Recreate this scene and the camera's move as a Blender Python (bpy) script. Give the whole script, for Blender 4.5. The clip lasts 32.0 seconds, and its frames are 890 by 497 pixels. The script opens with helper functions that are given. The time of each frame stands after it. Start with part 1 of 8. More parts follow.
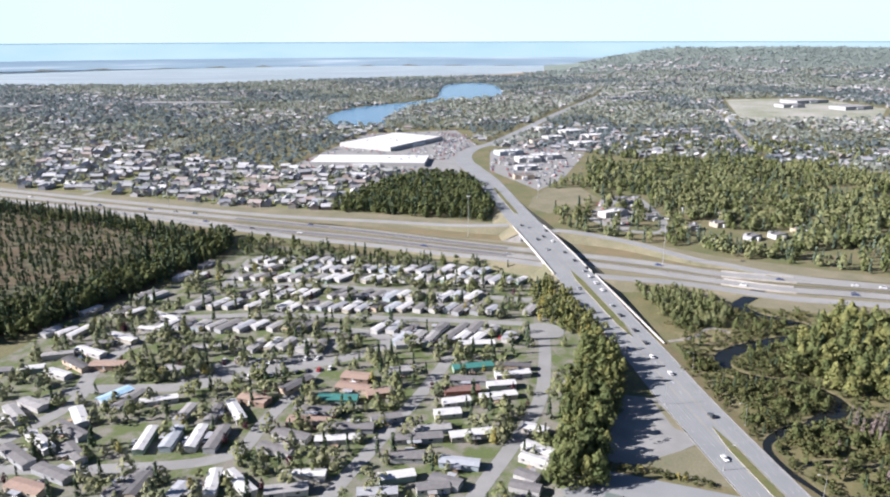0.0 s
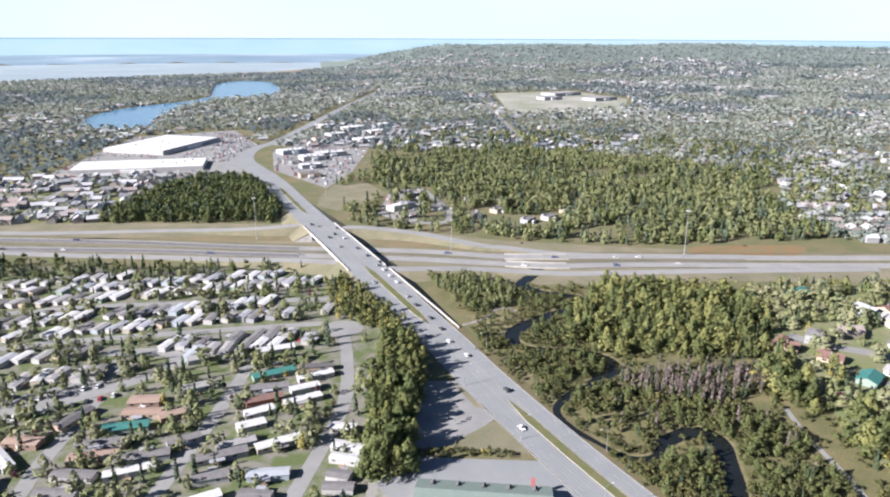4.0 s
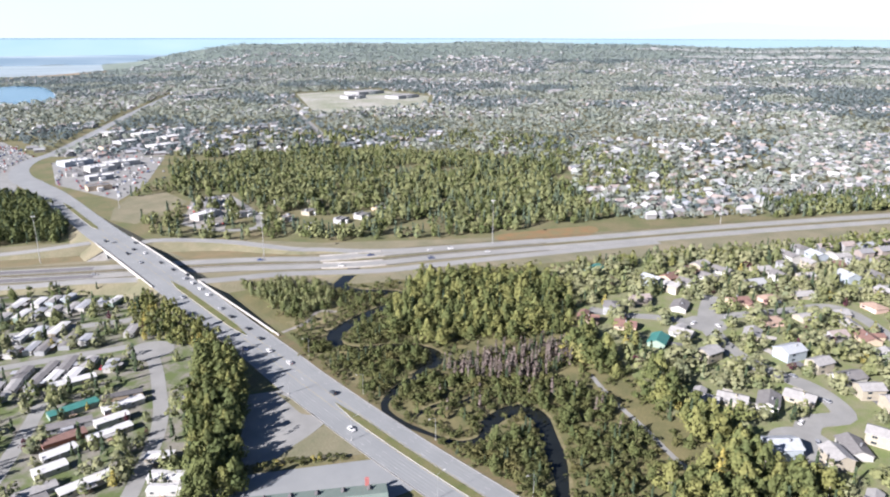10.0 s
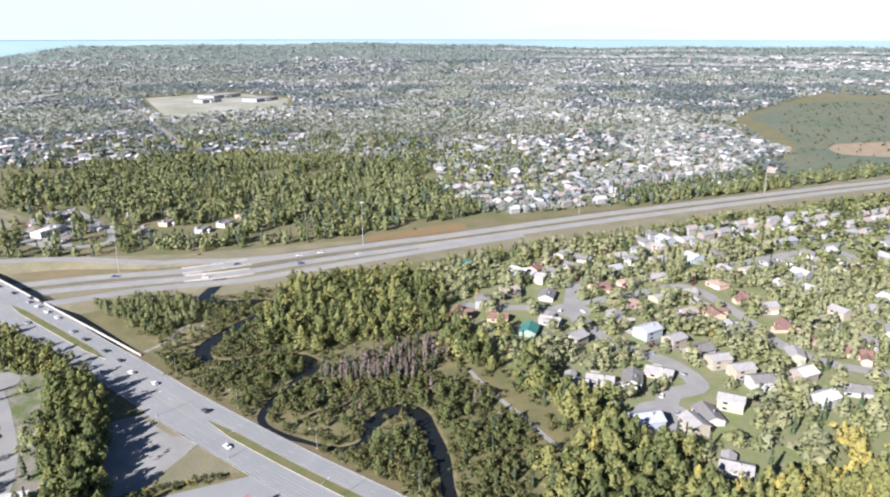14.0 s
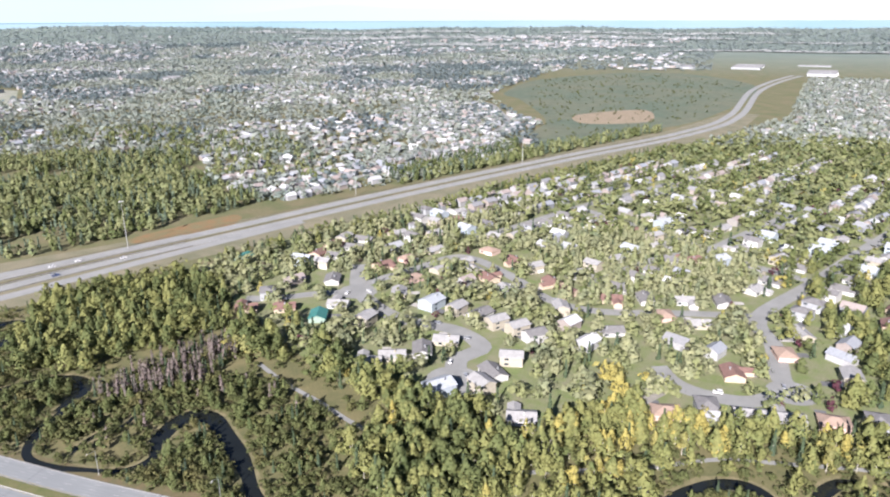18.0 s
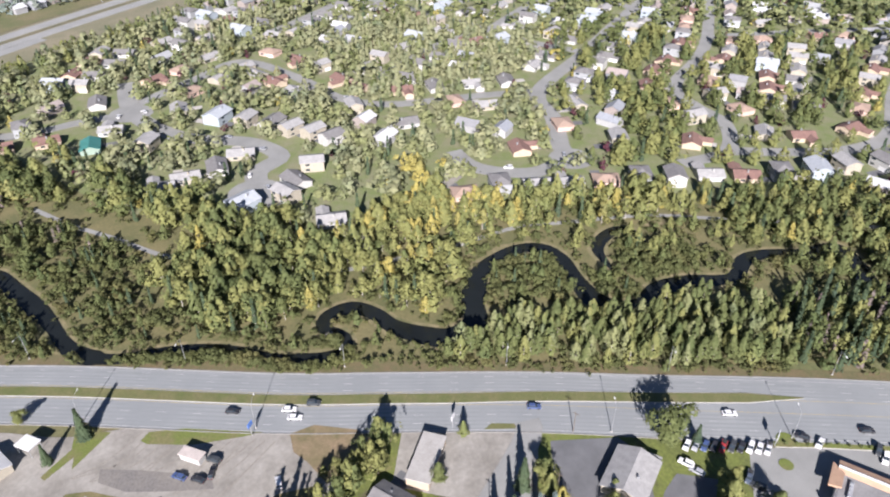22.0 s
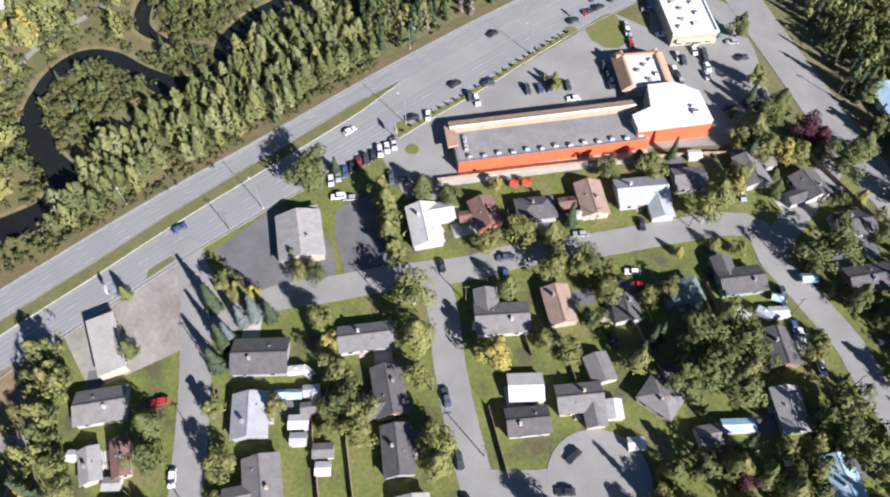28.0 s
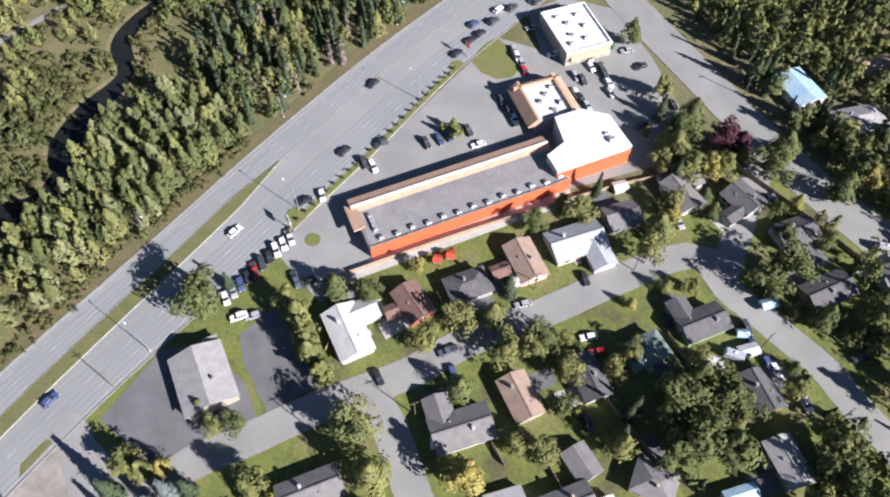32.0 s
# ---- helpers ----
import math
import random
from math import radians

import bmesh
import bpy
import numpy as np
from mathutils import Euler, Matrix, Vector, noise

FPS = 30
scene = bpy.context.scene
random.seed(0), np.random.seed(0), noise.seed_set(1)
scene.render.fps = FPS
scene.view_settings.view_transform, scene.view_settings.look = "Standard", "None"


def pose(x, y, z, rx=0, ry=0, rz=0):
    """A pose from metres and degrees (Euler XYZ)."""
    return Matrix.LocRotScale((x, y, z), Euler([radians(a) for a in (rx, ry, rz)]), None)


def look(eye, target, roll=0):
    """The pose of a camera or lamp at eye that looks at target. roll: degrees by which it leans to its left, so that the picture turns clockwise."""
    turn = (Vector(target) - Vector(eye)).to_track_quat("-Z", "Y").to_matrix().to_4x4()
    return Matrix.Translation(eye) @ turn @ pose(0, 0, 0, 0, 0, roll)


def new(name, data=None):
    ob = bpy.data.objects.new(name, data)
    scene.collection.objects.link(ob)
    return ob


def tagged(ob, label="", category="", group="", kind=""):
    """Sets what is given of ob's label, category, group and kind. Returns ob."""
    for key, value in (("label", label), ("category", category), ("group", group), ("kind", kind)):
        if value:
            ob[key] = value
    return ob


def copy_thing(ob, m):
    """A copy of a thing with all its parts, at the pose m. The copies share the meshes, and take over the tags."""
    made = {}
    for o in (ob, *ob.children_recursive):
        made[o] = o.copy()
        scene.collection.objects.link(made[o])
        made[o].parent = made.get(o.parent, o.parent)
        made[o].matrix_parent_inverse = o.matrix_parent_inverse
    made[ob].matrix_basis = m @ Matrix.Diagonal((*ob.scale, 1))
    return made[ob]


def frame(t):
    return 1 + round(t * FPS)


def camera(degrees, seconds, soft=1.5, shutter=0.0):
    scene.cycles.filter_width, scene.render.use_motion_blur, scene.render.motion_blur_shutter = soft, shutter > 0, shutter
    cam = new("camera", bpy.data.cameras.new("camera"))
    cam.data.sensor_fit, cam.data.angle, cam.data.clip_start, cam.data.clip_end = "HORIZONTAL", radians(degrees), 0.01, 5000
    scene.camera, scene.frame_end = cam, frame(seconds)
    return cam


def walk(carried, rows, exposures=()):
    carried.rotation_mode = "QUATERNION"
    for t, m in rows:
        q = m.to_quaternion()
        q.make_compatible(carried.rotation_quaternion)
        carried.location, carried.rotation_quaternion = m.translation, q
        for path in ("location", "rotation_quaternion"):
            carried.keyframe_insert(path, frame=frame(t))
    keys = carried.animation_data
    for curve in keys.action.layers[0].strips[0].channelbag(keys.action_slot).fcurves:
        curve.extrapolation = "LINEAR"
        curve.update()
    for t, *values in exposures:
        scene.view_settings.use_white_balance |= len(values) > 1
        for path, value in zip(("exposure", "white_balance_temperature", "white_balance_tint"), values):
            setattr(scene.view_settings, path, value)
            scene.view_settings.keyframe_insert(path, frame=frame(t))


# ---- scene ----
EXPO, SKY, SUN, GLOW, KELVIN, TINT = 1.25, 0.033, 5.1, 0.48, 5900, 19
FOV = 64.12
PATH = [  # seconds, place, heading, tilt, lean
    (0.0, 0.09, 0.10, 175.08, 0.11, -16.58, -0.17),
    (0.5, 0.38, 0.84, 174.95, -2.20, -16.67, -0.09),
    (1.0, 0.50, 0.06, 175.48, -4.10, -16.73, -0.05),
    (1.5, -0.13, -0.20, 175.35, -6.46, -16.75, 0.04),
    (2.0, 0.22, 0.52, 174.79, -8.86, -16.74, 0.06),
    (2.5, -0.01, 0.67, 175.10, -11.13, -16.80, 0.13),
    (3.0, -0.17, 0.92, 174.82, -13.17, -16.78, 0.16),
    (3.5, -0.80, 1.23, 174.91, -14.88, -16.80, 0.20),
    (4.0, -0.74, 1.22, 174.88, -17.32, -16.81, 0.23),
    (4.5, -0.80, 1.17, 174.94, -18.65, -16.82, 0.22),
    (6.5, -0.96, 1.34, 174.68, -22.80, -16.83, 0.24),
    (7.0, -0.58, 1.36, 174.63, -24.11, -16.83, 0.22),
    (7.5, -0.64, 1.57, 174.72, -25.31, -16.84, 0.23),
    (8.0, -1.09, 1.58, 174.70, -26.48, -16.81, 0.25),
    (8.5, -0.88, 2.08, 174.13, -27.55, -16.78, 0.27),
    (9.0, -0.73, 1.86, 174.54, -28.94, -16.82, 0.22),
    (9.5, -0.29, 2.21, 174.25, -30.75, -16.80, 0.17),
    (10.0, 0.17, 2.10, 174.53, -32.72, -16.83, 0.09),
    (10.5, 0.09, 2.33, 174.21, -35.05, -16.78, 0.10),
    (11.0, 0.12, 2.54, 174.08, -36.12, -16.77, 0.10),
    (11.5, -0.11, 2.99, 174.41, -37.28, -16.79, 0.12),
    (12.0, 0.02, 2.89, 174.15, -38.98, -16.75, 0.07),
    (12.5, 0.67, 2.98, 174.11, -40.25, -16.76, -0.01),
    (13.0, 0.70, 3.00, 174.19, -41.34, -16.76, -0.04),
    (13.5, 0.12, 3.34, 174.16, -42.44, -16.75, -0.02),
    (15.5, -0.13, 3.28, 174.45, -47.32, -16.74, -0.03),
    (16.0, 0.56, 3.61, 174.05, -48.70, -16.73, -0.09),
    (16.5, 0.32, 3.25, 174.42, -51.75, -16.78, -0.14),
    (17.0, -0.06, 2.85, 174.58, -55.00, -16.89, -0.18),
    (17.5, 0.00, 2.77, 174.58, -57.35, -17.10, -0.22),
    (18.0, -0.86, 2.81, 174.63, -61.96, -18.13, -0.23),
    (18.5, -1.09, 2.95, 174.89, -64.55, -19.80, -0.24),
    (19.0, -1.02, 3.34, 174.93, -66.58, -21.48, -0.16),
    (19.5, -0.74, 3.35, 174.96, -68.92, -23.71, -0.14),
    (20.0, -0.42, 3.65, 175.34, -71.04, -25.81, -0.12),
    (20.5, -0.31, 3.91, 176.14, -73.38, -28.19, -0.13),
    (21.0, -0.05, 3.91, 175.75, -75.34, -30.16, -0.14),
    (21.5, -0.34, 5.59, 176.14, -77.42, -31.93, -0.01),
    (22.0, -0.18, 5.61, 176.09, -80.06, -34.47, -0.05),
    (22.5, 0.04, 5.86, 176.18, -82.26, -36.60, 0.00),
    (23.0, 0.20, 7.00, 176.86, -84.34, -38.47, 0.34),
    (23.5, 0.58, 7.07, 176.42, -86.47, -40.56, 0.38),
    (24.0, 0.59, 7.04, 176.47, -88.35, -42.45, 0.36),
    (24.5, 0.87, 8.56, 176.92, -94.93, -48.06, 0.83),
    (25.0, 1.87, 7.16, 178.09, -99.74, -51.59, 0.42),
    (25.5, 0.91, 5.61, 177.95, -106.46, -53.57, -0.42),
    (26.0, 2.67, 3.79, 179.22, -115.79, -55.88, -1.62),
    (26.5, 4.39, 3.50, 179.82, -117.63, -56.28, -1.59),
    (28.5, 20.08, -2.20, 178.00, -124.59, -56.91, -0.68),
    (29.0, 24.97, -3.34, 177.46, -134.62, -57.26, -0.07),
    (29.5, 28.82, -4.36, 176.75, -136.26, -57.36, 0.17),
    (30.0, 32.34, -6.29, 175.49, -136.13, -57.30, 0.13),
    (30.5, 37.53, -9.01, 174.34, -136.21, -57.45, 0.32),
    (31.0, 43.40, -12.77, 172.98, -136.06, -57.51, 0.22),
    (31.5, 47.83, -15.44, 171.92, -136.15, -57.54, 0.33),
    (32.0, 51.64, -18.06, 170.96, -136.14, -57.59, 0.34),
]

cam = camera(FOV, 32.0, soft=2.1)
walk(cam, [(t, pose(x, y, z, 0, 0, yaw) @ pose(0, 0, 0, 90 + tilt, 0, 0) @ pose(0, 0, 0, 0, 0, lean))
           for t, x, y, z, yaw, tilt, lean in PATH], exposures=[(t, EXPO + e, KELVIN, TINT) for t, e in ((0, 0.04), (8, 0.12), (18, 0.10), (21, -0.04), (24, -0.04), (32, 0.02))])

# ---- light: a low afternoon sun, clear sky ----
SUN_EL, SHADOW_AZ = 29.0, 8.0
world = bpy.data.worlds.new("sky")
scene.world = world
world.use_nodes = True
wn = world.node_tree.nodes
sky = wn.new("ShaderNodeTexSky")
sky.sky_type, sky.sun_disc = "NISHITA", False
sky.sun_elevation, sky.sun_rotation = radians(SUN_EL), radians(90 - (SHADOW_AZ + 180))
sky.altitude, sky.air_density, sky.dust_density, sky.ozone_density = 1500, 1.0, 0.9, 3.0
wn["Background"].inputs["Strength"].default_value = SKY
world.node_tree.links.new(sky.outputs[0], wn["Background"].inputs["Color"])
sun = new("sun", bpy.data.lights.new("sun", "SUN"))
sun.data.energy, sun.data.angle, sun.data.color = SUN, radians(0.6), (1.0, 0.93, 0.82)
ax = radians(SHADOW_AZ)
way = Vector((math.cos(ax) * math.cos(radians(SUN_EL)), math.sin(ax) * math.cos(radians(SUN_EL)), -math.sin(radians(SUN_EL))))
sun.matrix_world = look((-900, -120, 500), Vector((-900, -120, 500)) + way)

# ---- materials ----
def nodes_of(name):
    m = bpy.data.materials.new(name)
    m.use_nodes = True
    return m, m.node_tree.nodes, m.node_tree.links, m.node_tree.nodes["Principled BSDF"]


def ramp(nt, lk, fac, stops):
    r = nt.new("ShaderNodeValToRGB")
    el = r.color_ramp.elements
    while len(el) < len(stops):
        el.new(0.5)
    for e, (p, c) in zip(el, stops):
        e.position, e.color = p, (*c, 1)
    lk.new(fac, r.inputs[0])
    return r.outputs[0]


def mix(nt, lk, fac, a, b, kind="MIX"):
    m = nt.new("ShaderNodeMix")
    m.data_type, m.blend_type = "RGBA", kind
    for k, v in ((0, fac), (6, a), (7, b)):
        if isinstance(v, (int, float)):
            m.inputs[k].default_value = v
        elif isinstance(v, tuple):
            m.inputs[k].default_value = (*v, 1)
        else:
            lk.new(v, m.inputs[k])
    return m.outputs[2]


def noise_of(nt, lk, scale, detail=4.0, rough=0.6, stretch=None):
    pos = nt.new("ShaderNodeNewGeometry").outputs["Position"]
    if stretch:
        mp = nt.new("ShaderNodeMapping")
        mp.inputs["Rotation"].default_value = (0, 0, stretch[2] if len(stretch) > 2 else 0)
        mp.inputs["Scale"].default_value = (stretch[0], stretch[1], 1)
        lk.new(pos, mp.inputs[0])
        pos = mp.outputs[0]
    n = nt.new("ShaderNodeTexNoise")
    n.inputs["Scale"].default_value, n.inputs["Detail"].default_value, n.inputs["Roughness"].default_value = scale, detail, rough
    lk.new(pos, n.inputs["Vector"])
    return n.outputs[0]


def surface(name, base, other=None, scale=0.4, fine=3.0, rough=0.85, bump=0.15, metal=0.0, vary=0.0, spread=(0.35, 0.65), grain=(0.78, 1.12)):
    """A plain material: two tones mixed by patches, fine grain, wear by bump; vary: difference from thing to thing."""
    m, nt, lk, bs = nodes_of(name)
    other = other or tuple(c * 0.78 for c in base)
    col = ramp(nt, lk, noise_of(nt, lk, scale), [(spread[0], base), (spread[1], other)])
    g = ramp(nt, lk, noise_of(nt, lk, fine, 3), [(0.3, (grain[0],) * 3), (0.7, (grain[1],) * 3)])
    col = mix(nt, lk, 1.0, col, g, "MULTIPLY")
    if vary:
        info = nt.new("ShaderNodeObjectInfo").outputs["Random"]
        v = ramp(nt, lk, info, [(0, (1 - vary,) * 3), (1, (1 + vary,) * 3)])
        col = mix(nt, lk, 1.0, col, v, "MULTIPLY")
    lk.new(col, bs.inputs["Base Color"])
    bs.inputs["Roughness"].default_value, bs.inputs["Metallic"].default_value = rough, metal
    if bump:
        b = nt.new("ShaderNodeBump")
        b.inputs["Strength"].default_value, b.inputs["Distance"].default_value = bump, 0.05
        lk.new(noise_of(nt, lk, fine * 2, 3), b.inputs["Height"])
        lk.new(b.outputs[0], bs.inputs["Normal"])
    return m


def leafy(name, tones, patch=0.06, gloss=0.8, through_light=0.14):
    """Foliage: hue drifts from tree to tree, value from leaf to leaf; leaves let some light through."""
    m, nt, lk, bs = nodes_of(name)
    col = ramp(nt, lk, noise_of(nt, lk, patch, 2, 0.5), [(0.3 + 0.4 * i / max(1, len(tones) - 1), c) for i, c in enumerate(tones)])
    isl = nt.new("ShaderNodeNewGeometry").outputs["Random Per Island"]
    col = mix(nt, lk, 1.0, col, ramp(nt, lk, isl, [(0, (0.86,) * 3), (1, (1.14, 1.13, 1.10))]), "MULTIPLY")
    lk.new(col, bs.inputs["Base Color"])
    bs.inputs["Roughness"].default_value, bs.inputs["Specular IOR Level"].default_value = gloss, 0.12
    tr = nt.new("ShaderNodeBsdfTranslucent")
    lk.new(col, tr.inputs["Color"])
    ms = nt.new("ShaderNodeMixShader")
    ms.inputs[0].default_value = through_light
    lk.new(bs.outputs[0], ms.inputs[1])
    lk.new(tr.outputs[0], ms.inputs[2])
    lk.new(ms.outputs[0], nt["Material Output"].inputs["Surface"])
    return m


def islands(name, tones, rough=0.8):
    """Joined pieces, each with a tone of its own."""
    m, nt, lk, bs = nodes_of(name)
    isl = nt.new("ShaderNodeNewGeometry").outputs["Random Per Island"]
    r = nt.new("ShaderNodeValToRGB")
    r.color_ramp.interpolation = "CONSTANT"
    el = r.color_ramp.elements
    while len(el) < len(tones):
        el.new(0.5)
    for i, (e, c) in enumerate(zip(el, tones)):
        e.position, e.color = i / len(tones), (*c, 1)
    lk.new(isl, r.inputs[0])
    g = ramp(nt, lk, noise_of(nt, lk, 0.8, 3), [(0.3, (0.82,) * 3), (0.7, (1.1,) * 3)])
    lk.new(mix(nt, lk, 1.0, r.outputs[0], g, "MULTIPLY"), bs.inputs["Base Color"])
    bs.inputs["Roughness"].default_value = rough
    return m


def water_mat(name, deep, rough=0.12, wave=0.6):
    m, nt, lk, bs = nodes_of(name)
    lk.new(ramp(nt, lk, noise_of(nt, lk, 0.05, 3), [(0.3, deep), (0.7, tuple(c * 1.5 for c in deep))]), bs.inputs["Base Color"])
    bs.inputs["Roughness"].default_value = rough
    b = nt.new("ShaderNodeBump")
    b.inputs["Strength"].default_value, b.inputs["Distance"].default_value = 0.12, 0.2
    lk.new(noise_of(nt, lk, wave, 3), b.inputs["Height"])
    lk.new(b.outputs[0], bs.inputs["Normal"])
    return m


# ---- building helpers ----
def mesh_of(name, verts, faces, material=None):
    me = bpy.data.meshes.new(name)
    me.from_pydata([tuple(v) for v in verts], [], [tuple(f) for f in faces])
    if material:
        me.materials.append(material)
    me.update()
    return me


def solid(name, verts, faces, material, label="", category="", group="", kind="", z=0.0):
    ob = new(name, mesh_of(name, verts, faces, material))
    ob.location.z = z
    return tagged(ob, label, category, group, kind)


def part(name, geo, material, parent, label=""):
    ob = new(name, mesh_of(name, geo[0], geo[1], material))
    ob.parent = parent
    return tagged(ob, label)


def part_copy(ob, parent, m):
    """Another part on the same mesh."""
    o = ob.copy()
    scene.collection.objects.link(o)
    o.parent, o.matrix_basis = parent, m
    return o


def thing(name, label, category, group="", m=None):
    ob = new(name)
    if m is not None:
        ob.matrix_basis = m
    return tagged(ob, label, category, group)


def box(x0, y0, z0, x1, y1, z1, bevel=0.0):
    """An upright block, its top edges drawn in by bevel."""
    b = bevel
    v = [(x0, y0, z0), (x1, y0, z0), (x1, y1, z0), (x0, y1, z0)]
    f = [(3, 2, 1, 0)]
    rings = [(z1 - b, 0), (z1, b)] if b else [(z1, 0)]
    for z, i in rings:
        n = len(v)
        v += [(x0 + i, y0 + i, z), (x1 - i, y0 + i, z), (x1 - i, y1 - i, z), (x0 + i, y1 - i, z)]
        f += [(n - 4 + k, n - 4 + (k + 1) % 4, n + (k + 1) % 4, n + k) for k in range(4)]
    n = len(v)
    f.append((n - 4, n - 3, n - 2, n - 1))
    return v, f


def join(*geos):
    v, f = [], []
    for gv, gf in geos:
        n = len(v)
        v += list(gv)
        f += [tuple(i + n for i in face) for face in gf]
    return v, f


def moved(geo, m):
    return [tuple(m @ Vector(v)) for v in geo[0]], geo[1]


def tube(p0, p1, r0, r1, sides=8):
    p0, p1 = Vector(p0), Vector(p1)
    q = (p1 - p0).to_track_quat("Z", "Y")
    v, f = [], []
    for p, r in ((p0, r0), (p1, r1)):
        v += [tuple(p + q @ Vector((r * math.cos(6.2832 * k / sides), r * math.sin(6.2832 * k / sides), 0))) for k in range(sides)]
    f = [(k, (k + 1) % sides, sides + (k + 1) % sides, sides + k) for k in range(sides)]
    f += [tuple(range(sides - 1, -1, -1)), tuple(range(sides, 2 * sides))]
    return v, f


def spline(pts, step=6.0):
    """A smooth line through the points, any number of coordinates."""
    p = np.array(pts, float)
    p = np.vstack([2 * p[0] - p[1], p, 2 * p[-1] - p[-2]])
    out = []
    for i in range(1, len(p) - 2):
        n = max(2, int(np.linalg.norm(p[i + 1][:2] - p[i][:2]) / step))
        for k in range(n):
            t = k / n
            out.append(0.5 * (2 * p[i] + (p[i + 1] - p[i - 1]) * t + (2 * p[i - 1] - 5 * p[i] + 4 * p[i + 1] - p[i + 2]) * t * t
                              + (3 * p[i] - p[i - 1] - 3 * p[i + 1] + p[i + 2]) * t ** 3))
    out.append(p[-2])
    return np.array(out)


def normals_of(line):
    d = np.gradient(line[:, :2], axis=0)
    d /= np.linalg.norm(d, axis=1)[:, None] + 1e-9
    return np.stack([-d[:, 1], d[:, 0]], 1)


def ribbon(line, left, right, z0=None, z1=0.0):
    """A slab along a line between two offsets (to the left positive): its top at z1 (plus the line's own height), its sides down to z0."""
    n = normals_of(line)
    h = line[:, 2] if line.shape[1] > 2 else np.zeros(len(line))
    left, right = np.broadcast_to(left, len(line)), np.broadcast_to(right, len(line))
    a, b = line[:, :2] + n * left[:, None], line[:, :2] + n * right[:, None]
    v, f = [], []
    for p, q, e in zip(a, b, h):
        v += [(*p, z1 + e), (*q, z1 + e)]
    k = len(line)
    f = [(2 * i, 2 * i + 1, 2 * i + 3, 2 * i + 2) for i in range(k - 1)]
    if z0 is not None:
        for p, q, e in zip(a, b, h):
            v += [(*p, z0), (*q, z0)]
        f += [(2 * i + 2, 2 * k + 2 * i + 2, 2 * k + 2 * i, 2 * i) for i in range(k - 1)]
        f += [(2 * i + 1, 2 * k + 2 * i + 1, 2 * k + 2 * i + 3, 2 * i + 3) for i in range(k - 1)]
        f += [(0, 2 * k, 2 * k + 1, 1), (2 * k - 1, 4 * k - 1, 4 * k - 2, 2 * k - 2)]
    return v, f


def dashes(line, offset, length, gap, width, z):
    """Painted strokes along a line."""
    seg = np.r_[0, np.cumsum(np.linalg.norm(np.diff(line[:, :2], axis=0), axis=1))]
    h = line[:, 2] if line.shape[1] > 2 else np.zeros(len(line))
    n = normals_of(line)
    path = line[:, :2] + n * offset
    at = lambda s: np.array([np.interp(s, seg, path[:, 0]), np.interp(s, seg, path[:, 1]), np.interp(s, seg, h)])
    v, f, s = [], [], 0.0
    while s + length < seg[-1]:
        p, q = at(s), at(s + length)
        d = (q - p)[:2] / (np.linalg.norm((q - p)[:2]) + 1e-9)
        w = np.array([-d[1], d[0]]) * width / 2
        k = len(v)
        v += [(*(p[:2] - w), p[2] + z), (*(q[:2] - w), q[2] + z), (*(q[:2] + w), q[2] + z), (*(p[:2] + w), p[2] + z)]
        f.append((k, k + 1, k + 2, k + 3))
        s += length + gap
    return v, f


def polygon(pts, z, depth=0.0):
    v = [(x, y, z) for x, y in pts]
    area = sum(a[0] * b[1] - b[0] * a[1] for a, b in zip(pts, pts[1:] + pts[:1]))
    if area < 0:
        v.reverse()
    n = len(v)
    f = [tuple(range(n))]
    if depth:
        v += [(x, y, z - depth) for x, y, _ in v]
        f += [(i, i + n, (i + 1) % n + n, (i + 1) % n) for i in range(n)]
    return v, f


def rounded(pts, step=4.0):
    """A closed smooth outline through the points."""
    c = list(pts)
    line = spline(c[-2:] + c + c[:2], step)
    k = [int(np.argmin(np.linalg.norm(line - np.array(p), axis=1))) for p in (c[0],)]
    a = [i for i in range(len(line)) if np.linalg.norm(line[i] - np.array(c[0])) < 1e-6]
    return [tuple(p) for p in line[a[0]:a[-1]]] if len(a) > 1 else pts


def inside(px, py, poly):
    r = np.zeros(np.shape(px), bool)
    for (x0, y0), (x1, y1) in zip(poly, poly[1:] + poly[:1]):
        c = (y0 > py) != (y1 > py)
        r ^= c & (px < (x1 - x0) * (py - y0) / (y1 - y0 + 1e-12) + x0)
    return r


# a plan of what is taken (roads, water, houses), in cells of 2 m
CX, CY, CN, CM = -1000.0, -500.0, 1300, 1250
taken = np.zeros((CN, CM), bool)


def take_line(line, half):
    for p in spline(line[:, :2], 1.5) if len(line) < 400 else line[:, :2]:
        i, j, k = int((p[0] - CX) / 2), int((p[1] - CY) / 2), int(half / 2) + 1
        gi, gj = np.ogrid[max(0, i - k):max(0, min(CN, i + k + 1)), max(0, j - k):max(0, min(CM, j + k + 1))]
        if gi.size and gj.size:
            taken[gi, gj] |= ((gi * 2 + CX + 1 - p[0]) ** 2 + (gj * 2 + CY + 1 - p[1]) ** 2) < half * half


def take_poly(poly):
    xs, ys = [p[0] for p in poly], [p[1] for p in poly]
    i0, i1 = max(0, int((min(xs) - CX) / 2)), min(CN, int((max(xs) - CX) / 2) + 2)
    j0, j1 = max(0, int((min(ys) - CY) / 2)), min(CM, int((max(ys) - CY) / 2) + 2)
    if i1 > i0 and j1 > j0:
        gx, gy = np.meshgrid(CX + 1 + 2 * np.arange(i0, i1), CY + 1 + 2 * np.arange(j0, j1), indexing="ij")
        taken[i0:i1, j0:j1] |= inside(gx, gy, list(poly))


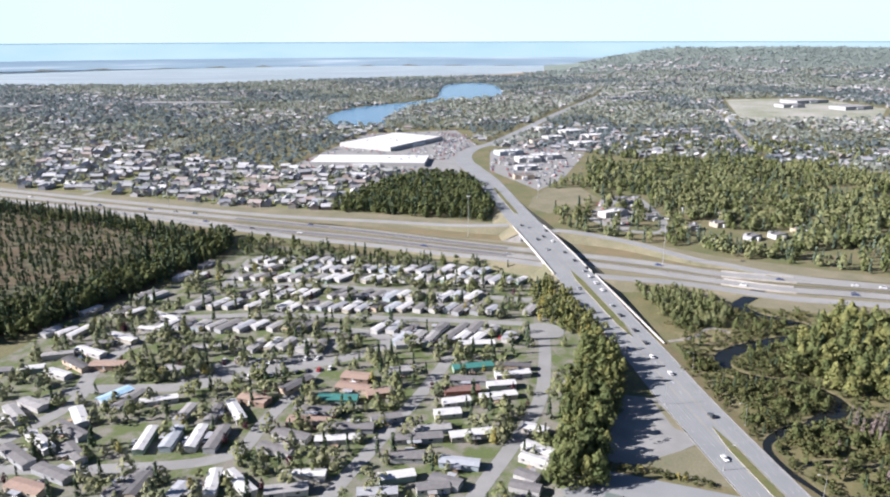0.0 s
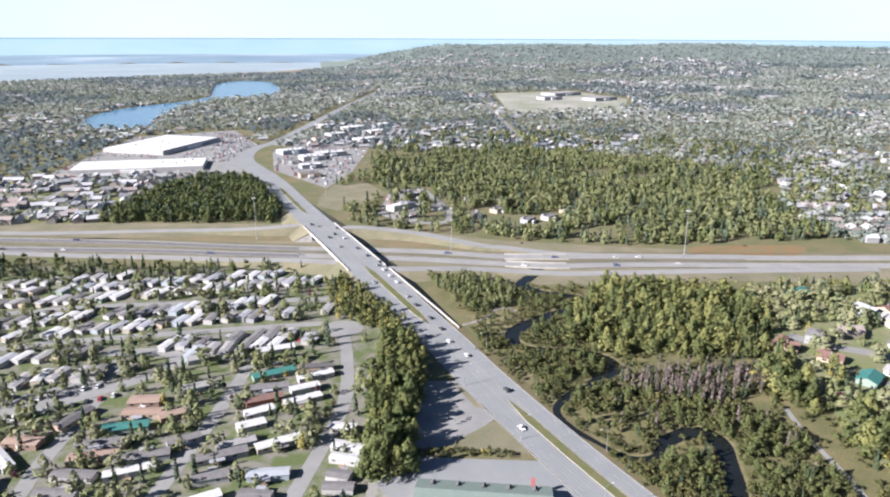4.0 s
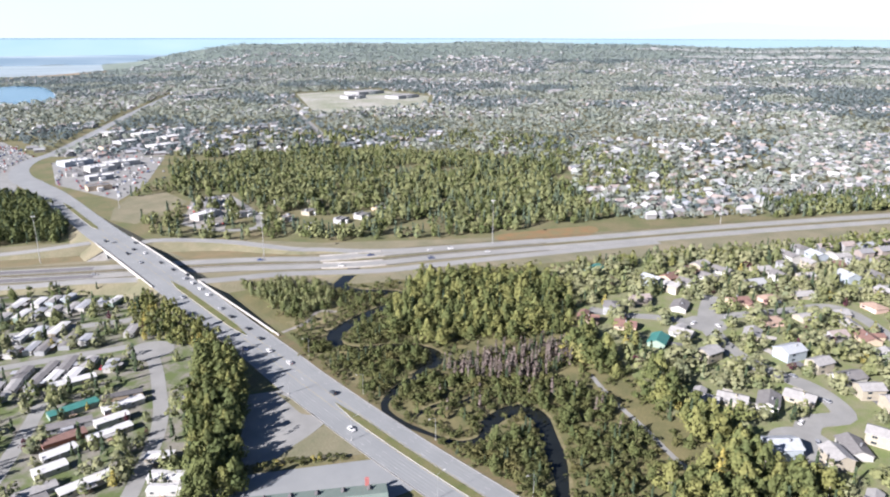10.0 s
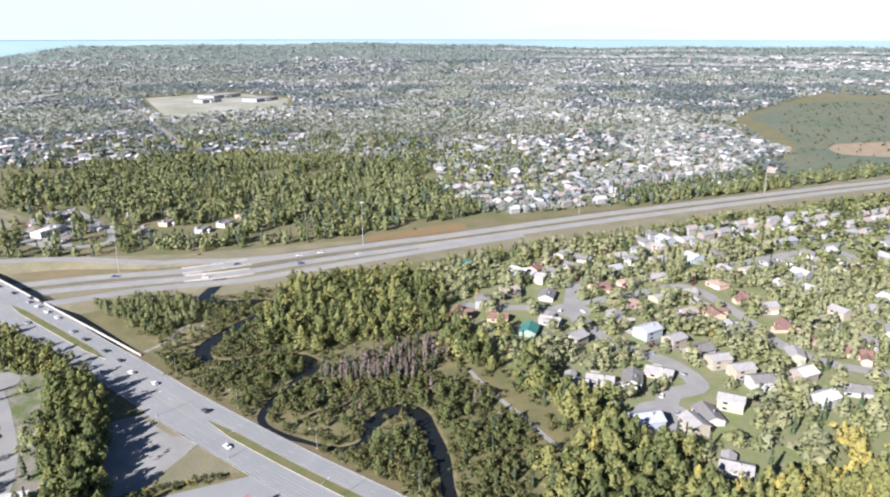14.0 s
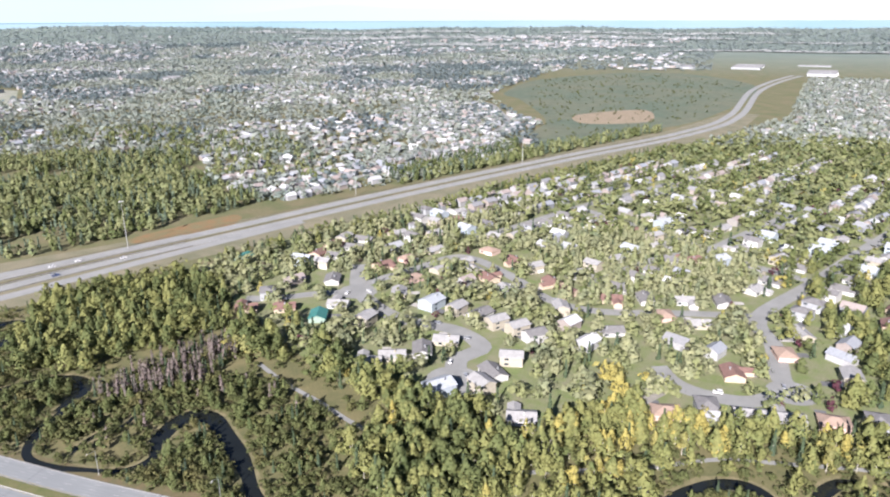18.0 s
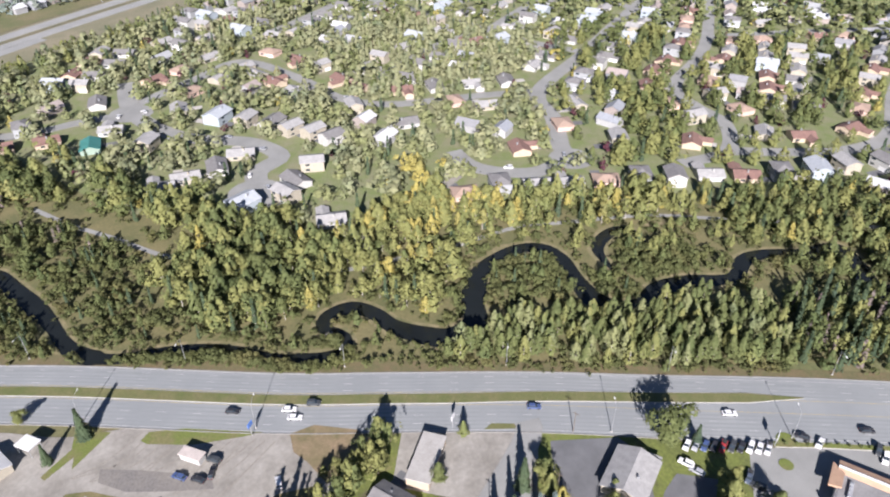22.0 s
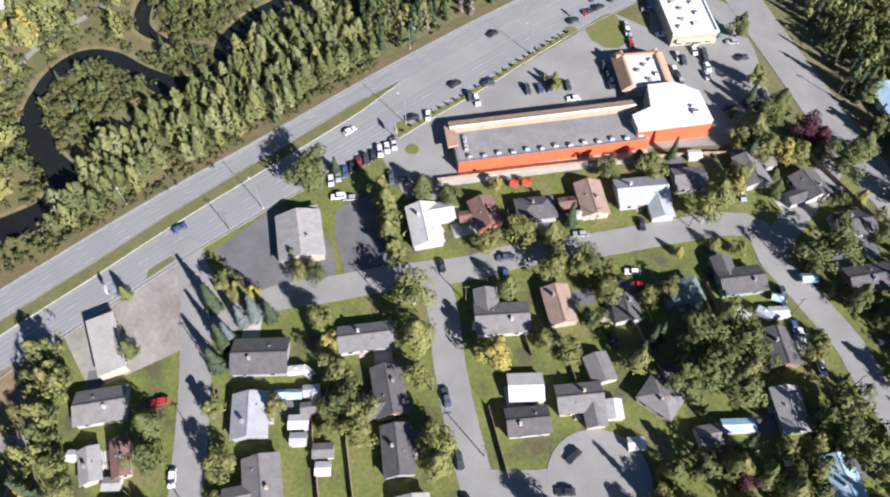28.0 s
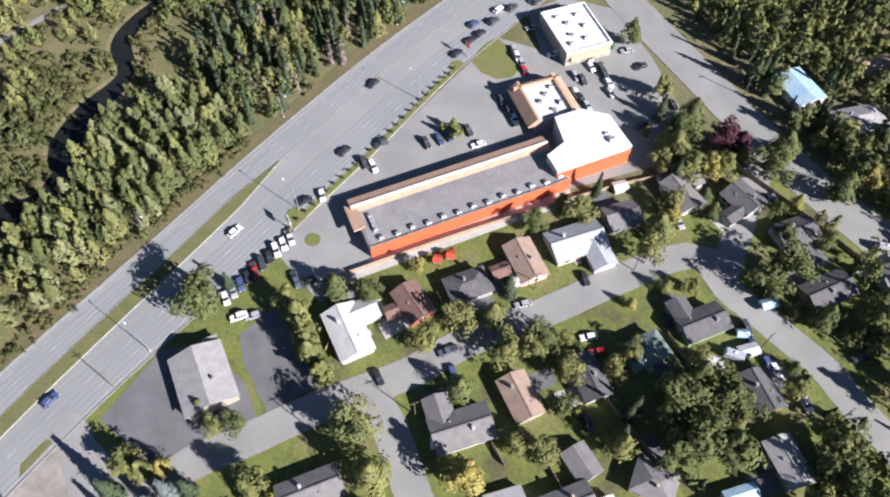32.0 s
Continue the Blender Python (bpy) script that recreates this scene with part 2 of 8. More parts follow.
def take_rect(x, y, ang, l, w, m=1.0):
    c, s = math.cos(radians(ang)), math.sin(radians(ang))
    take_poly([(x + c * a - s * b, y + s * a + c * b) for a, b in
               ((-l / 2 - m, -w / 2 - m), (l / 2 + m, -w / 2 - m), (l / 2 + m, w / 2 + m), (-l / 2 - m, w / 2 + m))])


def is_free(x, y):
    i, j = ((np.asarray(x) - CX) / 2).astype(int), ((np.asarray(y) - CY) / 2).astype(int)
    ok = (i >= 0) & (i < CN) & (j >= 0) & (j < CM)
    return ~taken[i.clip(0, CN - 1), j.clip(0, CM - 1)] | ~ok


# ---- palette ----
M_GROUND = surface("meadow", (0.105, 0.12, 0.045), (0.17, 0.145, 0.075), 0.03, 0.6, 0.95, 0.3)
gnt, glk = M_GROUND.node_tree.nodes, M_GROUND.node_tree.links
# past 2300 m the ground colour turns blue-grey: distance haze painted in
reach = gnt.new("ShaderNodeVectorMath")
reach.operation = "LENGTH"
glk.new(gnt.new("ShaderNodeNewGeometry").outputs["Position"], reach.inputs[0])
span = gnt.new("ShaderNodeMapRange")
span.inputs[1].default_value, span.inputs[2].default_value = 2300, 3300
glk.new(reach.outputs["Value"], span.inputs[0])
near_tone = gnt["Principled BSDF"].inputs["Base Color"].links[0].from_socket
haze_tone = ramp(gnt, glk, noise_of(gnt, glk, 0.006, 4), [(0.35, (0.13, 0.17, 0.145)), (0.65, (0.165, 0.20, 0.168))])
glk.new(mix(gnt, glk, span.outputs[0], near_tone, haze_tone), gnt["Principled BSDF"].inputs["Base Color"])
M_LAWN = surface("lawn", (0.128, 0.156, 0.034), (0.158, 0.15, 0.06), 0.13, 1.3, 0.95, 0.3, spread=(0.42, 0.6))
M_DRY = surface("dry_grass", (0.225, 0.2, 0.13), (0.15, 0.15, 0.088), 0.04, 1.0, 0.95, 0.3)
M_DRYVERGE = surface("weedy_verge", (0.15, 0.115, 0.06), (0.105, 0.105, 0.045), 0.2, 1.2, 0.95, 0.4)
M_WOODFLOOR = surface("wood_floor", (0.105, 0.108, 0.042), (0.165, 0.145, 0.065), 0.06, 0.8, 0.95, 0.3)
M_BOG = surface("bog", (0.13, 0.092, 0.05), (0.085, 0.095, 0.048), 0.02, 0.3, 0.95, 0.3)
M_MARSH = surface("marsh", (0.09, 0.122, 0.08), (0.13, 0.14, 0.088), 0.008, 0.06, 0.95, 0.2)
M_ASPHALT = surface("worn_asphalt", (0.25, 0.262, 0.262), (0.215, 0.227, 0.23), 0.05, 2.5, 0.9, 0.1, grain=(0.93, 1.05))
M_STREET = surface("street_asphalt", (0.262, 0.264, 0.252), (0.212, 0.214, 0.204), 0.07, 2.5, 0.9, 0.1, grain=(0.93, 1.05))
M_NEWASPHALT = surface("dark_asphalt", (0.145, 0.147, 0.152), (0.108, 0.11, 0.114), 0.12, 3.0, 0.9, 0.1, grain=(0.93, 1.05))
M_CONCRETE = surface("concrete", (0.46, 0.44, 0.41), (0.38, 0.36, 0.33), 0.3, 3.0, 0.85, 0.1)
M_KERB = surface("weathered_kerb", (0.28, 0.27, 0.25), (0.2, 0.195, 0.18), 0.4, 3.0, 0.9, 0.1)
M_GRAVEL = surface("gravel", (0.315, 0.298, 0.265), (0.21, 0.196, 0.17), 0.09, 0.7, 0.95, 0.3, grain=(0.86, 1.09))
M_DIRT = surface("bare_dirt", (0.30, 0.235, 0.165), (0.24, 0.195, 0.12), 0.07, 1.2, 0.95, 0.3)
M_PAINT = surface("road_paint", (0.52, 0.515, 0.505), (0.36, 0.36, 0.35), 0.6, 4.0, 0.7, 0.0)
M_YELLOW = surface("yellow_paint", (0.46, 0.37, 0.15), (0.33, 0.29, 0.18), 0.6, 4.0, 0.7, 0.0)
M_RIVER = water_mat("creek_water", (0.010, 0.012, 0.012), 0.12)
M_RIVER.node_tree.nodes["Principled BSDF"].inputs["Specular IOR Level"].default_value = 0.22
M_LAKE = water_mat("lake_water", (0.05, 0.14, 0.23), 0.25, 0.08)
M_SEA = water_mat("inlet_water", (0.33, 0.47, 0.52), 0.3, 0.01)
M_FLATS, fn, fl, fb = nodes_of("tidal_mud")
fl.new(ramp(fn, fl, noise_of(fn, fl, 0.012, 5, 0.65, (0.12, 1.0)), [(0.36, (0.22, 0.27, 0.30)), (0.55, (0.28, 0.34, 0.375)), (0.72, (0.48, 0.53, 0.55))]), fb.inputs["Base Color"])
fb.inputs["Roughness"].default_value = 0.6

M_YARD, yn, yl, yb = nodes_of("yard_ground")
ycol = ramp(yn, yl, noise_of(yn, yl, 0.085, 3, 0.55), [(0.34, (0.095, 0.088, 0.042)), (0.42, (0.112, 0.13, 0.034)), (0.56, (0.142, 0.168, 0.036)), (0.66, (0.168, 0.158, 0.062))])
ycol = mix(yn, yl, 1.0, ycol, ramp(yn, yl, noise_of(yn, yl, 0.9, 4), [(0.3, (0.66,) * 3), (0.7, (1.16,) * 3)]), "MULTIPLY")
yl.new(ycol, yb.inputs["Base Color"])
yb.inputs["Roughness"].default_value = 0.95

# ---- ground: one sheet to the horizon, rising into far hills ----
def far_height(r, az):
    """Height of the land at a distance and a bearing (degrees to the right of +y)."""
    up = np.clip((r - 2450) / 2150, 0, 1) ** 1.45
    ridge = 118 - 16 * np.clip((az - 42) / 14, 0, 1) + 5 * np.sin(az * 0.21) + 4 * np.sin(az * 0.53 + 1)
    land = np.clip((az - 9) / 8, 0, 1)
    land = np.where((az > 150) | (az < -90), 1, land)
    return up * ridge * land


RR = np.r_[0:2400:24j, 2500:4640:26j]
AZ = np.arange(0, 360, 2.5)
gv = [(0, 0, 0)]
for r in RR[1:]:
    for a in AZ:
        s = a if a < 180 else a - 360
        gv.append((r * math.sin(radians(a)), r * math.cos(radians(a)), float(far_height(r, np.array(s)))))
na = len(AZ)
gf = [(0, 1 + (k + 1) % na, 1 + k) for k in range(na)]
for i in range(len(RR) - 2):
    gf += [(1 + i * na + k, 1 + i * na + (k + 1) % na, 1 + (i + 1) * na + (k + 1) % na, 1 + (i + 1) * na + k) for k in range(na)]
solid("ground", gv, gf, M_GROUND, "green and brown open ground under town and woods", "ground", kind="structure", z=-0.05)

# ---- far water: tidal flats, then the open inlet ----
COAST = [(-4400, 2500), (-1701, 2773), (-1040, 2745), (-457, 3166), (38, 3371), (684, 4000), (900, 4500)]
coast = spline(COAST, 120)
def band(line, far, z):
    v, f = [], []
    for p in line:
        k = far / max(1.0, math.hypot(*p))
        v += [(p[0], p[1], z), (p[0] * max(k, 1.0), p[1] * max(k, 1.0), z)]
    return v, [(2 * i + 2, 2 * i, 2 * i + 1, 2 * i + 3) for i in range(len(line) - 1)]
solid("mudflat", *band(coast, 4650, 0.6), M_FLATS, "pale grey-blue tidal mudflats beyond the town", "mudflat", kind="structure")
def arc(r0, z0, r1, z1, a0, a1, wob=0.0, step=1.0):
    v = []
    az = np.arange(a0, a1 + step, step)
    for a in az:
        w = wob * (math.sin(a * 1.7) + 0.6 * math.sin(a * 4.1 + 2))
        for r, z in ((r0, z0 + w), (r1, z1)):
            v.append((r * math.sin(radians(a)), r * math.cos(radians(a)), z))
    return v, [(2 * i, 2 * i + 2, 2 * i + 3, 2 * i + 1) for i in range(len(az) - 1)]

# backdrop strips: black base, their daylight and haze given as emission
M_WATERGLOW, hn, hl, hb = nodes_of("glowing_far_water")
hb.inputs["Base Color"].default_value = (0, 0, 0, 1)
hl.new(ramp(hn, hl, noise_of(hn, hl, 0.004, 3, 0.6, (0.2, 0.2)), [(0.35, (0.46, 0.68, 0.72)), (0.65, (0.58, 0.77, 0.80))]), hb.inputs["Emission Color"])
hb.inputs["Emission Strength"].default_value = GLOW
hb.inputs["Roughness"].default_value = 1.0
M_MUDGLOW, hn, hl, hb = nodes_of("glowing_far_flats")
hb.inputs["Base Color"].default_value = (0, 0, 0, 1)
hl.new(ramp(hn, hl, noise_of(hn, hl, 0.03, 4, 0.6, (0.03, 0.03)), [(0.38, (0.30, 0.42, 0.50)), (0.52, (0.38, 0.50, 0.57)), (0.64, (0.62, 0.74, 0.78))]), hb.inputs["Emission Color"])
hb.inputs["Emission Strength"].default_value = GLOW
M_SHOREGLOW, hn, hl, hb = nodes_of("far_shore")
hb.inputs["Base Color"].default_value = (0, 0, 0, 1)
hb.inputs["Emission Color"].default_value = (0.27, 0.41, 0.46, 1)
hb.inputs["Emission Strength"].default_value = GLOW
M_MOUNTGLOW, hn, hl, hb = nodes_of("glowing_hazy_mountain")
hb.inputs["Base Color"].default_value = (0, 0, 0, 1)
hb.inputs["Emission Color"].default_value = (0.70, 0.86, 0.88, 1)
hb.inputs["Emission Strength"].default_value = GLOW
solid("backdrop", *arc(4660, 0, 4690, 52, -60, 30, 7), M_MUDGLOW, "distant blue-grey flats of the inlet", "backdrop", kind="structure")
solid("backdrop", *arc(4700, 20, 4720, 141, -60, 120, 6), M_WATERGLOW, "bright distant water of the inlet", "backdrop", kind="structure")
# added emissive band that stands in for the bright sky near the horizon
M_SKYGLOW, hn, hl, hb = nodes_of("glowing_low_sky")
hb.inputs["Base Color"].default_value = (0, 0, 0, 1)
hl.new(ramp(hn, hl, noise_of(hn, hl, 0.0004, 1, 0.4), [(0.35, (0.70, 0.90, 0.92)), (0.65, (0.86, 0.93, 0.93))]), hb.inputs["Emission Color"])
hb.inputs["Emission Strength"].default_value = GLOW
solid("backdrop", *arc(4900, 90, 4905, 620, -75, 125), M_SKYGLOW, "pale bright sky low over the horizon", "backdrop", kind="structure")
solid("backdrop", *arc(4730, 120, 4740, 146, -60, 120, 1.5), M_SHOREGLOW, "thin far shore on the horizon", "backdrop", kind="structure")
mv, mf = [], []
for k in range(41):
    a = 40 + 32 * k / 40
    u = (k - 20) / 20
    top = 150 + 85 * max(0.0, math.cos(u * 1.5)) ** 1.3 * (1 - 0.12 * math.sin(9 * u))
    for z in (140, top):
        mv.append((4800 * math.sin(radians(a)), 4800 * math.cos(radians(a)), z))
mf = [(2 * i, 2 * i + 2, 2 * i + 3, 2 * i + 1) for i in range(40)]
solid("backdrop", mv, mf, M_MOUNTGLOW, "glowing strip for the faint hazy mountain beyond the water", "backdrop", kind="structure")
LAKE = [(-260, 1535), (-276, 1670), (-246, 1840), (-171, 1959), (-110, 2020), (-30, 2180), (-22, 2422), (0, 2750), (84, 2880), (175, 2790), (190, 2500), (180, 2270), (150, 2160), (60, 2130), (-15, 2050), (-80, 1920), (-104, 1810), (-128, 1690), (-134, 1558), (-124, 1476), (-190, 1470)]
solid("lake", *polygon(rounded(LAKE, 30), 0.3), M_LAKE, "blue lake among trees", "lake", kind="structure")

# ---- land cover ----
def patch(name, pts, z, material, label, smooth=True):
    p = rounded(pts, 5.0) if smooth else pts
    return solid(name, *polygon(p, z), material, label, name.replace("_", " "), kind="structure")

patch("bog", [(-283, 400), (-237, 442), (-200, 560), (-205, 640), (-330, 690), (-560, 760), (-800, 760), (-700, 500), (-420, 420)], 0.01, M_BOG, "reddish-brown bog with stunted spruces")
patch("marsh", [(896, 345), (1069, 300), (1345, 190), (2045, 180), (2400, 500), (2007, 735), (1600, 690), (1471, 600), (1200, 440), (1036, 404)], 0.01, M_MARSH, "flat grey-green marsh beside the highway")
patch("clearing", [(1280, 408), (1407, 316), (1256, 271), (1182, 361)], 0.03, M_DIRT, "orange bare clearing in the marsh")
patch("clearing", [(377, 497), (467, 475), (442, 452), (374, 472)], 0.03, surface("rust_scrub", (0.225, 0.135, 0.06), (0.17, 0.15, 0.07), 0.1, 1.0, 0.95, 0.3), "rust-coloured scrub beside the highway")
FIELD = [(88, 742), (106, 714), (138, 740), (172, 784), (162, 846), (122, 842), (98, 790)]
patch("clearing", FIELD, 0.03, M_DRY, "dry tan field beside the road", False)
take_poly(FIELD)
patch("beach", [(-60, 3360), (60, 3420), (273, 3560), (560, 3900), (720, 4040), (700, 3960), (400, 3560), (200, 3370), (90, 3300)], 1.2, M_DIRT, "tan sand shore before the flats", False)
patch("lawn", [(-520, 850), (-641, 1143), (-541, 1160), (-395, 1087), (-253, 992), (-69, 962), (-65, 845), (-124, 736), (-184, 736), (-272, 764), (-380, 815)], 0.012, M_LAWN, "yards of the houses across the highway", False)
patch("wood_floor", [(165, -200), (215, -400), (340, -400), (345, -200), (310, -30), (280, 60), (262, 130), (255, 200), (300, 300), (340, 400), (300, 425), (200, 455), (135, 470), (140, 380), (150, 270), (160, 170), (178, 60), (196, -50), (208, -140)], 0.012, M_WOODFLOOR, "brown floor of the creek woods")
patch("verge", [(-700, 905), (-543, 860), (-306, 782), (-109, 725), (60, 672), (107, 655), (170, 610), (230, 560), (340, 505), (500, 440), (720, 368), (960, 290), (1180, 215), (1440, 165), (1437, 110), (1180, 120), (900, 235), (660, 310), (480, 365), (347, 415), (230, 440), (150, 470), (70, 540), (-43, 585), (-210, 650), (-505, 776), (-700, 850)], 0.02, M_DRY, "dry grass verge of the highway", False)
patch("lawn", [(20, -260), (160, -62), (158, 20), (152, 60), (80, 85), (40, 60), (-10, -20), (-60, -180)], 0.015, M_YARD, "mown lawns and yards between the houses", False)
patch("field", [(112, 114), (113, 72), (98, 60), (60, 68), (40, 110), (80, 130)], 0.022, M_DRY, "rough dry grass field")
patch("lawn", [(-215, 240), (40, 236), (60, 300), (82, 363), (82, 430), (72, 535), (-40, 560), (-175, 606), (-190, 520), (-240, 430), (-255, 364), (-300, 250)], 0.015, surface("park_ground", (0.095, 0.125, 0.04), (0.20, 0.19, 0.16), 0.09, 1.2, 0.95, 0.2, spread=(0.42, 0.6)), "worn grass and gravel yards of the trailer park", False)
patch("lawn", [(262, 110), (255, 205), (300, 300), (330, 392), (420, 385), (700, 300), (1150, 120), (1400, 60), (1400, -420), (360, -420), (345, -200), (310, -40), (290, 60)], 0.014, surface("suburb_lawn", (0.14, 0.178, 0.058), (0.20, 0.195, 0.115), 0.1, 1.3, 0.95, 0.2), "yards and lawns of the suburb", False)

# ---- roads ----
ROAD = [(190, -420, 0), (192, -300, 0), (190.5, -220, 0), (189.5, -172, 0), (187.5, -136, 0), (181.5, -84, 0), (176, -42, 0), (170, 6, 0), (162, 51, 0), (154.5, 92, 0), (145, 168, 0), (131.5, 244, 0), (121, 320, 0), (113.5, 392, 0.4), (97, 482, 6.0), (84.5, 576, 7.0), (73, 670, 5.5), (67, 760, 0.5), (52, 895, 0), (36, 980, 0), (27, 1040, 0), (31, 1105, 0), (50, 1170, 0), (80, 1222, 0), (128, 1343, 0), (219, 1587, 0), (305, 1812, 0), (480, 2250, 0)]
road = spline(ROAD, 6)
road[:, 2] = road[:, 2].clip(0, 7)
take_line(road, 15.0)
HALF = 14.6
yv = road[:, 1]
WIDE = HALF + 1.3 * np.exp(-((yv + 90) / 60.0) ** 2) - 5.5 * np.clip((yv - 1000) / 150, 0, 1)
RIGHT = WIDE - 2.2 * np.clip((475 - yv) / 60, 0, 1)
for lo, hi, z0, text in ((-999, 531, -0.04, "wide sun-bleached asphalt main road with six lanes"), (525, 613, 5.2, "asphalt deck of the overpass"), (607, 9999, -0.04, "asphalt main road beyond the overpass")):
    m = (yv > lo) & (yv < hi)
    solid("road", *ribbon(road[m], WIDE[m], -RIGHT[m], z0, 0.06), M_ASPHALT, text, "road", kind="structure")
def wall_along(line, a, b, base, top):
    """A low wall along a line, its foot and top at heights above the line."""
    n = normals_of(line)
    v = []
    for p, q in zip(line, n):
        for o, z in ((a, base), (a, top), (b, top), (b, base)):
            v.append((p[0] + q[0] * o, p[1] + q[1] * o, p[2] + z))
    f = [(4 * i + k, 4 * i + k + 1, 4 * i + k + 5, 4 * i + k + 4) for i in range(len(line) - 1) for k in range(3)]
    return v, f + [(3, 2, 1, 0), tuple(len(v) - 4 + k for k in range(4))]


def between(lo, hi):
    return road[(yv > lo) & (yv < hi)]
# grassed medians with kerbs
M_MEDIAN = surface("median_grass", (0.10, 0.118, 0.036), (0.15, 0.14, 0.06), 0.15, 1.5, 0.95, 0.3)
for lo, hi, w in ((-86, 300, 2.1), (395, 508, 2.3), (690, 850, 2.2)):
    ln = between(lo, hi)
    e = np.minimum(1, np.minimum(np.arange(len(ln)), np.arange(len(ln))[::-1]) / 3.0) * 0.9 + 0.1
    off = -np.clip((30 - ln[:, 1]) / 115, 0, 1) * 4.2 if lo < 0 else 0.0
    solid("kerb", *ribbon(ln, off + (w + 0.22) * e, off - (w + 0.22) * e, 0.0, 0.2), M_CONCRETE, "pale concrete kerb round the grass median", "kerb", kind="structure")
    solid("median", *ribbon(ln, off + w * e, off - w * e, 0.1, 0.24), M_MEDIAN, "narrow grass median between the carriageways", "median", kind="structure")
for side, nm in ((HALF, "left"), (-HALF, "right")):
    ln = between(-330, 460)
    side = (WIDE if nm == "left" else -RIGHT)[(yv > -330) & (yv < 460)]
    solid("kerb", *ribbon(ln, side + 0.18, side - 0.18, -0.03, 0.2), M_KERB, "pale concrete kerb along the main road", "kerb", kind="structure")
solid("verge", *ribbon(between(-330, 395), -HALF + 2.0, -HALF - 3.4, -0.03, 0.05), M_DRYVERGE, "brown weedy verge between the main road and the creek", "verge", kind="structure")
lines = [dashes(between(-300, 900), o, 3.0, 9.0, 0.13, 0.075) for o in (7.2, 10.8, -4.1, -7.2, -10.1)]
lines += [dashes(between(-300, 900), o, 11.9, 0.1, 0.16, 0.075) for o in (13.6, -11.9)]
solid("lane_marking", *join(*lines), M_PAINT, "worn white lane lines on the main road", "road marking", kind="stuff")
solid("lane_marking", *join(*[dashes(between(-300, 700), o, 11.9, 0.1, 0.16, 0.078) for o in (2.9, -2.9)]), M_YELLOW, "faded yellow edge lines beside the median", "road marking", kind="stuff")
M_WEAR = surface("worn_wheel_path", (0.20, 0.213, 0.216), (0.225, 0.236, 0.238), 0.08, 2.0, 0.9, 0.05, grain=(0.93, 1.05))
for wear in [ribbon(between(-330, 470), o + 0.32, o - 0.32, 0.0, 0.068) for c in (5.4, 9.0, 12.3, -5.6, -8.6, -11.0) for o in (c - 0.85, c + 0.85)]:
    solid("wheel_path", *wear, M_WEAR, "darker wheel path worn into the main road", "road wear", kind="structure")
arrow = []
for i in (8, 14, 20, 120, 126):
    p, d = road[i, :2], road[i + 1, :2] - road[i, :2]
    a = math.degrees(math.atan2(d[1], d[0]))
    arrow.append(moved(([(0, -.12, 0), (2.2, -.12, 0), (2.2, .12, 0), (0, .12, 0), (2.2, -.5, 0), (3.6, 0, 0), (2.2, .5, 0)], [(0, 1, 2, 3), (4, 5, 6)]), pose(p[0], p[1], road[i, 2] + 0.08, 0, 0, a)))
solid("turn_arrow", *join(*arrow), M_PAINT, "white turn arrows painted in the middle lane", "road marking", kind="stuff")

# overpass: side slopes, parapets, deck edge
over = between(400, 760)
for side, s in ((1, HALF), (-1, -HALF)):
    for seg in (over[over[:, 1] < 528], over[over[:, 1] > 612]):
        n = normals_of(seg)
        a = seg[:, :2] + n * s
        b = seg[:, :2] + n * (s + side * (seg[:, 2:] * 2.2 + 0.5))
        v = [c for p, q, e in zip(a, b, seg[:, 2]) for c in ((*p, e + 0.03), (*q, 0.0))]
        fs = [((2 * i, 2 * i + 1, 2 * i + 3, 2 * i + 2) if side < 0 else (2 * i + 2, 2 * i + 3, 2 * i + 1, 2 * i)) for i in range(len(seg) - 1)]
        solid("embankment", v, fs, M_DRY, "grassy embankment of the overpass", "embankment", kind="structure")
    solid("parapet", *wall_along(between(500, 642), s + 0.25, s - 0.25, -1.3, 1.0), M_CONCRETE, "pale concrete parapet of the overpass", "parapet", kind="structure")
for y0, way in ((528, 1), (612, -1)):
    k = int(np.argmin(np.abs(road[:, 1] - y0)))
    p, n = road[k], normals_of(road)[k]
    fwd = np.array((n[1], -n[0])) * way
    tl, tr = p[:2] + n * HALF, p[:2] - n * HALF
    el, er = p[:2] + n * (HALF + p[2] * 2.2), p[:2] - n * (HALF + p[2] * 2.2)
    h = p[2] - 1.2
    solid("abutment", [(*tl, h), (*tr, h), (*(tr + fwd * 8), 0), (*(tl + fwd * 8), 0), (*el, 0), (*er, 0), (*tl, p[2]), (*tr, p[2])], [(0, 1, 2, 3), (0, 3, 4), (1, 5, 2), (6, 0, 4), (7, 5, 1), (6, 7, 1, 0)], M_KERB, "sloped concrete abutment under the overpass", "abutment", kind="structure")
for y0 in (553, 571, 589):
    k = int(np.argmin(np.abs(road[:, 1] - y0)))
    p, n = road[k], normals_of(road)[k]
    pier = thing("overpass_pier", "row of round concrete columns under the overpass", "pier", "overpass piers")
    for o in (-10, -3.4, 3.4, 10):
        part("column", tube((p[0] + n[0] * o, p[1] + n[1] * o, 0), (p[0] + n[0] * o, p[1] + n[1] * o, 4.6), 0.6, 0.6, 10), M_CONCRETE, pier)
    part("cap_beam", [moved(box(-0.8, -12.5, 4.6, 0.8, 12.5, 5.6), pose(p[0], p[1], 0, 0, 0, math.degrees(math.atan2(n[1], n[0])) - 90))][0], M_CONCRETE, pier)
solid("parapet", *wall_along(between(385, 500), -HALF - 0.1, -HALF - 0.6, -0.3, 1.0), M_CONCRETE, "white concrete barrier along the road edge", "barrier", kind="structure")

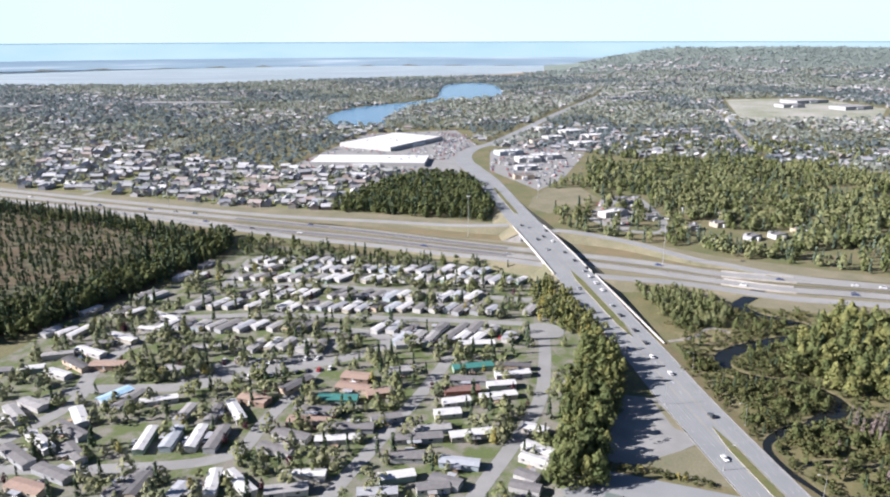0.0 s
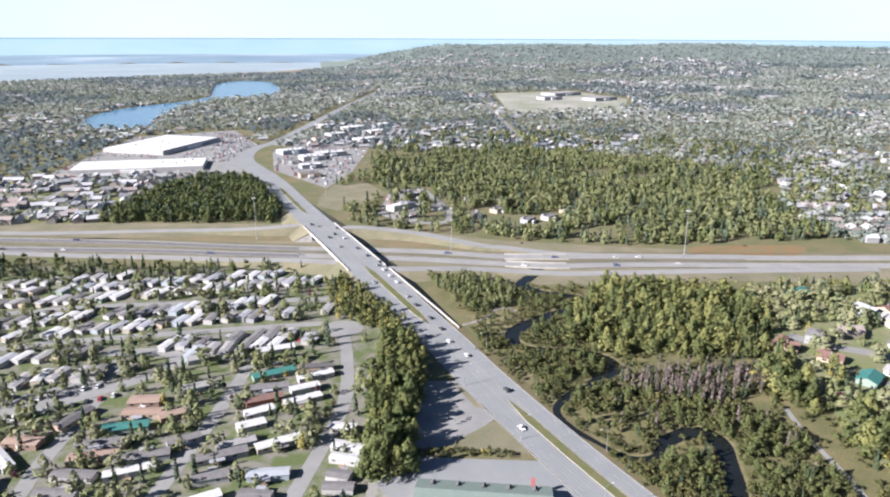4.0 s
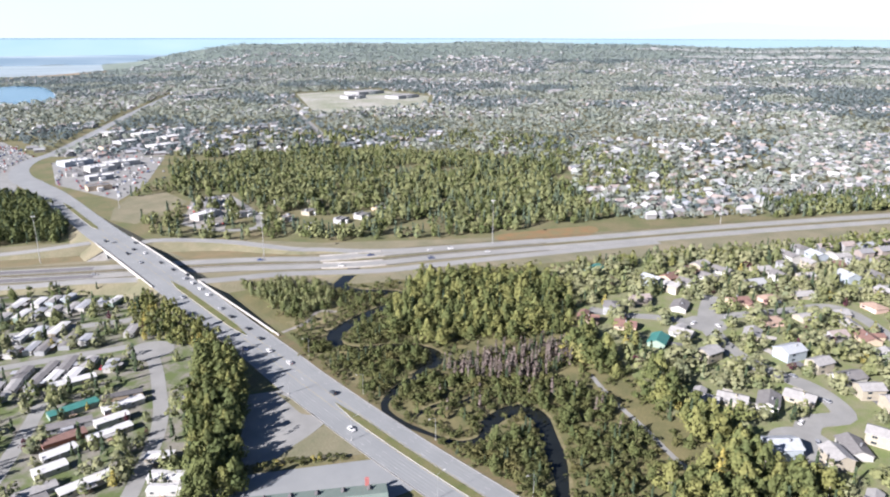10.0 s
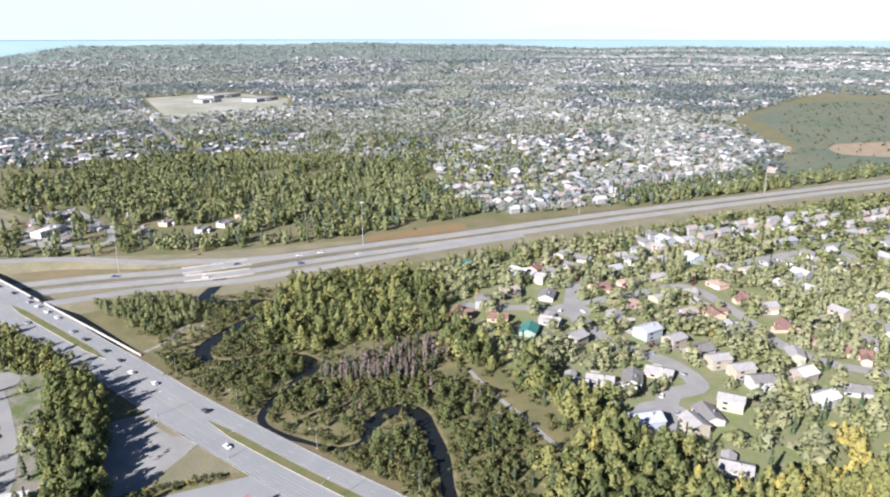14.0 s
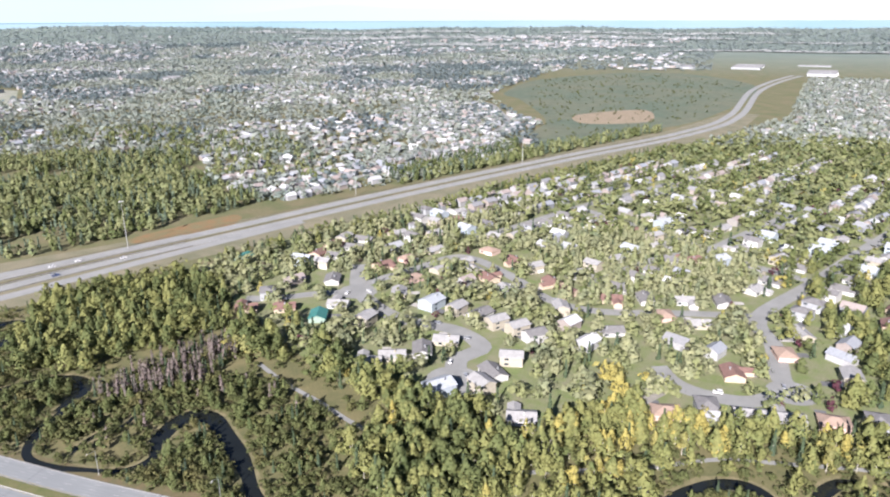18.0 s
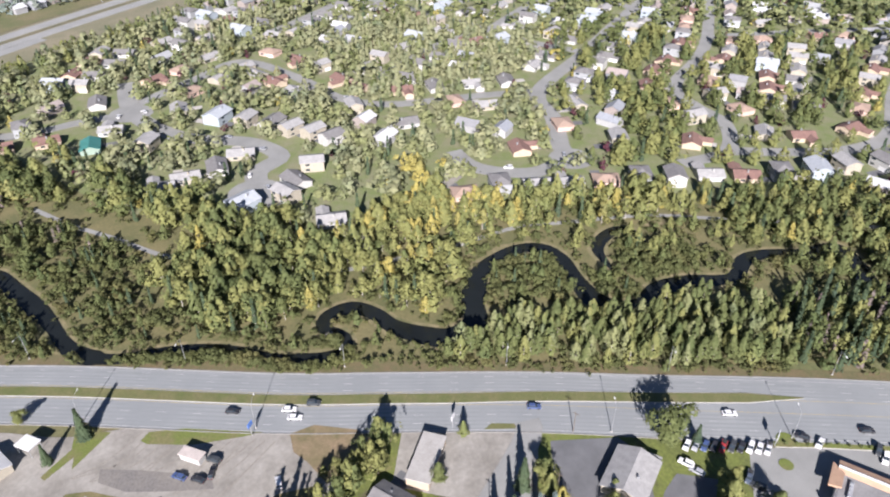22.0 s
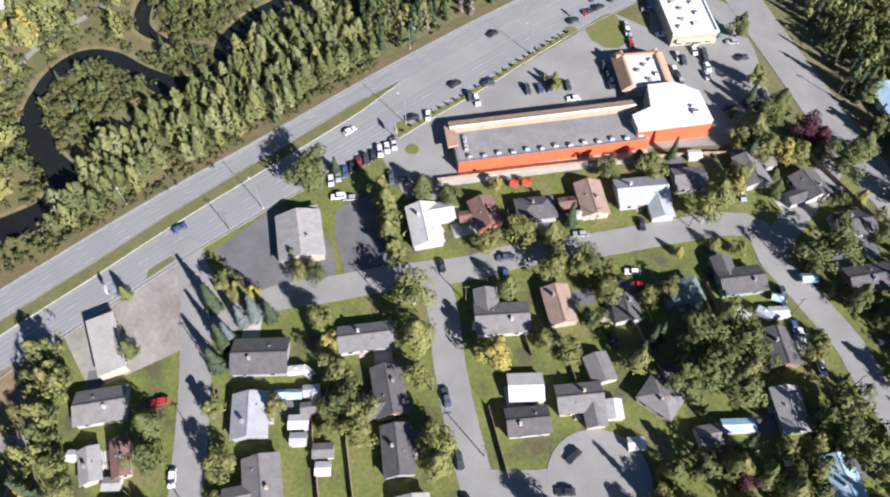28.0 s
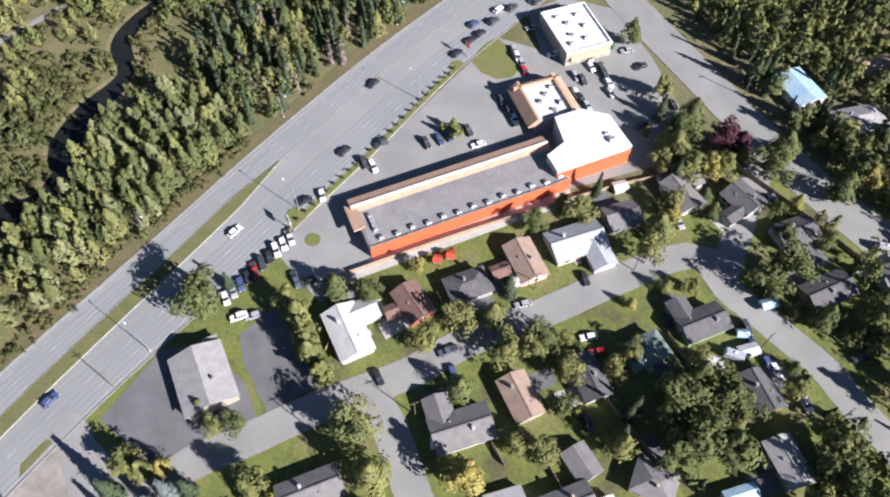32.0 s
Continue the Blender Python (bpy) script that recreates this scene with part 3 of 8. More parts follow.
HNORTH = [(-900, 985), (-700, 893), (-420, 774), (-285, 723), (-148, 673), (-79, 646), (3, 609), (65, 584), (120, 563), (170, 541), (211, 517), (250, 505), (316, 486), (440, 446), (620, 391), (885, 297), (1150, 200), (1400, 158), (1960, 168), (2489, 95), (3159, -80)]
HSOUTH = [(-900, 957), (-700, 864), (-407, 747), (-276, 697), (-195, 662), (-77, 621), (2, 588), (74, 559), (136, 533), (205, 499), (240, 483), (305, 467), (427, 429), (600, 375), (868, 282), (1135, 184), (1390, 140), (1950, 148), (2480, 72), (3150, -105)]
north, south = spline(HNORTH, 12), spline(HSOUTH, 12)
hwy = spline([((a[0] + b[0]) / 2, (a[1] + b[1]) / 2) for a, b in zip(HNORTH[:4] + HNORTH[5:], HSOUTH)], 12)
M_HIGHWAY = surface("sun_bleached_highway", (0.29, 0.29, 0.275), (0.24, 0.245, 0.235), 0.06, 2.0, 0.9, 0.1, grain=(0.93, 1.05))
M_FRESH = surface("fresh_asphalt", (0.125, 0.122, 0.125), (0.16, 0.155, 0.155), 0.08, 2.0, 0.9, 0.1, grain=(0.93, 1.05))
for ln, text in ((north, "far"), (south, "near")):
    take_line(ln, 15)
    solid("highway", *ribbon(ln, 6.2, -6.2, -0.03, 0.08), M_HIGHWAY, f"pale grey {text} carriageway of the divided highway", "highway", kind="structure")
    old = ln[(ln[:, 0] > -215) & (ln[:, 0] < 62)]
    solid("resurfaced_lane", *ribbon(old, 3.6, -3.6, 0.0, 0.088), M_FRESH, "dark resurfaced lane of the highway", "highway", kind="structure")
    solid("lane_marking", *join(dashes(ln[:180], 0, 3, 9, 0.2, 0.1), dashes(ln[:180], 5, 14, 0.1, 0.2, 0.1), dashes(ln[:180], -5, 14, 0.1, 0.2, 0.1)), M_PAINT, "white highway lane lines", "road marking", kind="stuff")
M_DITCH = surface("ditch_scrub", (0.085, 0.08, 0.045), (0.14, 0.12, 0.07), 0.12, 1.2, 0.95, 0.3)
solid("ditch", *ribbon(hwy[:170], 1.3, -1.3, -0.02, 0.04), M_DITCH, "dark scrubby ditch in the highway median", "ditch", kind="structure")
solid("ditch", *ribbon(north[:170], 12.6, 10.6, -0.02, 0.04), M_DITCH, "dark scrubby ditch along the highway", "ditch", kind="structure")
for ln, o in ((north, -6.9), (south, 6.9), (south, -6.9)):
    solid("guard_rail", *ribbon(ln[40:112], o + 0.12, o - 0.12, 0.35, 0.85), M_KERB, "weathered steel guard rail of the highway", "guard rail", kind="structure")
M_EARTH = surface("tan_embankment", (0.215, 0.165, 0.09), (0.15, 0.14, 0.07), 0.06, 1.0, 0.95, 0.3)
patch("verge", [(-190, 688), (-80, 664), (10, 645), (52, 636), (52, 612), (0, 627), (-80, 660), (-150, 684)], 0.045, M_EARTH, "tan grass slope between ramp and highway", False)
patch("verge", [(112, 606), (150, 585), (192, 548), (205, 530), (160, 556), (120, 576)], 0.045, M_EARTH, "tan grass gore between ramp and highway", False)
RAMPS = [[(70, 647, 5.5), (48, 647, 5), (5, 657, 2.5), (-53, 678, 0.5), (-171, 705, 0), (-294, 748, 0), (-437, 803, 0), (-700, 906, 0)],
         [(78, 523, 5.6), (41, 544, 4.5), (-2, 566, 2), (-47, 590, 0.5), (-139, 626, 0), (-189, 650, 0), (-276, 689, 0), (-400, 742, 0)],
         [(92, 621, 6.2), (112, 620, 6), (157, 594, 4), (200, 549, 2), (222, 537, 1), (254, 514, 0.2), (301, 494, 0), (400, 461, 0)],
         [(104, 500, 5.6), (124, 494, 5.2), (167, 489, 3), (200, 480, 1), (240, 464, 0), (281, 454, 0), (340, 440, 0), (480, 404, 0)]]
for r in RAMPS:
    ln = spline(r, 6)
    ln[:, 2] = ln[:, 2].clip(0, 7)
    take_line(ln, 9)
    solid("ramp", *ribbon(ln, 5.2, -5.2, -0.03, 0.1), M_HIGHWAY, "curved grey highway ramp", "ramp", kind="structure")
    solid("kerb", *join(ribbon(ln, 5.6, 5.2, -0.02, 0.2), ribbon(ln, -5.2, -5.6, -0.02, 0.2)), M_KERB, "pale edge of the highway ramp", "kerb", kind="structure")
    seg = ln[ln[:, 2] > 0.05]
    nn = normals_of(seg)
    for side in (1, -1):
        a, b = seg[:, :2] + nn * side * 5.7, seg[:, :2] + nn * side * (5.7 + 2.0 * seg[:, 2:])
        v = [c for p, q, e in zip(a, b, seg[:, 2]) for c in ((*p, e + 0.1), (*q, 0.0))]
        solid("embankment", v, [((2 * i, 2 * i + 1, 2 * i + 3, 2 * i + 2) if side < 0 else (2 * i + 2, 2 * i + 3, 2 * i + 1, 2 * i)) for i in range(len(seg) - 1)], M_DRY, "grassy slope of a highway ramp", "embankment", kind="structure")

street_no = [0]
def street(pts, w, label="grey residential street", material=None, kerb=True, name="street"):
    ln = spline(pts, 4)
    street_no[0] += 1
    top = 0.05 + 0.005 * (street_no[0] % 16)
    take_line(ln, w / 2 + 1.0)
    solid(name, *ribbon(ln, w / 2, -w / 2, -0.03, top), material or M_STREET, label, name, kind="structure")
    if kerb:
        solid("kerb", *join(ribbon(ln, w / 2 + 0.3, w / 2, -0.02, top - 0.003), ribbon(ln, -w / 2, -w / 2 - 0.3, -0.02, top - 0.003)), M_KERB, "low concrete kerb of a residential street", "kerb", kind="structure")
    return ln

def disc(x, y, r, z=0.134, material=None, name="turning_circle", label="round asphalt end of a cul-de-sac"):
    pts = [(x + r * math.cos(a), y + r * math.sin(a)) for a in np.linspace(0, 6.2832, 28)[:-1]]
    take_poly(pts)
    return solid(name, *polygon(pts, z), material or M_STREET, label, name.replace("_", " "), kind="structure")

# trailer park
M_PLOTS = surface("trailer_plots", (0.115, 0.155, 0.04), (0.27, 0.265, 0.24), 0.075, 1.2, 0.95, 0.2, spread=(0.42, 0.52))
patch("lawn", [(-215, 215), (60, 215), (76, 300), (82, 420), (70, 520), (-50, 560), (-170, 592), (-186, 500), (-250, 420), (-250, 330)], 0.014, M_PLOTS, "small lawns and gravel plots of the trailer park", False)
street([(-52, 225), (-47, 243), (-34, 275), (-16, 320), (-4, 353), (2, 372)], 7, "worn trailer park lane", kerb=False)
street([(4, 225), (12, 244), (44, 312), (55, 363), (60, 405)], 7, "worn trailer park lane", kerb=False)
street([(-215, 262), (-146, 262), (-96, 271), (-86, 302), (-71, 356)], 7, "worn trailer park lane", kerb=False)
street([(-290, 270), (-215, 305), (-193, 331), (-135, 336), (-111, 350), (-72, 363), (-39, 382), (-36, 396), (-48, 406), (-75, 412)], 9, "wide trailer park lane", kerb=False)
street([(-202, 282), (-187, 319), (-193, 357), (-180, 431), (-163, 498), (-160, 560)], 8, "wide trailer park lane", kerb=False)
street([(-180, 431), (-110, 436), (-20, 428), (50, 420)], 7, "worn trailer park lane", kerb=False)
street([(-165, 495), (-90, 492), (0, 474), (60, 462)], 7, "worn trailer park lane", kerb=False)
patch("parking_lot", [(-65, 403), (-72, 366), (-111, 347), (-140, 338), (-143, 357), (-94, 375)], 0.045, M_STREET, "wide paved court of the trailer park")
disc(60, 408, 13)
patch("parking_lot", [(71, 287), (91, 326), (106, 322), (112, 280), (92, 268), (84, 264), (70, 266)], 0.045, M_STREET, "empty paved lot in tree shade", False)
patch("field", [(82, 264), (93, 270), (112, 279), (119, 246), (83, 260)], 0.05, M_DRY, "tan grass triangle beside the road", False)
patch("parking_lot", [(46, 246), (62, 262), (117, 242), (123, 214), (60, 214)], 0.042, M_ASPHALT, "pale paved lot behind a low building", False)
patch("field", [(103, 322), (107, 312), (111, 289), (106, 294)], 0.06, M_DRY, "long islet of dry grass beside the road", False)
# near neighbourhood
street([(160, 7), (153, 6), (126, 15), (109, 22), (92, 30), (76, 38), (40, 52)], 8)
street([(129, 8), (128, -10), (123, -23), (117, -40), (107, -63), (103, -78), (94, -99), (87, -118), (79, -138), (72, -145), (62, -141), (50, -140), (31, -138), (19, -134), (-20, -124)], 8.2)
street([(115, -52), (102, -50), (82, -41), (66, -35), (51, -30), (40, -27), (10, -18)], 8.2)
street([(52, -31), (45, -42), (40, -52)], 8.2)
disc(38, -57, 13)
street([(64, -141), (70, -160), (78, -185)], 7.5)
street([(190, -235), (155, -220), (114, -206), (87, -197), (70, -192), (36, -185), (-60, -168)], 13.5, "two-lane side road with faded lines")
patch("parking_lot", [(161, -62), (164, -81), (172, -145), (175, -172), (160, -178), (176, -190), (172, -205), (155, -213), (130, -202), (110, -189), (101, -164), (126, -116), (136, -79), (139, -60)], 0.045, M_STREET, "large paved parking lot of a strip mall", False)
patch("parking_lot", [(153, -1), (158, -22), (152, -30), (136, -32), (125, -28), (131, -4)], 0.045, M_NEWASPHALT, "dark paved lot beside an office", False)
patch("parking_lot", [(147, -39), (147, -51), (121, -45), (125, -31), (140, -35)], 0.046, M_NEWASPHALT, "small dark parking lot", False)
patch("parking_lot", [(153, 46), (154, 30), (157, 3), (126, 1), (127, 26), (128, 44)], 0.044, M_GRAVEL, "pale gravel lot beside the road", False)
patch("gravel_lot", [(124, 178), (128, 150), (136, 128), (141, 90), (146, 70), (140, 58), (127, 57), (113, 68), (106, 82), (104, 118), (104, 172)], 0.05, M_GRAVEL, "wide bare gravel lot with tyre tracks")
M_ROUGH = surface("rough_field", (0.205, 0.165, 0.082), (0.115, 0.118, 0.046), 0.09, 1.1, 0.95, 0.5)
patch("field", [(108.9, 137), (111, 130.6), (110.6, 122.6), (110.3, 114.7), (108.3, 99.6), (108.7, 88.8), (112.8, 80.1), (119.4, 76.4), (125.3, 64.1), (104.4, 73.4), (88, 78), (70, 90), (60, 130), (92, 140)], 0.075, M_ROUGH, "rough tan and green field beside the gravel lot", False)
patch("gravel_lot", [(118.8, 132), (120.6, 119), (122, 97.7), (118.1, 95.3), (115, 107.7), (112.6, 120.2), (114.2, 129.9)], 0.066, surface("damp_gravel", (0.165, 0.155, 0.145), (0.205, 0.19, 0.168), 0.12, 1.2, 0.95, 0.3), "darker damp ground where vehicles park", False)
patch("field", [(141.6, 80.5), (134.9, 76.9), (132.1, 71.5), (125.4, 62.9), (136, 56), (144, 54), (147, 60), (146.5, 74)], 0.079, surface("weedy_dirt", (0.235, 0.175, 0.105), (0.145, 0.125, 0.06), 0.14, 1.3, 0.95, 0.4), "bare brown dirt with weeds beside the gravel lot", False)
solid("dirt_track", *ribbon(spline([(108, 132), (106, 129.3), (101.4, 123.9), (97, 116.5), (92.8, 108.4), (88, 98)], 2), 1.8, -1.8, 0.03, 0.09), M_GRAVEL, "pale gravel track through the field", "track", kind="structure")
patch("verge", [(130.9, 125.8), (134.6, 124.9), (138, 114.2), (140.8, 88.9), (138, 94.7), (132.3, 108.4), (130, 123)], 0.082, M_LAWN, "strip of mown grass between lot and road", False)
patch("verge", [(117.1, 140.4), (132.7, 136.7), (131.8, 140.5), (122.4, 143)], 0.082, M_LAWN, "strip of mown grass beside the drive", False)
ruts = []
for k in range(14):
    yy = 84 + 3.3 * k
    ruts.append(ribbon(spline([(138 - 0.09 * k * 3, yy), (127 - 0.4 * k, yy + 4 + k % 3), (114, yy + 9 + 3 * (k % 4))], 2), 0.22, -0.22, 0.0, 0.0595))
solid("tyre_track", *join(*ruts), surface("packed_gravel", (0.22, 0.20, 0.172), (0.26, 0.24, 0.205), 0.3, 1.5, 0.95, 0.2), "faint darker tyre tracks in the gravel", "tyre tracks", kind="stuff")
patch("lawn", [(173, -157), (175, -172), (159, -166), (161, -157)], 0.07, M_LAWN, "small mown lawn in the parking lot")
patch("verge", [(157, 18), (158.5, 8), (156.5, 8), (154, 20)], 0.075, M_MEDIAN, "strip of grass beside the road", False)
# suburb
street([(272, 135), (289, 150), (305, 158), (324, 153), (337, 175), (336, 205), (340, 225), (354, 250), (371, 268), (407, 292)], 11)
disc(284, 150, 14)
disc(362, 262, 13)
street([(362, 262), (345, 285), (330, 300), (318, 320)], 8)
street([(371, 268), (420, 250), (459, 233), (438, 186), (408, 146), (403, 110), (425, 60), (440, 21)], 8.5)
street([(346, 62), (333, 52), (327, 38), (330, 15), (350, 0), (362, 4), (400, 10), (440, 21), (520, -7), (641, -47), (760, -91), (853, -134), (1000, -190)], 10, "wide suburban street")
disc(348, -2, 12)
street([(853, -134), (572, -100), (468, -67), (435, -75), (409, -90), (372, -86), (352, -60)], 8.5)
street([(372, -86), (376, -120), (384, -151), (409, -180), (472, -203), (540, -233), (700, -300)], 9)
street([(500, 245), (560, 225), (640, 200), (740, 160), (900, 100)], 8.5)
street([(440, 130), (520, 100), (560, 70), (600, 55), (700, 20)], 8.5)
street([(520, -7), (540, 40), (575, 90), (640, 200)], 8.5)
street([(641, -47), (700, 20), (740, 160)], 8.5)
street([(572, -100), (600, -180), (620, -260)], 8.5)
path = spline([(252, 250), (242, 224), (235, 197), (226, 167), (222, 130), (225, 99), (242, 67), (256, 45), (274, 22), (284, -4), (296, -40), (299, -80), (304, -150)], 4)
take_line(path[path[:, 1] > 150], 4.2)
take_line(path, 1.4)
solid("footpath", *ribbon(path, 1.3, -1.3, -0.03, 0.06), M_STREET, "narrow paved creekside path", "footpath", kind="structure")
patch("driveway", [(256, 100), (252, 92), (243, 91), (244, 84), (254, 84), (262, 96)], 0.06, M_GRAVEL, "pale gravel drive of a lone house", False)
patch("street", [(326, 56), (324, 61), (311, 64), (299, 72), (292, 67), (300, 60), (318, 52)], 0.06, M_GRAVEL, "pale lane end among trees", False)
path = spline([(133, 392), (150, 398), (165, 412), (175, 405)], 4)
solid("footpath", *ribbon(path, 1.5, -1.5, -0.03, 0.06), M_GRAVEL, "pale gravel path from the road", "footpath", kind="structure")
# beyond the highway
street([(145, 693), (166, 650), (200, 640), (215, 690), (217, 798)], 8, kerb=False)
patch("yard", [(145, 693), (175, 784), (217, 798), (206, 729), (170, 645)], 0.03, M_GRAVEL, "gravel storage yard with vehicles", False)
patch("parking_lot", [(60, 960), (70, 1130), (120, 1180), (215, 1100), (150, 900), (110, 830)], 0.03, M_STREET, "busy commercial parking lots", False)
patch("parking_lot", [(-230, 960), (-200, 1100), (-150, 1350), (20, 1400), (55, 1180), (20, 1060), (20, 950), (-100, 940)], 0.03, M_STREET, "parking lots round the big stores", False)
patch("parking_lot", [(75, 1190), (215, 1110), (330, 1290), (340, 1440), (200, 1430), (130, 1320)], 0.028, M_STREET, "pale lots among far commercial buildings", False)
patch("field", [(636, 1539), (804, 2083), (1078, 2131), (1100, 1800), (962, 1588)], 0.03, surface("pale_dirt", (0.37, 0.36, 0.32), (0.22, 0.24, 0.16), 0.01, 0.1, 0.9, 0.1), "pale bare construction ground", False)
street([(500, 1180), (560, 1400), (640, 1700), (760, 2150), (860, 2500)], 14, "straight far street", kerb=False)
street([(572, 570), (700, 520), (846, 470), (976, 456), (1138, 446)], 9, kerb=False)
street([(640, 470), (800, 430), (900, 410)], 9, kerb=False)
street([(976, 456), (1120, 480), (1253, 550), (1384, 644), (1397, 758), (1250, 800)], 12, kerb=False)
street([(-480, 880), (-350, 900), (-200, 870), (-80, 850)], 9, kerb=False)
street([(-560, 1000), (-400, 980), (-240, 950)], 9, kerb=False)
street([(-200, 760), (-190, 860), (-180, 960)], 9, kerb=False)
street([(-420, 810), (-400, 900), (-390, 1080)], 9, kerb=False)

# ---- creek ----
CREEK = [(226, 484), (214, 468), (198, 450), (204, 433), (218, 423), (226, 413), (221, 403), (202, 394), (176, 384), (158, 370), (154, 355), (162, 345), (178, 339), (190, 331), (195, 319), (190, 308), (174, 298), (155, 290), (143, 279), (142, 264), (148, 247), (155, 233), (166, 230), (176, 238), (188, 242), (198, 240), (199, 229), (190, 210), (178, 190), (165, 172), (163, 156)]
CREEK += [(170, 137), (174, 116), (173, 96), (175, 83), (181, 75), (189, 77), (192, 85), (199, 86), (206, 79), (204, 69), (198, 60), (195, 48), (196, 37), (206, 30), (220, 33), (240, 32), (255, 22), (260, 9), (253, -1), (240, -7), (228, -14), (223, -24), (228, -34), (238, -40), (246, -54), (252, -71), (266, -78), (273, -90), (276, -106), (281, -119), (268, -124), (252, -127), (256, -140), (268, -150), (286, -164), (289, -177), (274, -178), (257, -167), (244, -180), (240, -210), (246, -280)]
creek = spline(CREEK, 2.5)
take_line(creek[creek[:, 1] > 230], 3.2)
take_line(creek[creek[:, 1] < 232], 5.6)
wid = 4.1 + 0.9 * np.sin(np.arange(len(creek)) * 0.13) + 0.5 * np.sin(np.arange(len(creek)) * 0.41)
wid = wid * np.where((creek[:, 1] > 226) & (creek[:, 1] < 298) & (creek[:, 0] < 176), 0.5, np.where((creek[:, 1] > 92) & (creek[:, 1] < 160), 0.72, 1.0))
M_BANK = surface("creek_bank", (0.24, 0.20, 0.11), (0.12, 0.12, 0.05), 0.15, 1.5, 0.95, 0.3)
solid("creek_bank", *ribbon(creek, wid + 1.6, -wid - 1.6, -0.03, 0.03), M_BANK, "tan grassy bank of a winding creek", "bank", kind="structure")
solid("creek", *ribbon(creek, wid, -wid, None, 0.06), M_RIVER, "dark winding creek water", "creek", kind="structure")
for pts, w in (([(249, -22), (262, -16), (272, -18), (281, -25), (279, -33), (270, -37)], 3.2), ([(150, 262), (164, 266), (178, 262), (188, 266)], 1.6)):
    bow = spline(pts, 2.5)
    take_line(bow, w)
    ww = w * np.sin(np.linspace(0.25, 2.9, len(bow)))
    solid("creek_bank", *ribbon(bow, ww + 1.8, -ww - 1.8, -0.03, 0.034), M_BANK, "tan bank of a cut-off creek loop", "bank", kind="structure")
    solid("creek", *ribbon(bow, ww, -ww, None, 0.07), M_RIVER, "still dark water of a cut-off creek loop", "creek", kind="structure")
patch("gravel_bar", [(184, 79), (186, 82), (189, 84), (191, 82), (188, 80)], 0.09, M_GRAVEL, "small pale gravel bar in the creek")
for pts in ([(228, 38), (244, 37), (259, 27), (266, 12), (262, 20), (246, 31), (230, 33)], [(288, -36), (300, -50), (304, -64), (298, -62), (292, -50), (284, -40)], [(146, 366), (176, 372), (172, 408), (140, 406)], [(176, 246), (198, 248), (205, 236), (212, 238), (202, 256), (180, 254)], [(214, 402), (236, 420), (224, 430), (206, 438), (212, 428), (228, 416), (222, 408)]):
    patch("meadow", pts, 0.05, M_BANK, "tan grass beside the creek", False)
# highway bridges over the creek
for ln in (north, south):
    k = int(np.argmin(np.linalg.norm(ln - np.array((232, 500)), axis=1)))
    seg = ln[k - 2:k + 3]
    b = thing("highway_bridge", "pale concrete highway bridge over the creek", "bridge")
    part("deck", ribbon(seg, 6.8, -6.8, 0.0, 0.12), M_HIGHWAY, b)
    for s in (6.8, -6.8):
        part("parapet", ribbon(seg, s + 0.3, s - 0.3, 0.0, 1.2), M_CONCRETE, b)

# ---- foliage ----
L_BIRCH = leafy("birch_leaves", [(0.148, 0.164, 0.060), (0.188, 0.192, 0.070), (0.124, 0.149, 0.057)])
L_DEEP = leafy("cottonwood_leaves", [(0.080, 0.103, 0.041), (0.114, 0.131, 0.050), (0.089, 0.111, 0.045)])
L_WILLOW = leafy("willow_leaves", [(0.106, 0.112, 0.043), (0.080, 0.092, 0.037), (0.126, 0.120, 0.050)])
L_YELLOW = leafy("autumn_leaves", [(0.260, 0.239, 0.083), (0.311, 0.269, 0.079), (0.210, 0.210, 0.083)])
L_SPRUCE = leafy("spruce_needles", [(0.046, 0.068, 0.04), (0.070, 0.096, 0.052), (0.053, 0.078, 0.052)])
# L_SPRUCE again, paler and bluer: haze in the colour beyond the highway
L_HAZESPRUCE = leafy("hazed_spruce_needles", [(0.085, 0.116, 0.082), (0.105, 0.135, 0.09)])
L_BLUE = leafy("blue_spruce_needles", [(0.125, 0.160, 0.155), (0.155, 0.185, 0.175)])
L_PURPLE = leafy("plum_leaves", [(0.085, 0.032, 0.045), (0.065, 0.028, 0.036)])
L_DEAD = leafy("dead_spruce", [(0.147, 0.125, 0.112), (0.182, 0.147, 0.136), (0.119, 0.113, 0.098)])
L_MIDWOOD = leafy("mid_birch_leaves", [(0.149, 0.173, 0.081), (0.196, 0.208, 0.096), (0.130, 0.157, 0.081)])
L_SUBURB = leafy("suburb_leaves", [(0.180, 0.199, 0.113), (0.230, 0.235, 0.129), (0.151, 0.177, 0.107)])
# aerial haze put into these leaf colours: paler and bluer for the distance
L_HAZEFAR = leafy("far_woods", [(0.239, 0.286, 0.256), (0.302, 0.331, 0.284), (0.256, 0.290, 0.277)], 0.012, 0.8, 0.4)
L_HAZEDARK = leafy("hazed_far_spruce_woods", [(0.168, 0.218, 0.229), (0.206, 0.245, 0.251)], 0.012, 0.8, 0.52)
L_HAZEHILL = leafy("hazed_far_hill_woods", [(0.228, 0.278, 0.283), (0.270, 0.314, 0.311), (0.246, 0.288, 0.289)], 0.004, 0.8, 0.45)
M_BARK = surface("bark", (0.16, 0.13, 0.10), (0.10, 0.08, 0.06), 1.5, 6, 0.95, 0.4)
M_BIRCHBARK = surface("birch_bark", (0.55, 0.52, 0.46), (0.30, 0.27, 0.23), 2.0, 6, 0.9, 0.3)
rng = np.random.default_rng(7)


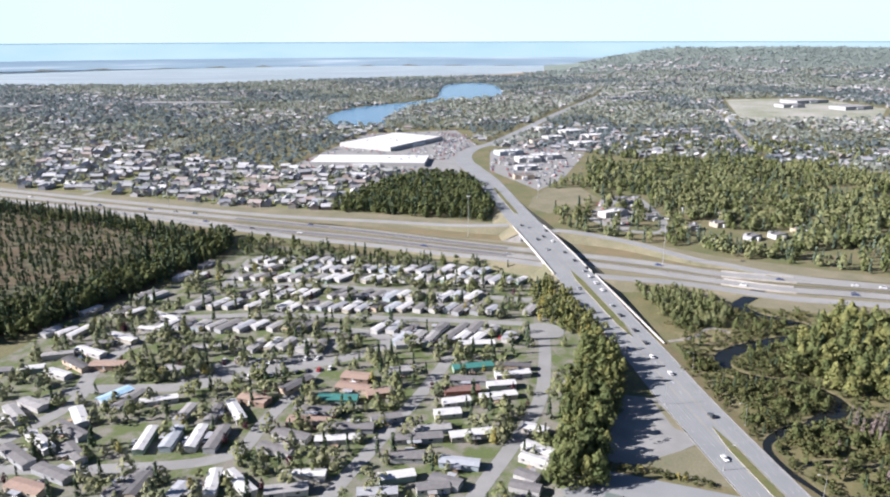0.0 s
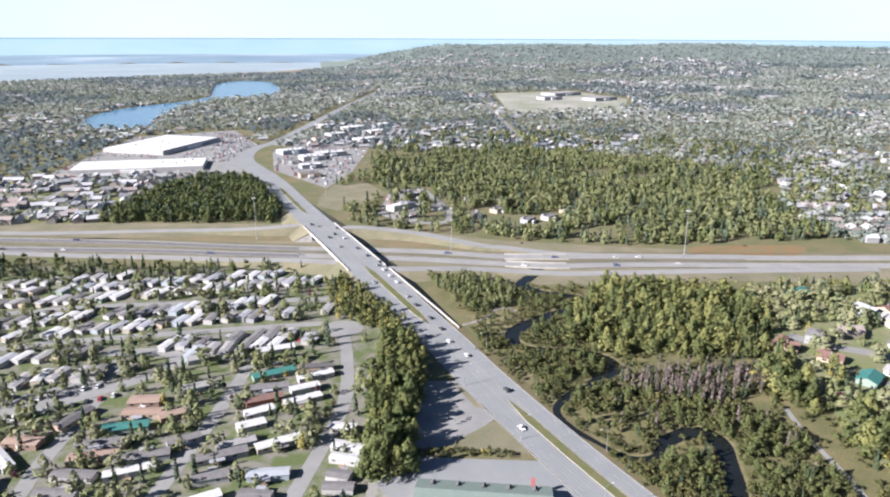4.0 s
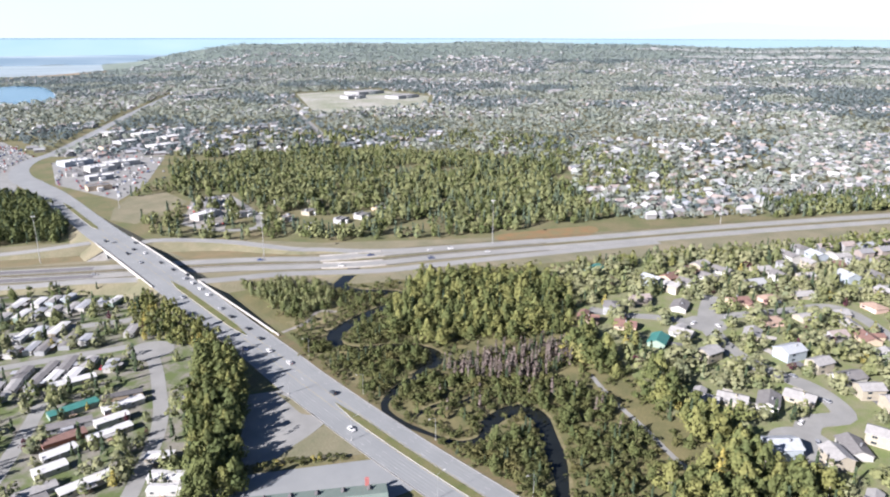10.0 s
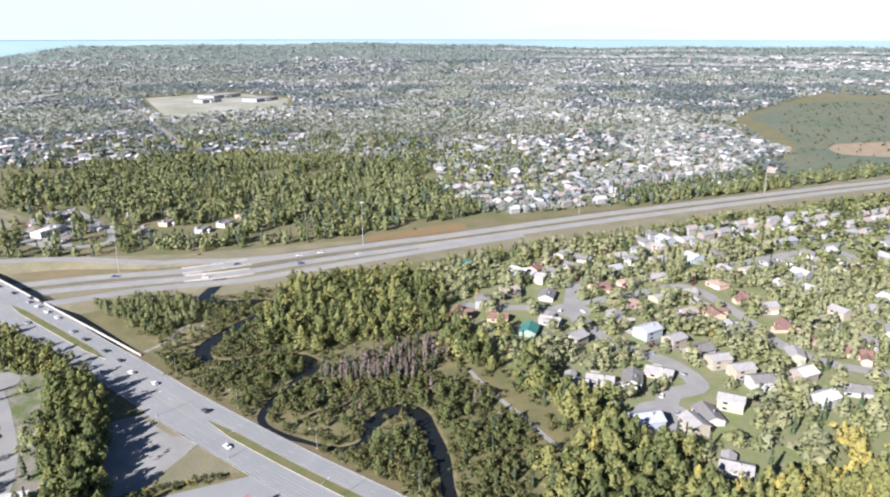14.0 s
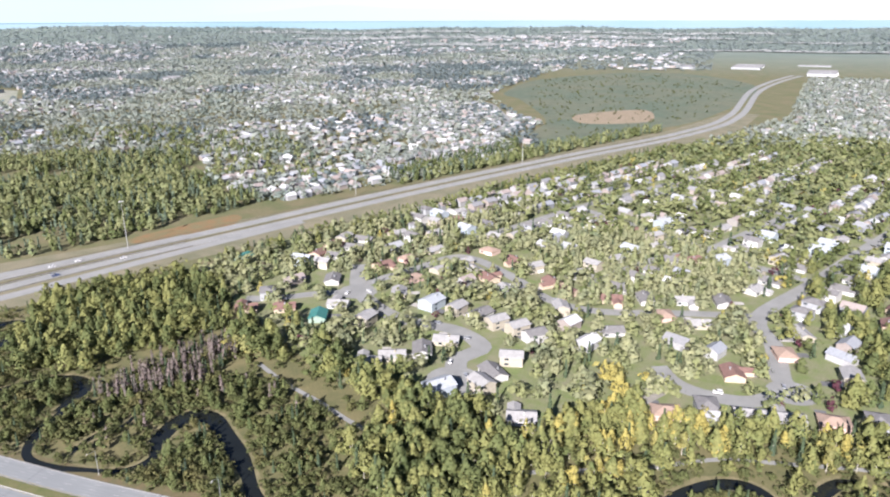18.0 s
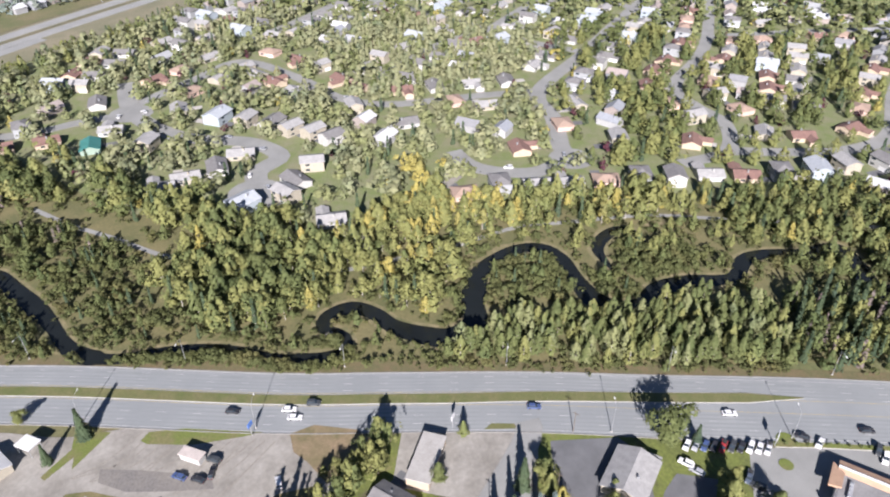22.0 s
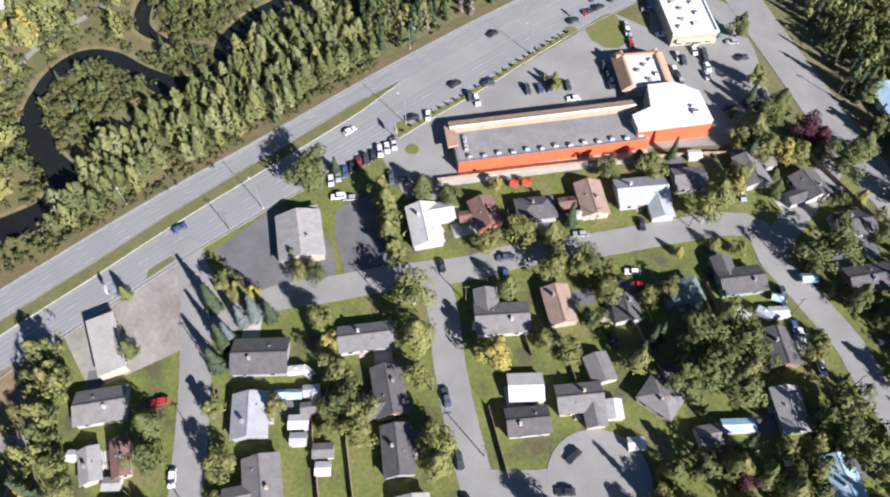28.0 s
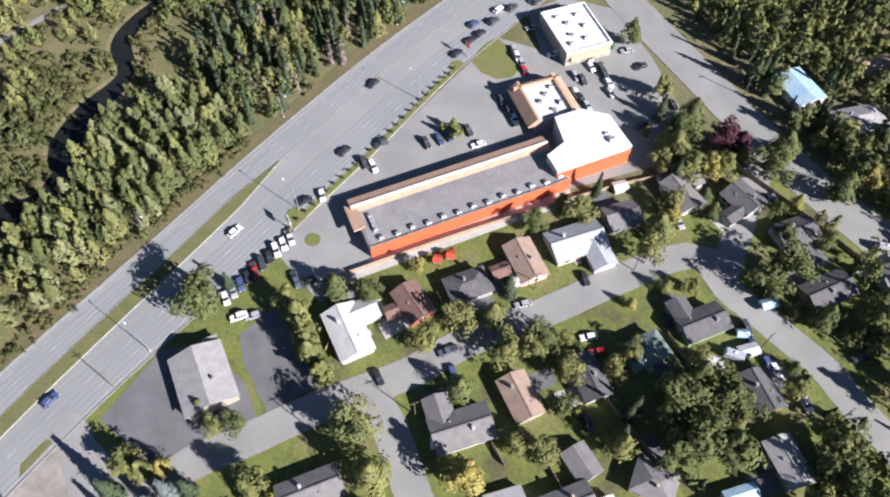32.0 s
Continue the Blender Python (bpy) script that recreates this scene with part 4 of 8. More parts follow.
def leaves(points, out, size, rng):
    """One small bent leaf clump (a triangle) at each point, facing roughly outwards."""
    n = len(points)
    d = out + rng.normal(0, 0.14, (n, 3))
    d /= np.linalg.norm(d, axis=1)[:, None] + 1e-9
    a = np.cross(d, rng.normal(0, 1, (n, 3)))
    a /= np.linalg.norm(a, axis=1)[:, None] + 1e-9
    b = np.cross(d, a)
    s = size * rng.uniform(0.6, 1.35, (n, 1))
    v = np.stack([points + a * s, points - a * s * 0.5 + b * s * 0.9, points - a * s * 0.5 - b * s * 0.9], 1)
    return v.reshape(-1, 3)


def crown_round(n, size, seed, lobes=9, slim=1.0):
    """Leafy crown of unit height, base at 0.16: overlapping lobes with gaps between."""
    r = np.random.default_rng(seed)
    z = np.linspace(0.26, 0.9, lobes)
    env = np.clip((1.06 - z) * 1.45, 0.2, 1.0) if slim < 0.9 else np.sqrt(np.clip(np.sin((z - 0.05) / 0.98 * 3.14), 0.15, 1))
    c = np.stack([r.normal(0, 0.16 * slim, lobes) * env, r.normal(0, 0.16 * slim, lobes) * env, z + r.normal(0, 0.02, lobes)], 1)
    rad = (0.19 * slim) * env * r.uniform(0.75, 1.2, lobes)
    k = r.integers(0, lobes, n)
    d = r.normal(0, 1, (n, 3))
    d /= np.linalg.norm(d, axis=1)[:, None]
    d[:, 2] = np.where(d[:, 2] < -0.4, -d[:, 2] * 0.5, d[:, 2])
    p = c[k] + d * (rad[k] * r.uniform(0.7, 1.08, n))[:, None] * np.array([1, 1, 1.15 / max(slim, 0.6)])
    p[:, 2] = p[:, 2].clip(0.1, 1.02)
    return leaves(p, d, size, r)


def crown_tear(n, size, seed, wide=0.24):
    """Upright birch crown of unit height, widest below the middle, drawn to a point, with lumps and hollows."""
    r = np.random.default_rng(seed)
    z = 0.10 + 0.90 * r.random(n) ** 1.15
    prof = np.where(z < 0.36, np.sqrt(np.clip((z - 0.05) / 0.31, 0, 1)), np.clip((1.02 - z) / 0.66, 0, 1) ** 0.72)
    a = r.uniform(0, 6.2832, n)
    p1, p2, p3 = r.uniform(0, 6.28, 3)
    lump = 1 + 0.22 * np.sin(3 * a + p1 + 9 * z) + 0.18 * np.sin(5 * a + p2 - 14 * z) + 0.14 * np.sin(23 * z + p3)
    rad = wide * prof * lump * r.uniform(0.45, 1.1, n) ** 0.6
    lean = r.normal(0, 0.05, 2)
    out = np.stack([np.cos(a), np.sin(a), np.full(n, 0.55)], 1)
    p = np.stack([rad * np.cos(a) + lean[0] * z, rad * np.sin(a) + lean[1] * z, z], 1)
    return leaves(p, out, size, r)


def crown_spruce(n, size, seed, wide=0.17):
    """Spire of drooping boughs, unit height."""
    r = np.random.default_rng(seed)
    z = 0.06 + 0.94 * r.random(n) ** 1.35
    tier = np.abs(((z * 11) % 1) - 0.5) * 0.7 + 0.65
    a = r.uniform(0, 6.2832, n)
    rad = wide * (1.03 - z) * tier * r.uniform(0.55, 1.15, n)
    out = np.stack([np.cos(a), np.sin(a), np.full(n, 0.35)], 1)
    p = np.stack([rad * np.cos(a), rad * np.sin(a), z], 1)
    return leaves(p, out, size, r)


def trunk(h, r, seed, limbs=4):
    rr = random.Random(seed)
    g = [tube((0, 0, -0.05), (0, 0, h * 0.5), r, r * 0.65, 6), tube((0, 0, h * 0.5), (0, 0, h), r * 0.65, r * 0.15, 6)]
    for k in range(limbs):
        a, z = rr.uniform(0, 6.28), h * rr.uniform(0.35, 0.75)
        g.append(tube((0, 0, z), (math.cos(a) * h * 0.2, math.sin(a) * h * 0.2, z + h * 0.17), r * 0.4, r * 0.1, 4))
    return join(*g)


def grove(name, xs, ys, hs, ws, templates, material, label, z=None):
    """Many trees joined into one: each a turned and scaled copy of one of the crowns."""
    if not len(xs):
        return None
    n = len(xs)
    k = rng.integers(0, len(templates), n)
    a = rng.uniform(0, 6.2832, n)
    zs = np.zeros(n) if z is None else z
    blocks = []
    for i, t in enumerate(templates):
        m = np.where(k == i)[0]
        c, s = np.cos(a[m])[:, None], np.sin(a[m])[:, None]
        w, h = (hs[m] * ws[m])[:, None], hs[m][:, None]
        blocks.append(np.stack([(t[:, 0] * c - t[:, 1] * s) * w + xs[m][:, None], (t[:, 0] * s + t[:, 1] * c) * w + ys[m][:, None], t[:, 2] * h + zs[m][:, None]], -1).reshape(-1, 3))
    v = np.concatenate(blocks).astype(np.float32)
    me = bpy.data.meshes.new(name)
    nv = len(v)
    me.vertices.add(nv)
    me.vertices.foreach_set("co", v.ravel())
    me.loops.add(nv)
    me.loops.foreach_set("vertex_index", np.arange(nv, dtype=np.int32))
    me.polygons.add(nv // 3)
    me.polygons.foreach_set("loop_start", np.arange(0, nv, 3, dtype=np.int32))
    me.materials.append(material)
    me.update(calc_edges=True)
    return tagged(new(name, me), label, "trees", kind="stuff")


def stems(name, xs, ys, hs, material, label):
    """The trunks of a grove, joined."""
    n = len(xs)
    if not n:
        return
    r = hs * 0.012 + 0.05
    ang = np.array([0, 2.094, 4.189])
    lo = np.stack([xs[:, None] + r[:, None] * np.cos(ang), ys[:, None] + r[:, None] * np.sin(ang), np.zeros((n, 3)) - 0.05], -1)
    hi = np.stack([xs, ys, hs * 0.8], -1)[:, None]
    v = np.concatenate([lo, hi], 1).reshape(-1, 3)
    f = [(4 * i + k, 4 * i + (k + 1) % 3, 4 * i + 3) for i in range(n) for k in range(3)]
    solid(name, v, f, material, label, "tree trunks", kind="stuff")


def scatter(poly, spacing, rng=rng, keep=1.0, check=True):
    """Places in a polygon, about so far apart, uneven, off roads and water."""
    xs, ys = [p[0] for p in poly], [p[1] for p in poly]
    gx, gy = np.meshgrid(np.arange(min(xs), max(xs), spacing), np.arange(min(ys), max(ys), spacing))
    gx, gy = gx.ravel() + rng.normal(0, 0.42, gx.size) * spacing, gy.ravel() + rng.normal(0, 0.42, gy.size) * spacing
    ok = inside(gx, gy, list(poly)) & (rng.random(gx.size) < keep)
    if check:
        ok &= is_free(gx, gy)
    return gx[ok], gy[ok]


R_NEAR = [crown_tear(264, 0.057, 1, 0.32), crown_tear(264, 0.055, 2, 0.27), crown_round(272, 0.058, 3, 12, 0.95)]
R_SLIM = [crown_tear(380, 0.038, s, w) for s, w in ((4, 0.2), (5, 0.17), (6, 0.23))]
R_MID = [crown_tear(100, 0.088, 7, 0.33), crown_tear(100, 0.086, 8, 0.28), crown_round(104, 0.09, 9, 7, 0.95)]
R_WOOD = [crown_tear(66, 0.107, 7, 0.33), crown_tear(66, 0.105, 8, 0.28), crown_round(68, 0.11, 9, 7, 0.95)]
R_UNDER = [crown_round(56, 0.17, s, 6, 1.9) for s in (12, 13)]
R_MIDSLIM = [crown_tear(72, 0.086, s, 0.22) for s in (10, 11)]
R_SHRUB = [crown_round(96, 0.132, s, 6, 1.9) for s in (12, 13)]
R_FAR = [crown_round(10, 0.26, s, 4, 1.3) for s in (14, 15, 16, 17)]
R_HAZE = [crown_round(5, 0.36, s, 3, 1.3) for s in (14, 15, 16, 17)]
S_NEAR = [crown_spruce(150, 0.056, s) for s in (21, 22)]
R_LOW = [crown_round(30, 0.16, s, 5, 1.1) for s in (18, 19)]
S_LOW = [crown_spruce(26, 0.12, s) for s in (27, 28)]
S_MID = [crown_spruce(60, 0.075, s) for s in (23, 24)]
S_THIN = [crown_spruce(60, 0.05, s, 0.10) for s in (25, 26)]


def wood(poly, spacing, mixture, keep=1.0, trunks=None, gaps=None):
    """mixture: share, crowns, leaves, least and greatest height, width, label."""
    x, y = scatter(poly, spacing, keep=keep)
    if gaps:
        clear = np.sin(x / gaps + 1) * np.cos(y / gaps * 1.1) + 0.6 * np.sin((x + y) / gaps * 2.3) + 0.4 * np.cos((x - 1.4 * y) / gaps * 4.1) > 0.85
        x, y = x[~clear], y[~clear]
    pick = rng.random(len(x))
    lo = 0.0
    for share, crowns, leaf, h0, h1, w, label in mixture:
        m = (pick >= lo) & (pick < lo + share)
        lo += share
        h = rng.uniform(h0, h1, m.sum())
        grove("woodland", x[m], y[m], h, rng.uniform(0.85, 1.2, m.sum()) * w, crowns, leaf, label)
        if trunks and m.sum():
            stems("tree_trunks", x[m], y[m], h, trunks, "pale trunks among the leaves of the wood")
# ---- house materials ----
def paint(name, c, vary=0.0):
    return surface(name, c, tuple(x * 0.86 for x in c), 0.5, 5, 0.75, 0.05, 0, vary)

ROOFS = {"dark": surface("dark_shingles", (0.085, 0.085, 0.09), (0.12, 0.115, 0.115), 0.6, 6, 0.9, 0.4), "grey": surface("grey_shingles", (0.20, 0.195, 0.19), (0.155, 0.15, 0.15), 0.5, 6, 0.9, 0.4),
         "pale": surface("pale_shingles", (0.34, 0.335, 0.325), (0.27, 0.265, 0.26), 0.5, 6, 0.85, 0.3), "brown": surface("brown_shingles", (0.22, 0.13, 0.105), (0.17, 0.10, 0.085), 0.5, 6, 0.9, 0.4),
         "tan": surface("tan_shingles", (0.36, 0.26, 0.20), (0.29, 0.215, 0.17), 0.5, 6, 0.9, 0.4), "white": surface("white_metal_roof", (0.62, 0.62, 0.61), (0.52, 0.52, 0.51), 0.3, 4, 0.5, 0.05),
         "blue": surface("blue_tarp_roof", (0.27, 0.45, 0.60), (0.40, 0.53, 0.62), 0.4, 4, 0.55, 0.1), "green": surface("green_shingles", (0.16, 0.215, 0.185), (0.19, 0.235, 0.205), 0.5, 6, 0.9, 0.3),
         "teal": surface("teal_metal_roof", (0.045, 0.175, 0.15), (0.06, 0.21, 0.185), 0.4, 4, 0.55, 0.05), "silver": surface("silver_metal_roof", (0.48, 0.49, 0.51), (0.40, 0.41, 0.43), 0.4, 4, 0.45, 0.05, 0.2),
         "rust": surface("rust_brown_roof", (0.34, 0.24, 0.185), (0.28, 0.205, 0.16), 0.5, 5, 0.9, 0.2), "steel": surface("blue_grey_shingles", (0.33, 0.36, 0.39), (0.40, 0.42, 0.44), 0.5, 6, 0.9, 0.3)}
WALLS = {"white": paint("white_siding", (0.46, 0.455, 0.435)), "cream": paint("cream_siding", (0.38, 0.345, 0.275)), "tan": paint("tan_siding", (0.48, 0.39, 0.29)), "grey": paint("grey_siding", (0.33, 0.34, 0.35)),
         "brown": paint("brown_siding", (0.26, 0.18, 0.13)), "blue": paint("blue_siding", (0.36, 0.41, 0.45)), "green": paint("green_siding", (0.26, 0.34, 0.28)), "pink": paint("pinkish_siding", (0.55, 0.40, 0.34)), "red": paint("red_brown_siding", (0.34, 0.13, 0.09))}
M_GLASS, gn, gl, gb = nodes_of("window_glass")
gb.inputs["Base Color"].default_value, gb.inputs["Roughness"].default_value = (0.03, 0.04, 0.05, 1), 0.08
M_TRIM = paint("white_trim", (0.75, 0.75, 0.73))
M_DOOR = paint("door_paint", (0.30, 0.12, 0.09))
M_WOOD = surface("weathered_wood", (0.34, 0.26, 0.18), (0.26, 0.20, 0.14), 0.8, 5, 0.9, 0.3)
M_METAL = surface("galvanised_metal", (0.52, 0.53, 0.54), (0.42, 0.43, 0.44), 0.8, 5, 0.45, 0.0, 0.6)


def gable(l, w, h, rise, over=0.5, t=0.22):
    """Two roof slabs with thickness and eaves."""
    x, y = l / 2 + over, w / 2 + over
    s = rise / (w / 2)
    z0, z1 = h - s * over, h + rise
    v = []
    for sx in (-x, x):
        v += [(sx, -y, z0), (sx, 0, z1), (sx, y, z0), (sx, y, z0 + t), (sx, 0, z1 + t), (sx, -y, z0 + t)]
    f = [(0, 1, 4, 5), (1, 2, 3, 4), (11, 10, 7, 6), (10, 9, 8, 7), (5, 4, 10, 11), (4, 3, 9, 10), (0, 6, 7, 1), (1, 7, 8, 2), (0, 5, 11, 6), (2, 8, 9, 3)]
    return v, f


def hip(l, w, h, rise, over=0.5, t=0.2):
    x, y, k = l / 2 + over, w / 2 + over, max(0.0, l / 2 - w / 2)
    v = [(-x, -y, h), (x, -y, h), (x, y, h), (-x, y, h), (-x, -y, h + t), (x, -y, h + t), (x, y, h + t), (-x, y, h + t), (-k, 0, h + rise + t), (k, 0, h + rise + t)]
    return v, [(3, 2, 1, 0), (0, 1, 5, 4), (1, 2, 6, 5), (2, 3, 7, 6), (3, 0, 4, 7), (4, 5, 9, 8), (5, 6, 9), (6, 7, 8, 9), (7, 4, 8)]


def gable_walls(l, w, h, rise):
    x, y = l / 2, w / 2
    v = [(-x, -y, 0), (x, -y, 0), (x, y, 0), (-x, y, 0), (-x, -y, h), (x, -y, h), (x, y, h), (-x, y, h), (-x, 0, h + rise), (x, 0, h + rise)]
    return v, [(0, 1, 5, 4), (1, 2, 6, 9, 5), (2, 3, 7, 6), (3, 0, 4, 8, 7), (3, 2, 1, 0)]


def add_window(parent, x, y, z, w, h, axis, fine=True):
    """A framed pane on a wall that faces +-y (axis 1) or +-x (axis 0)."""
    s = 1 if (y if axis else x) > 0 else -1
    def slab(d0, d1, grow):
        a, b = w / 2 + grow, h / 2 + grow
        return box(x - a, min(y + s * d0, y + s * d1), z - b, x + a, max(y + s * d0, y + s * d1), z + b) if axis else box(min(x + s * d0, x + s * d1), y - a, z - b, max(x + s * d0, x + s * d1), y + a, z + b)
    if not fine:
        part("window", slab(0.0, 0.07, 0.0), M_GLASS, parent)
        return
    o = part("window", slab(0.0, 0.06, 0.1), M_TRIM, parent)
    part("pane", slab(0.03, 0.085, 0.0), M_GLASS, o)


def house(l, w, roof, wall, label, storeys=1, style="g", garage=True, seed=0, group="", m=None, name="house", fine=True):
    r = random.Random(seed)
    hh = 2.8 * storeys
    rise = w * 0.2
    ob = thing(name, label, name, group, m)
    wm, rm = WALLS[wall], ROOFS[roof]
    if style == "h":
        part("wall", box(-l / 2, -w / 2, 0, l / 2, w / 2, hh), wm, ob)
        rf = part("roof", hip(l, w, hh, rise), rm, ob)
    else:
        part("wall", gable_walls(l, w, hh, rise), wm, ob)
        rf = part("roof", gable(l, w, hh, rise), rm, ob)
        if fine:
            part("ridge_cap", box(-l / 2 - 0.45, -0.18, hh + rise + 0.2, l / 2 + 0.45, 0.18, hh + rise + 0.28), rm, rf)
    cx = r.uniform(-l / 4, l / 4)
    if fine or seed % 2:
        part("chimney", box(cx - 0.35, w * 0.12, hh + rise * 0.3, cx + 0.35, w * 0.12 + 0.7, hh + rise + 0.9), M_METAL if r.random() < 0.5 else wm, rf)
    if fine:
        part("vent", box(-cx - 0.25, -w * 0.25, hh + rise * 0.35, -cx + 0.25, -w * 0.25 + 0.4, hh + rise * 0.5 + 0.55), M_METAL, rf)
    if style == "L":
        wl, ww = l * 0.42, w * 0.55
        wing = part("wing", moved(gable_walls(ww + 2, wl, hh * 0.95, wl * 0.2), pose(l / 2 - wl / 2 - 0.3, -w / 2 - ww / 2 + 0.8, 0, 0, 0, 90)), wm, ob)
        part("wing_roof", moved(gable(ww + 2, wl, hh * 0.95, wl * 0.2), pose(l / 2 - wl / 2 - 0.3, -w / 2 - ww / 2 + 0.8, 0.02, 0, 0, 90)), rm, wing)
    for k in range(storeys):
        z = 1.5 + 2.8 * k
        for x in (-l * 0.32, l * 0.05) if fine else (-l * 0.3,):
            add_window(ob, x, -w / 2, z, 1.5 if fine else 2.4, 1.1, 1, fine)
        for x in (-l * 0.25, l * 0.28) if fine else (l * 0.2,):
            add_window(ob, x, w / 2, z, 1.4 if fine else 2.2, 1.1, 1, fine)
        if fine:
            add_window(ob, l / 2, 0.5, z, 1.2, 1.0, 0)
    if fine:
        part("door", box(-l * 0.14, -w / 2 - 0.06, 0.1, -l * 0.14 + 0.95, -w / 2, 2.15), M_DOOR, ob)
        part("step", box(-l * 0.14 - 0.4, -w / 2 - 1.3, 0, -l * 0.14 + 1.4, -w / 2 - 0.06, 0.22, 0.03), M_CONCRETE, ob)
    if garage and style != "L":
        part("garage_door", box(l / 2 - 5.4, -w / 2 - 0.07, 0.05, l / 2 - 0.7, -w / 2, 2.3), M_TRIM, ob)
    return ob


# ---- near neighbourhood: place, heading, length, width, roof, walls, shape ----
BLOCK_A = [(112, 1, 60, 16, 11, "dark", "grey", "g"), (98, 10, 154, 13, 10, "silver", "grey", "g"), (81, 14, 160, 13, 10, "grey", "tan", "L"), (102, -26, 66, 16, 8.5, "grey", "white", "g"), (85, -24, 160, 15, 9, "dark", "brown", "L"),
           (70, -18, 156, 14, 8.5, "dark", "grey", "g"), (53, -13, 156, 13, 9, "pale", "green", "g"), (69, 24, 66, 11, 9, "dark", "grey", "L"), (121, 42, 68, 14, 10, "grey", "white", "g"), (107, 49, 168, 10, 6, "pale", "tan", "g"), (105, 42, 166, 11, 5, "brown", "pink", "g"), (88, 48, 162, 13, 8, "pale", "white", "g")]
BLOCK_B = [(126, -59, 160, 16, 10, "white", "white", "L"), (87, -61, 62, 16, 10, "grey", "white", "L"), (82, -77, 158, 13, 8.5, "tan", "cream", "g"), (59, -50, 64, 12, 8, "dark", "white", "g"), (57, -65, 64, 13, 8.5, "grey", "tan", "L"), (46, -83, 20, 11, 9, "grey", "tan", "h"),
           (40, -120, 152, 12, 9, "dark", "brown", "g"), (26, -109, 152, 13, 8, "pale", "green", "g"), (7, -107, 156, 12, 8, "blue", "white", "g"), (73, -93, 154, 13, 8, "dark", "white", "g"), (67, -109, 70, 12, 8.5, "green", "grey", "h"), (61, -126, 66, 14, 9, "dark", "green", "L")]
BLOCK_C = [(120, -77, 166, 12, 8.5, "brown", "red", "g"), (113, -91, 66, 13, 9, "dark", "grey", "h"), (107, -108, 156, 14, 9, "tan", "pink", "g"), (101, -123, 64, 17, 11, "steel", "white", "L"), (97, -139, 62, 11, 9, "grey", "grey", "g"), (89, -158, 160, 13, 9, "grey", "white", "L"), (75, -169, 168, 11, 10, "dark", "white", "L"),
           (58, -169, 65, 13, 9, "dark", "grey", "g"), (42, -158, 68, 15, 9, "dark", "brown", "g"), (65, -222, 58, 17, 11, "pale", "white", "h"), (74, -248, 52, 14, 8, "tan", "tan", "g"), (30, -176, 62, 13, 9, "grey", "grey", "g"), (8, -158, 60, 13, 9, "dark", "tan", "g")]
ROOF_WORDS = {"dark": "dark shingled", "grey": "grey shingled", "pale": "pale grey shingled", "brown": "brown shingled", "tan": "tan shingled", "white": "white metal", "blue": "bright blue", "green": "dark green shingled", "teal": "teal metal", "silver": "silver metal", "rust": "rust-brown", "steel": "blue-grey shingled"}
for bi, block in enumerate((BLOCK_A, BLOCK_B, BLOCK_C)):
    for i, (x, y, a, l, w, rf, wl, st) in enumerate(block):
        l, w = l - 1.6, w - 1.3
        house(l, w, rf, wl, f"{ROOF_WORDS[rf]} roofed house with {wl} walls beside a residential street", 1, st, i % 3 != 1, i + 20 * bi, "near houses", pose(x, y, 0, 0, 0, a + (180 if (i * 7 + bi) % 2 else 0)))
        take_rect(x, y, a, l, w)
        # paved drive to the nearest street side
        c, s = math.cos(radians(a)), math.sin(radians(a))
        sg = 1 if (i * 7 + bi) % 2 else -1
        g = moved(box(l / 2 - 5.6, -w / 2 - 7.5, 0.0, l / 2 - 0.6, -w / 2 - 0.2, 0.04 + 0.001 * (i % 9)), pose(x, y, 0, 0, 0, a + (180 if sg > 0 else 0)))
        solid("driveway", *g, M_NEWASPHALT if i % 3 else M_CONCRETE, "short paved driveway of a house", "driveway", kind="structure")


def shed(x, y, a, l, w, roof, wall, label="small garden shed with a gable roof"):
    ob = thing("shed", label, "shed", "sheds", pose(x, y, 0, 0, 0, a))
    part("wall", gable_walls(l, w, 2.0, w * 0.18), WALLS[wall], ob)
    part("roof", gable(l, w, 2.0, w * 0.18, 0.25, 0.1), ROOFS[roof], ob)
    part("door", box(-0.5, -w / 2 - 0.05, 0.05, 0.5, -w / 2, 1.85), M_TRIM, ob)
    take_rect(x, y, a, l, w)

shed(67, -55, 60, 9, 7.5, "white", "white", "large white-roofed garage beside a street")
shed(61, -75, 164, 8, 6.5, "grey", "white", "grey-roofed garage joined to a house")
shed(50, -71, 150, 5, 4, "white", "white", "white canopy beside a house")
for x, y, a, l, w, rf in ((32, -87, 68, 6, 5, "grey"), (135, -67, 60, 4, 3, "grey"), (122, -72, 66, 5, 4, "brown"), (110, -101, 66, 5, 4, "brown"), (104, -148, 60, 4, 3, "white"), (90, 0, 60, 5, 3.5, "white"), (86, 2, 60, 4, 3, "silver"), (80, -2, 62, 5, 3.5, "grey"),
                          (76, 0, 60, 3.5, 3, "white"), (112, 52, 60, 3, 2.5, "white"), (60, 6, 66, 3, 3, "white"), (58, -2, 66, 3, 3, "white"), (96, -160, 60, 4, 3, "grey"), (30, -95, 60, 8, 3.2, "blue"), (48, -128, 60, 5, 3, "white"), (100, 46, 60, 4, 3, "pale"), (40, -70, 60, 4, 3, "white")):
    shed(x, y, a, l, w, rf, "white" if rf != "brown" else "brown")

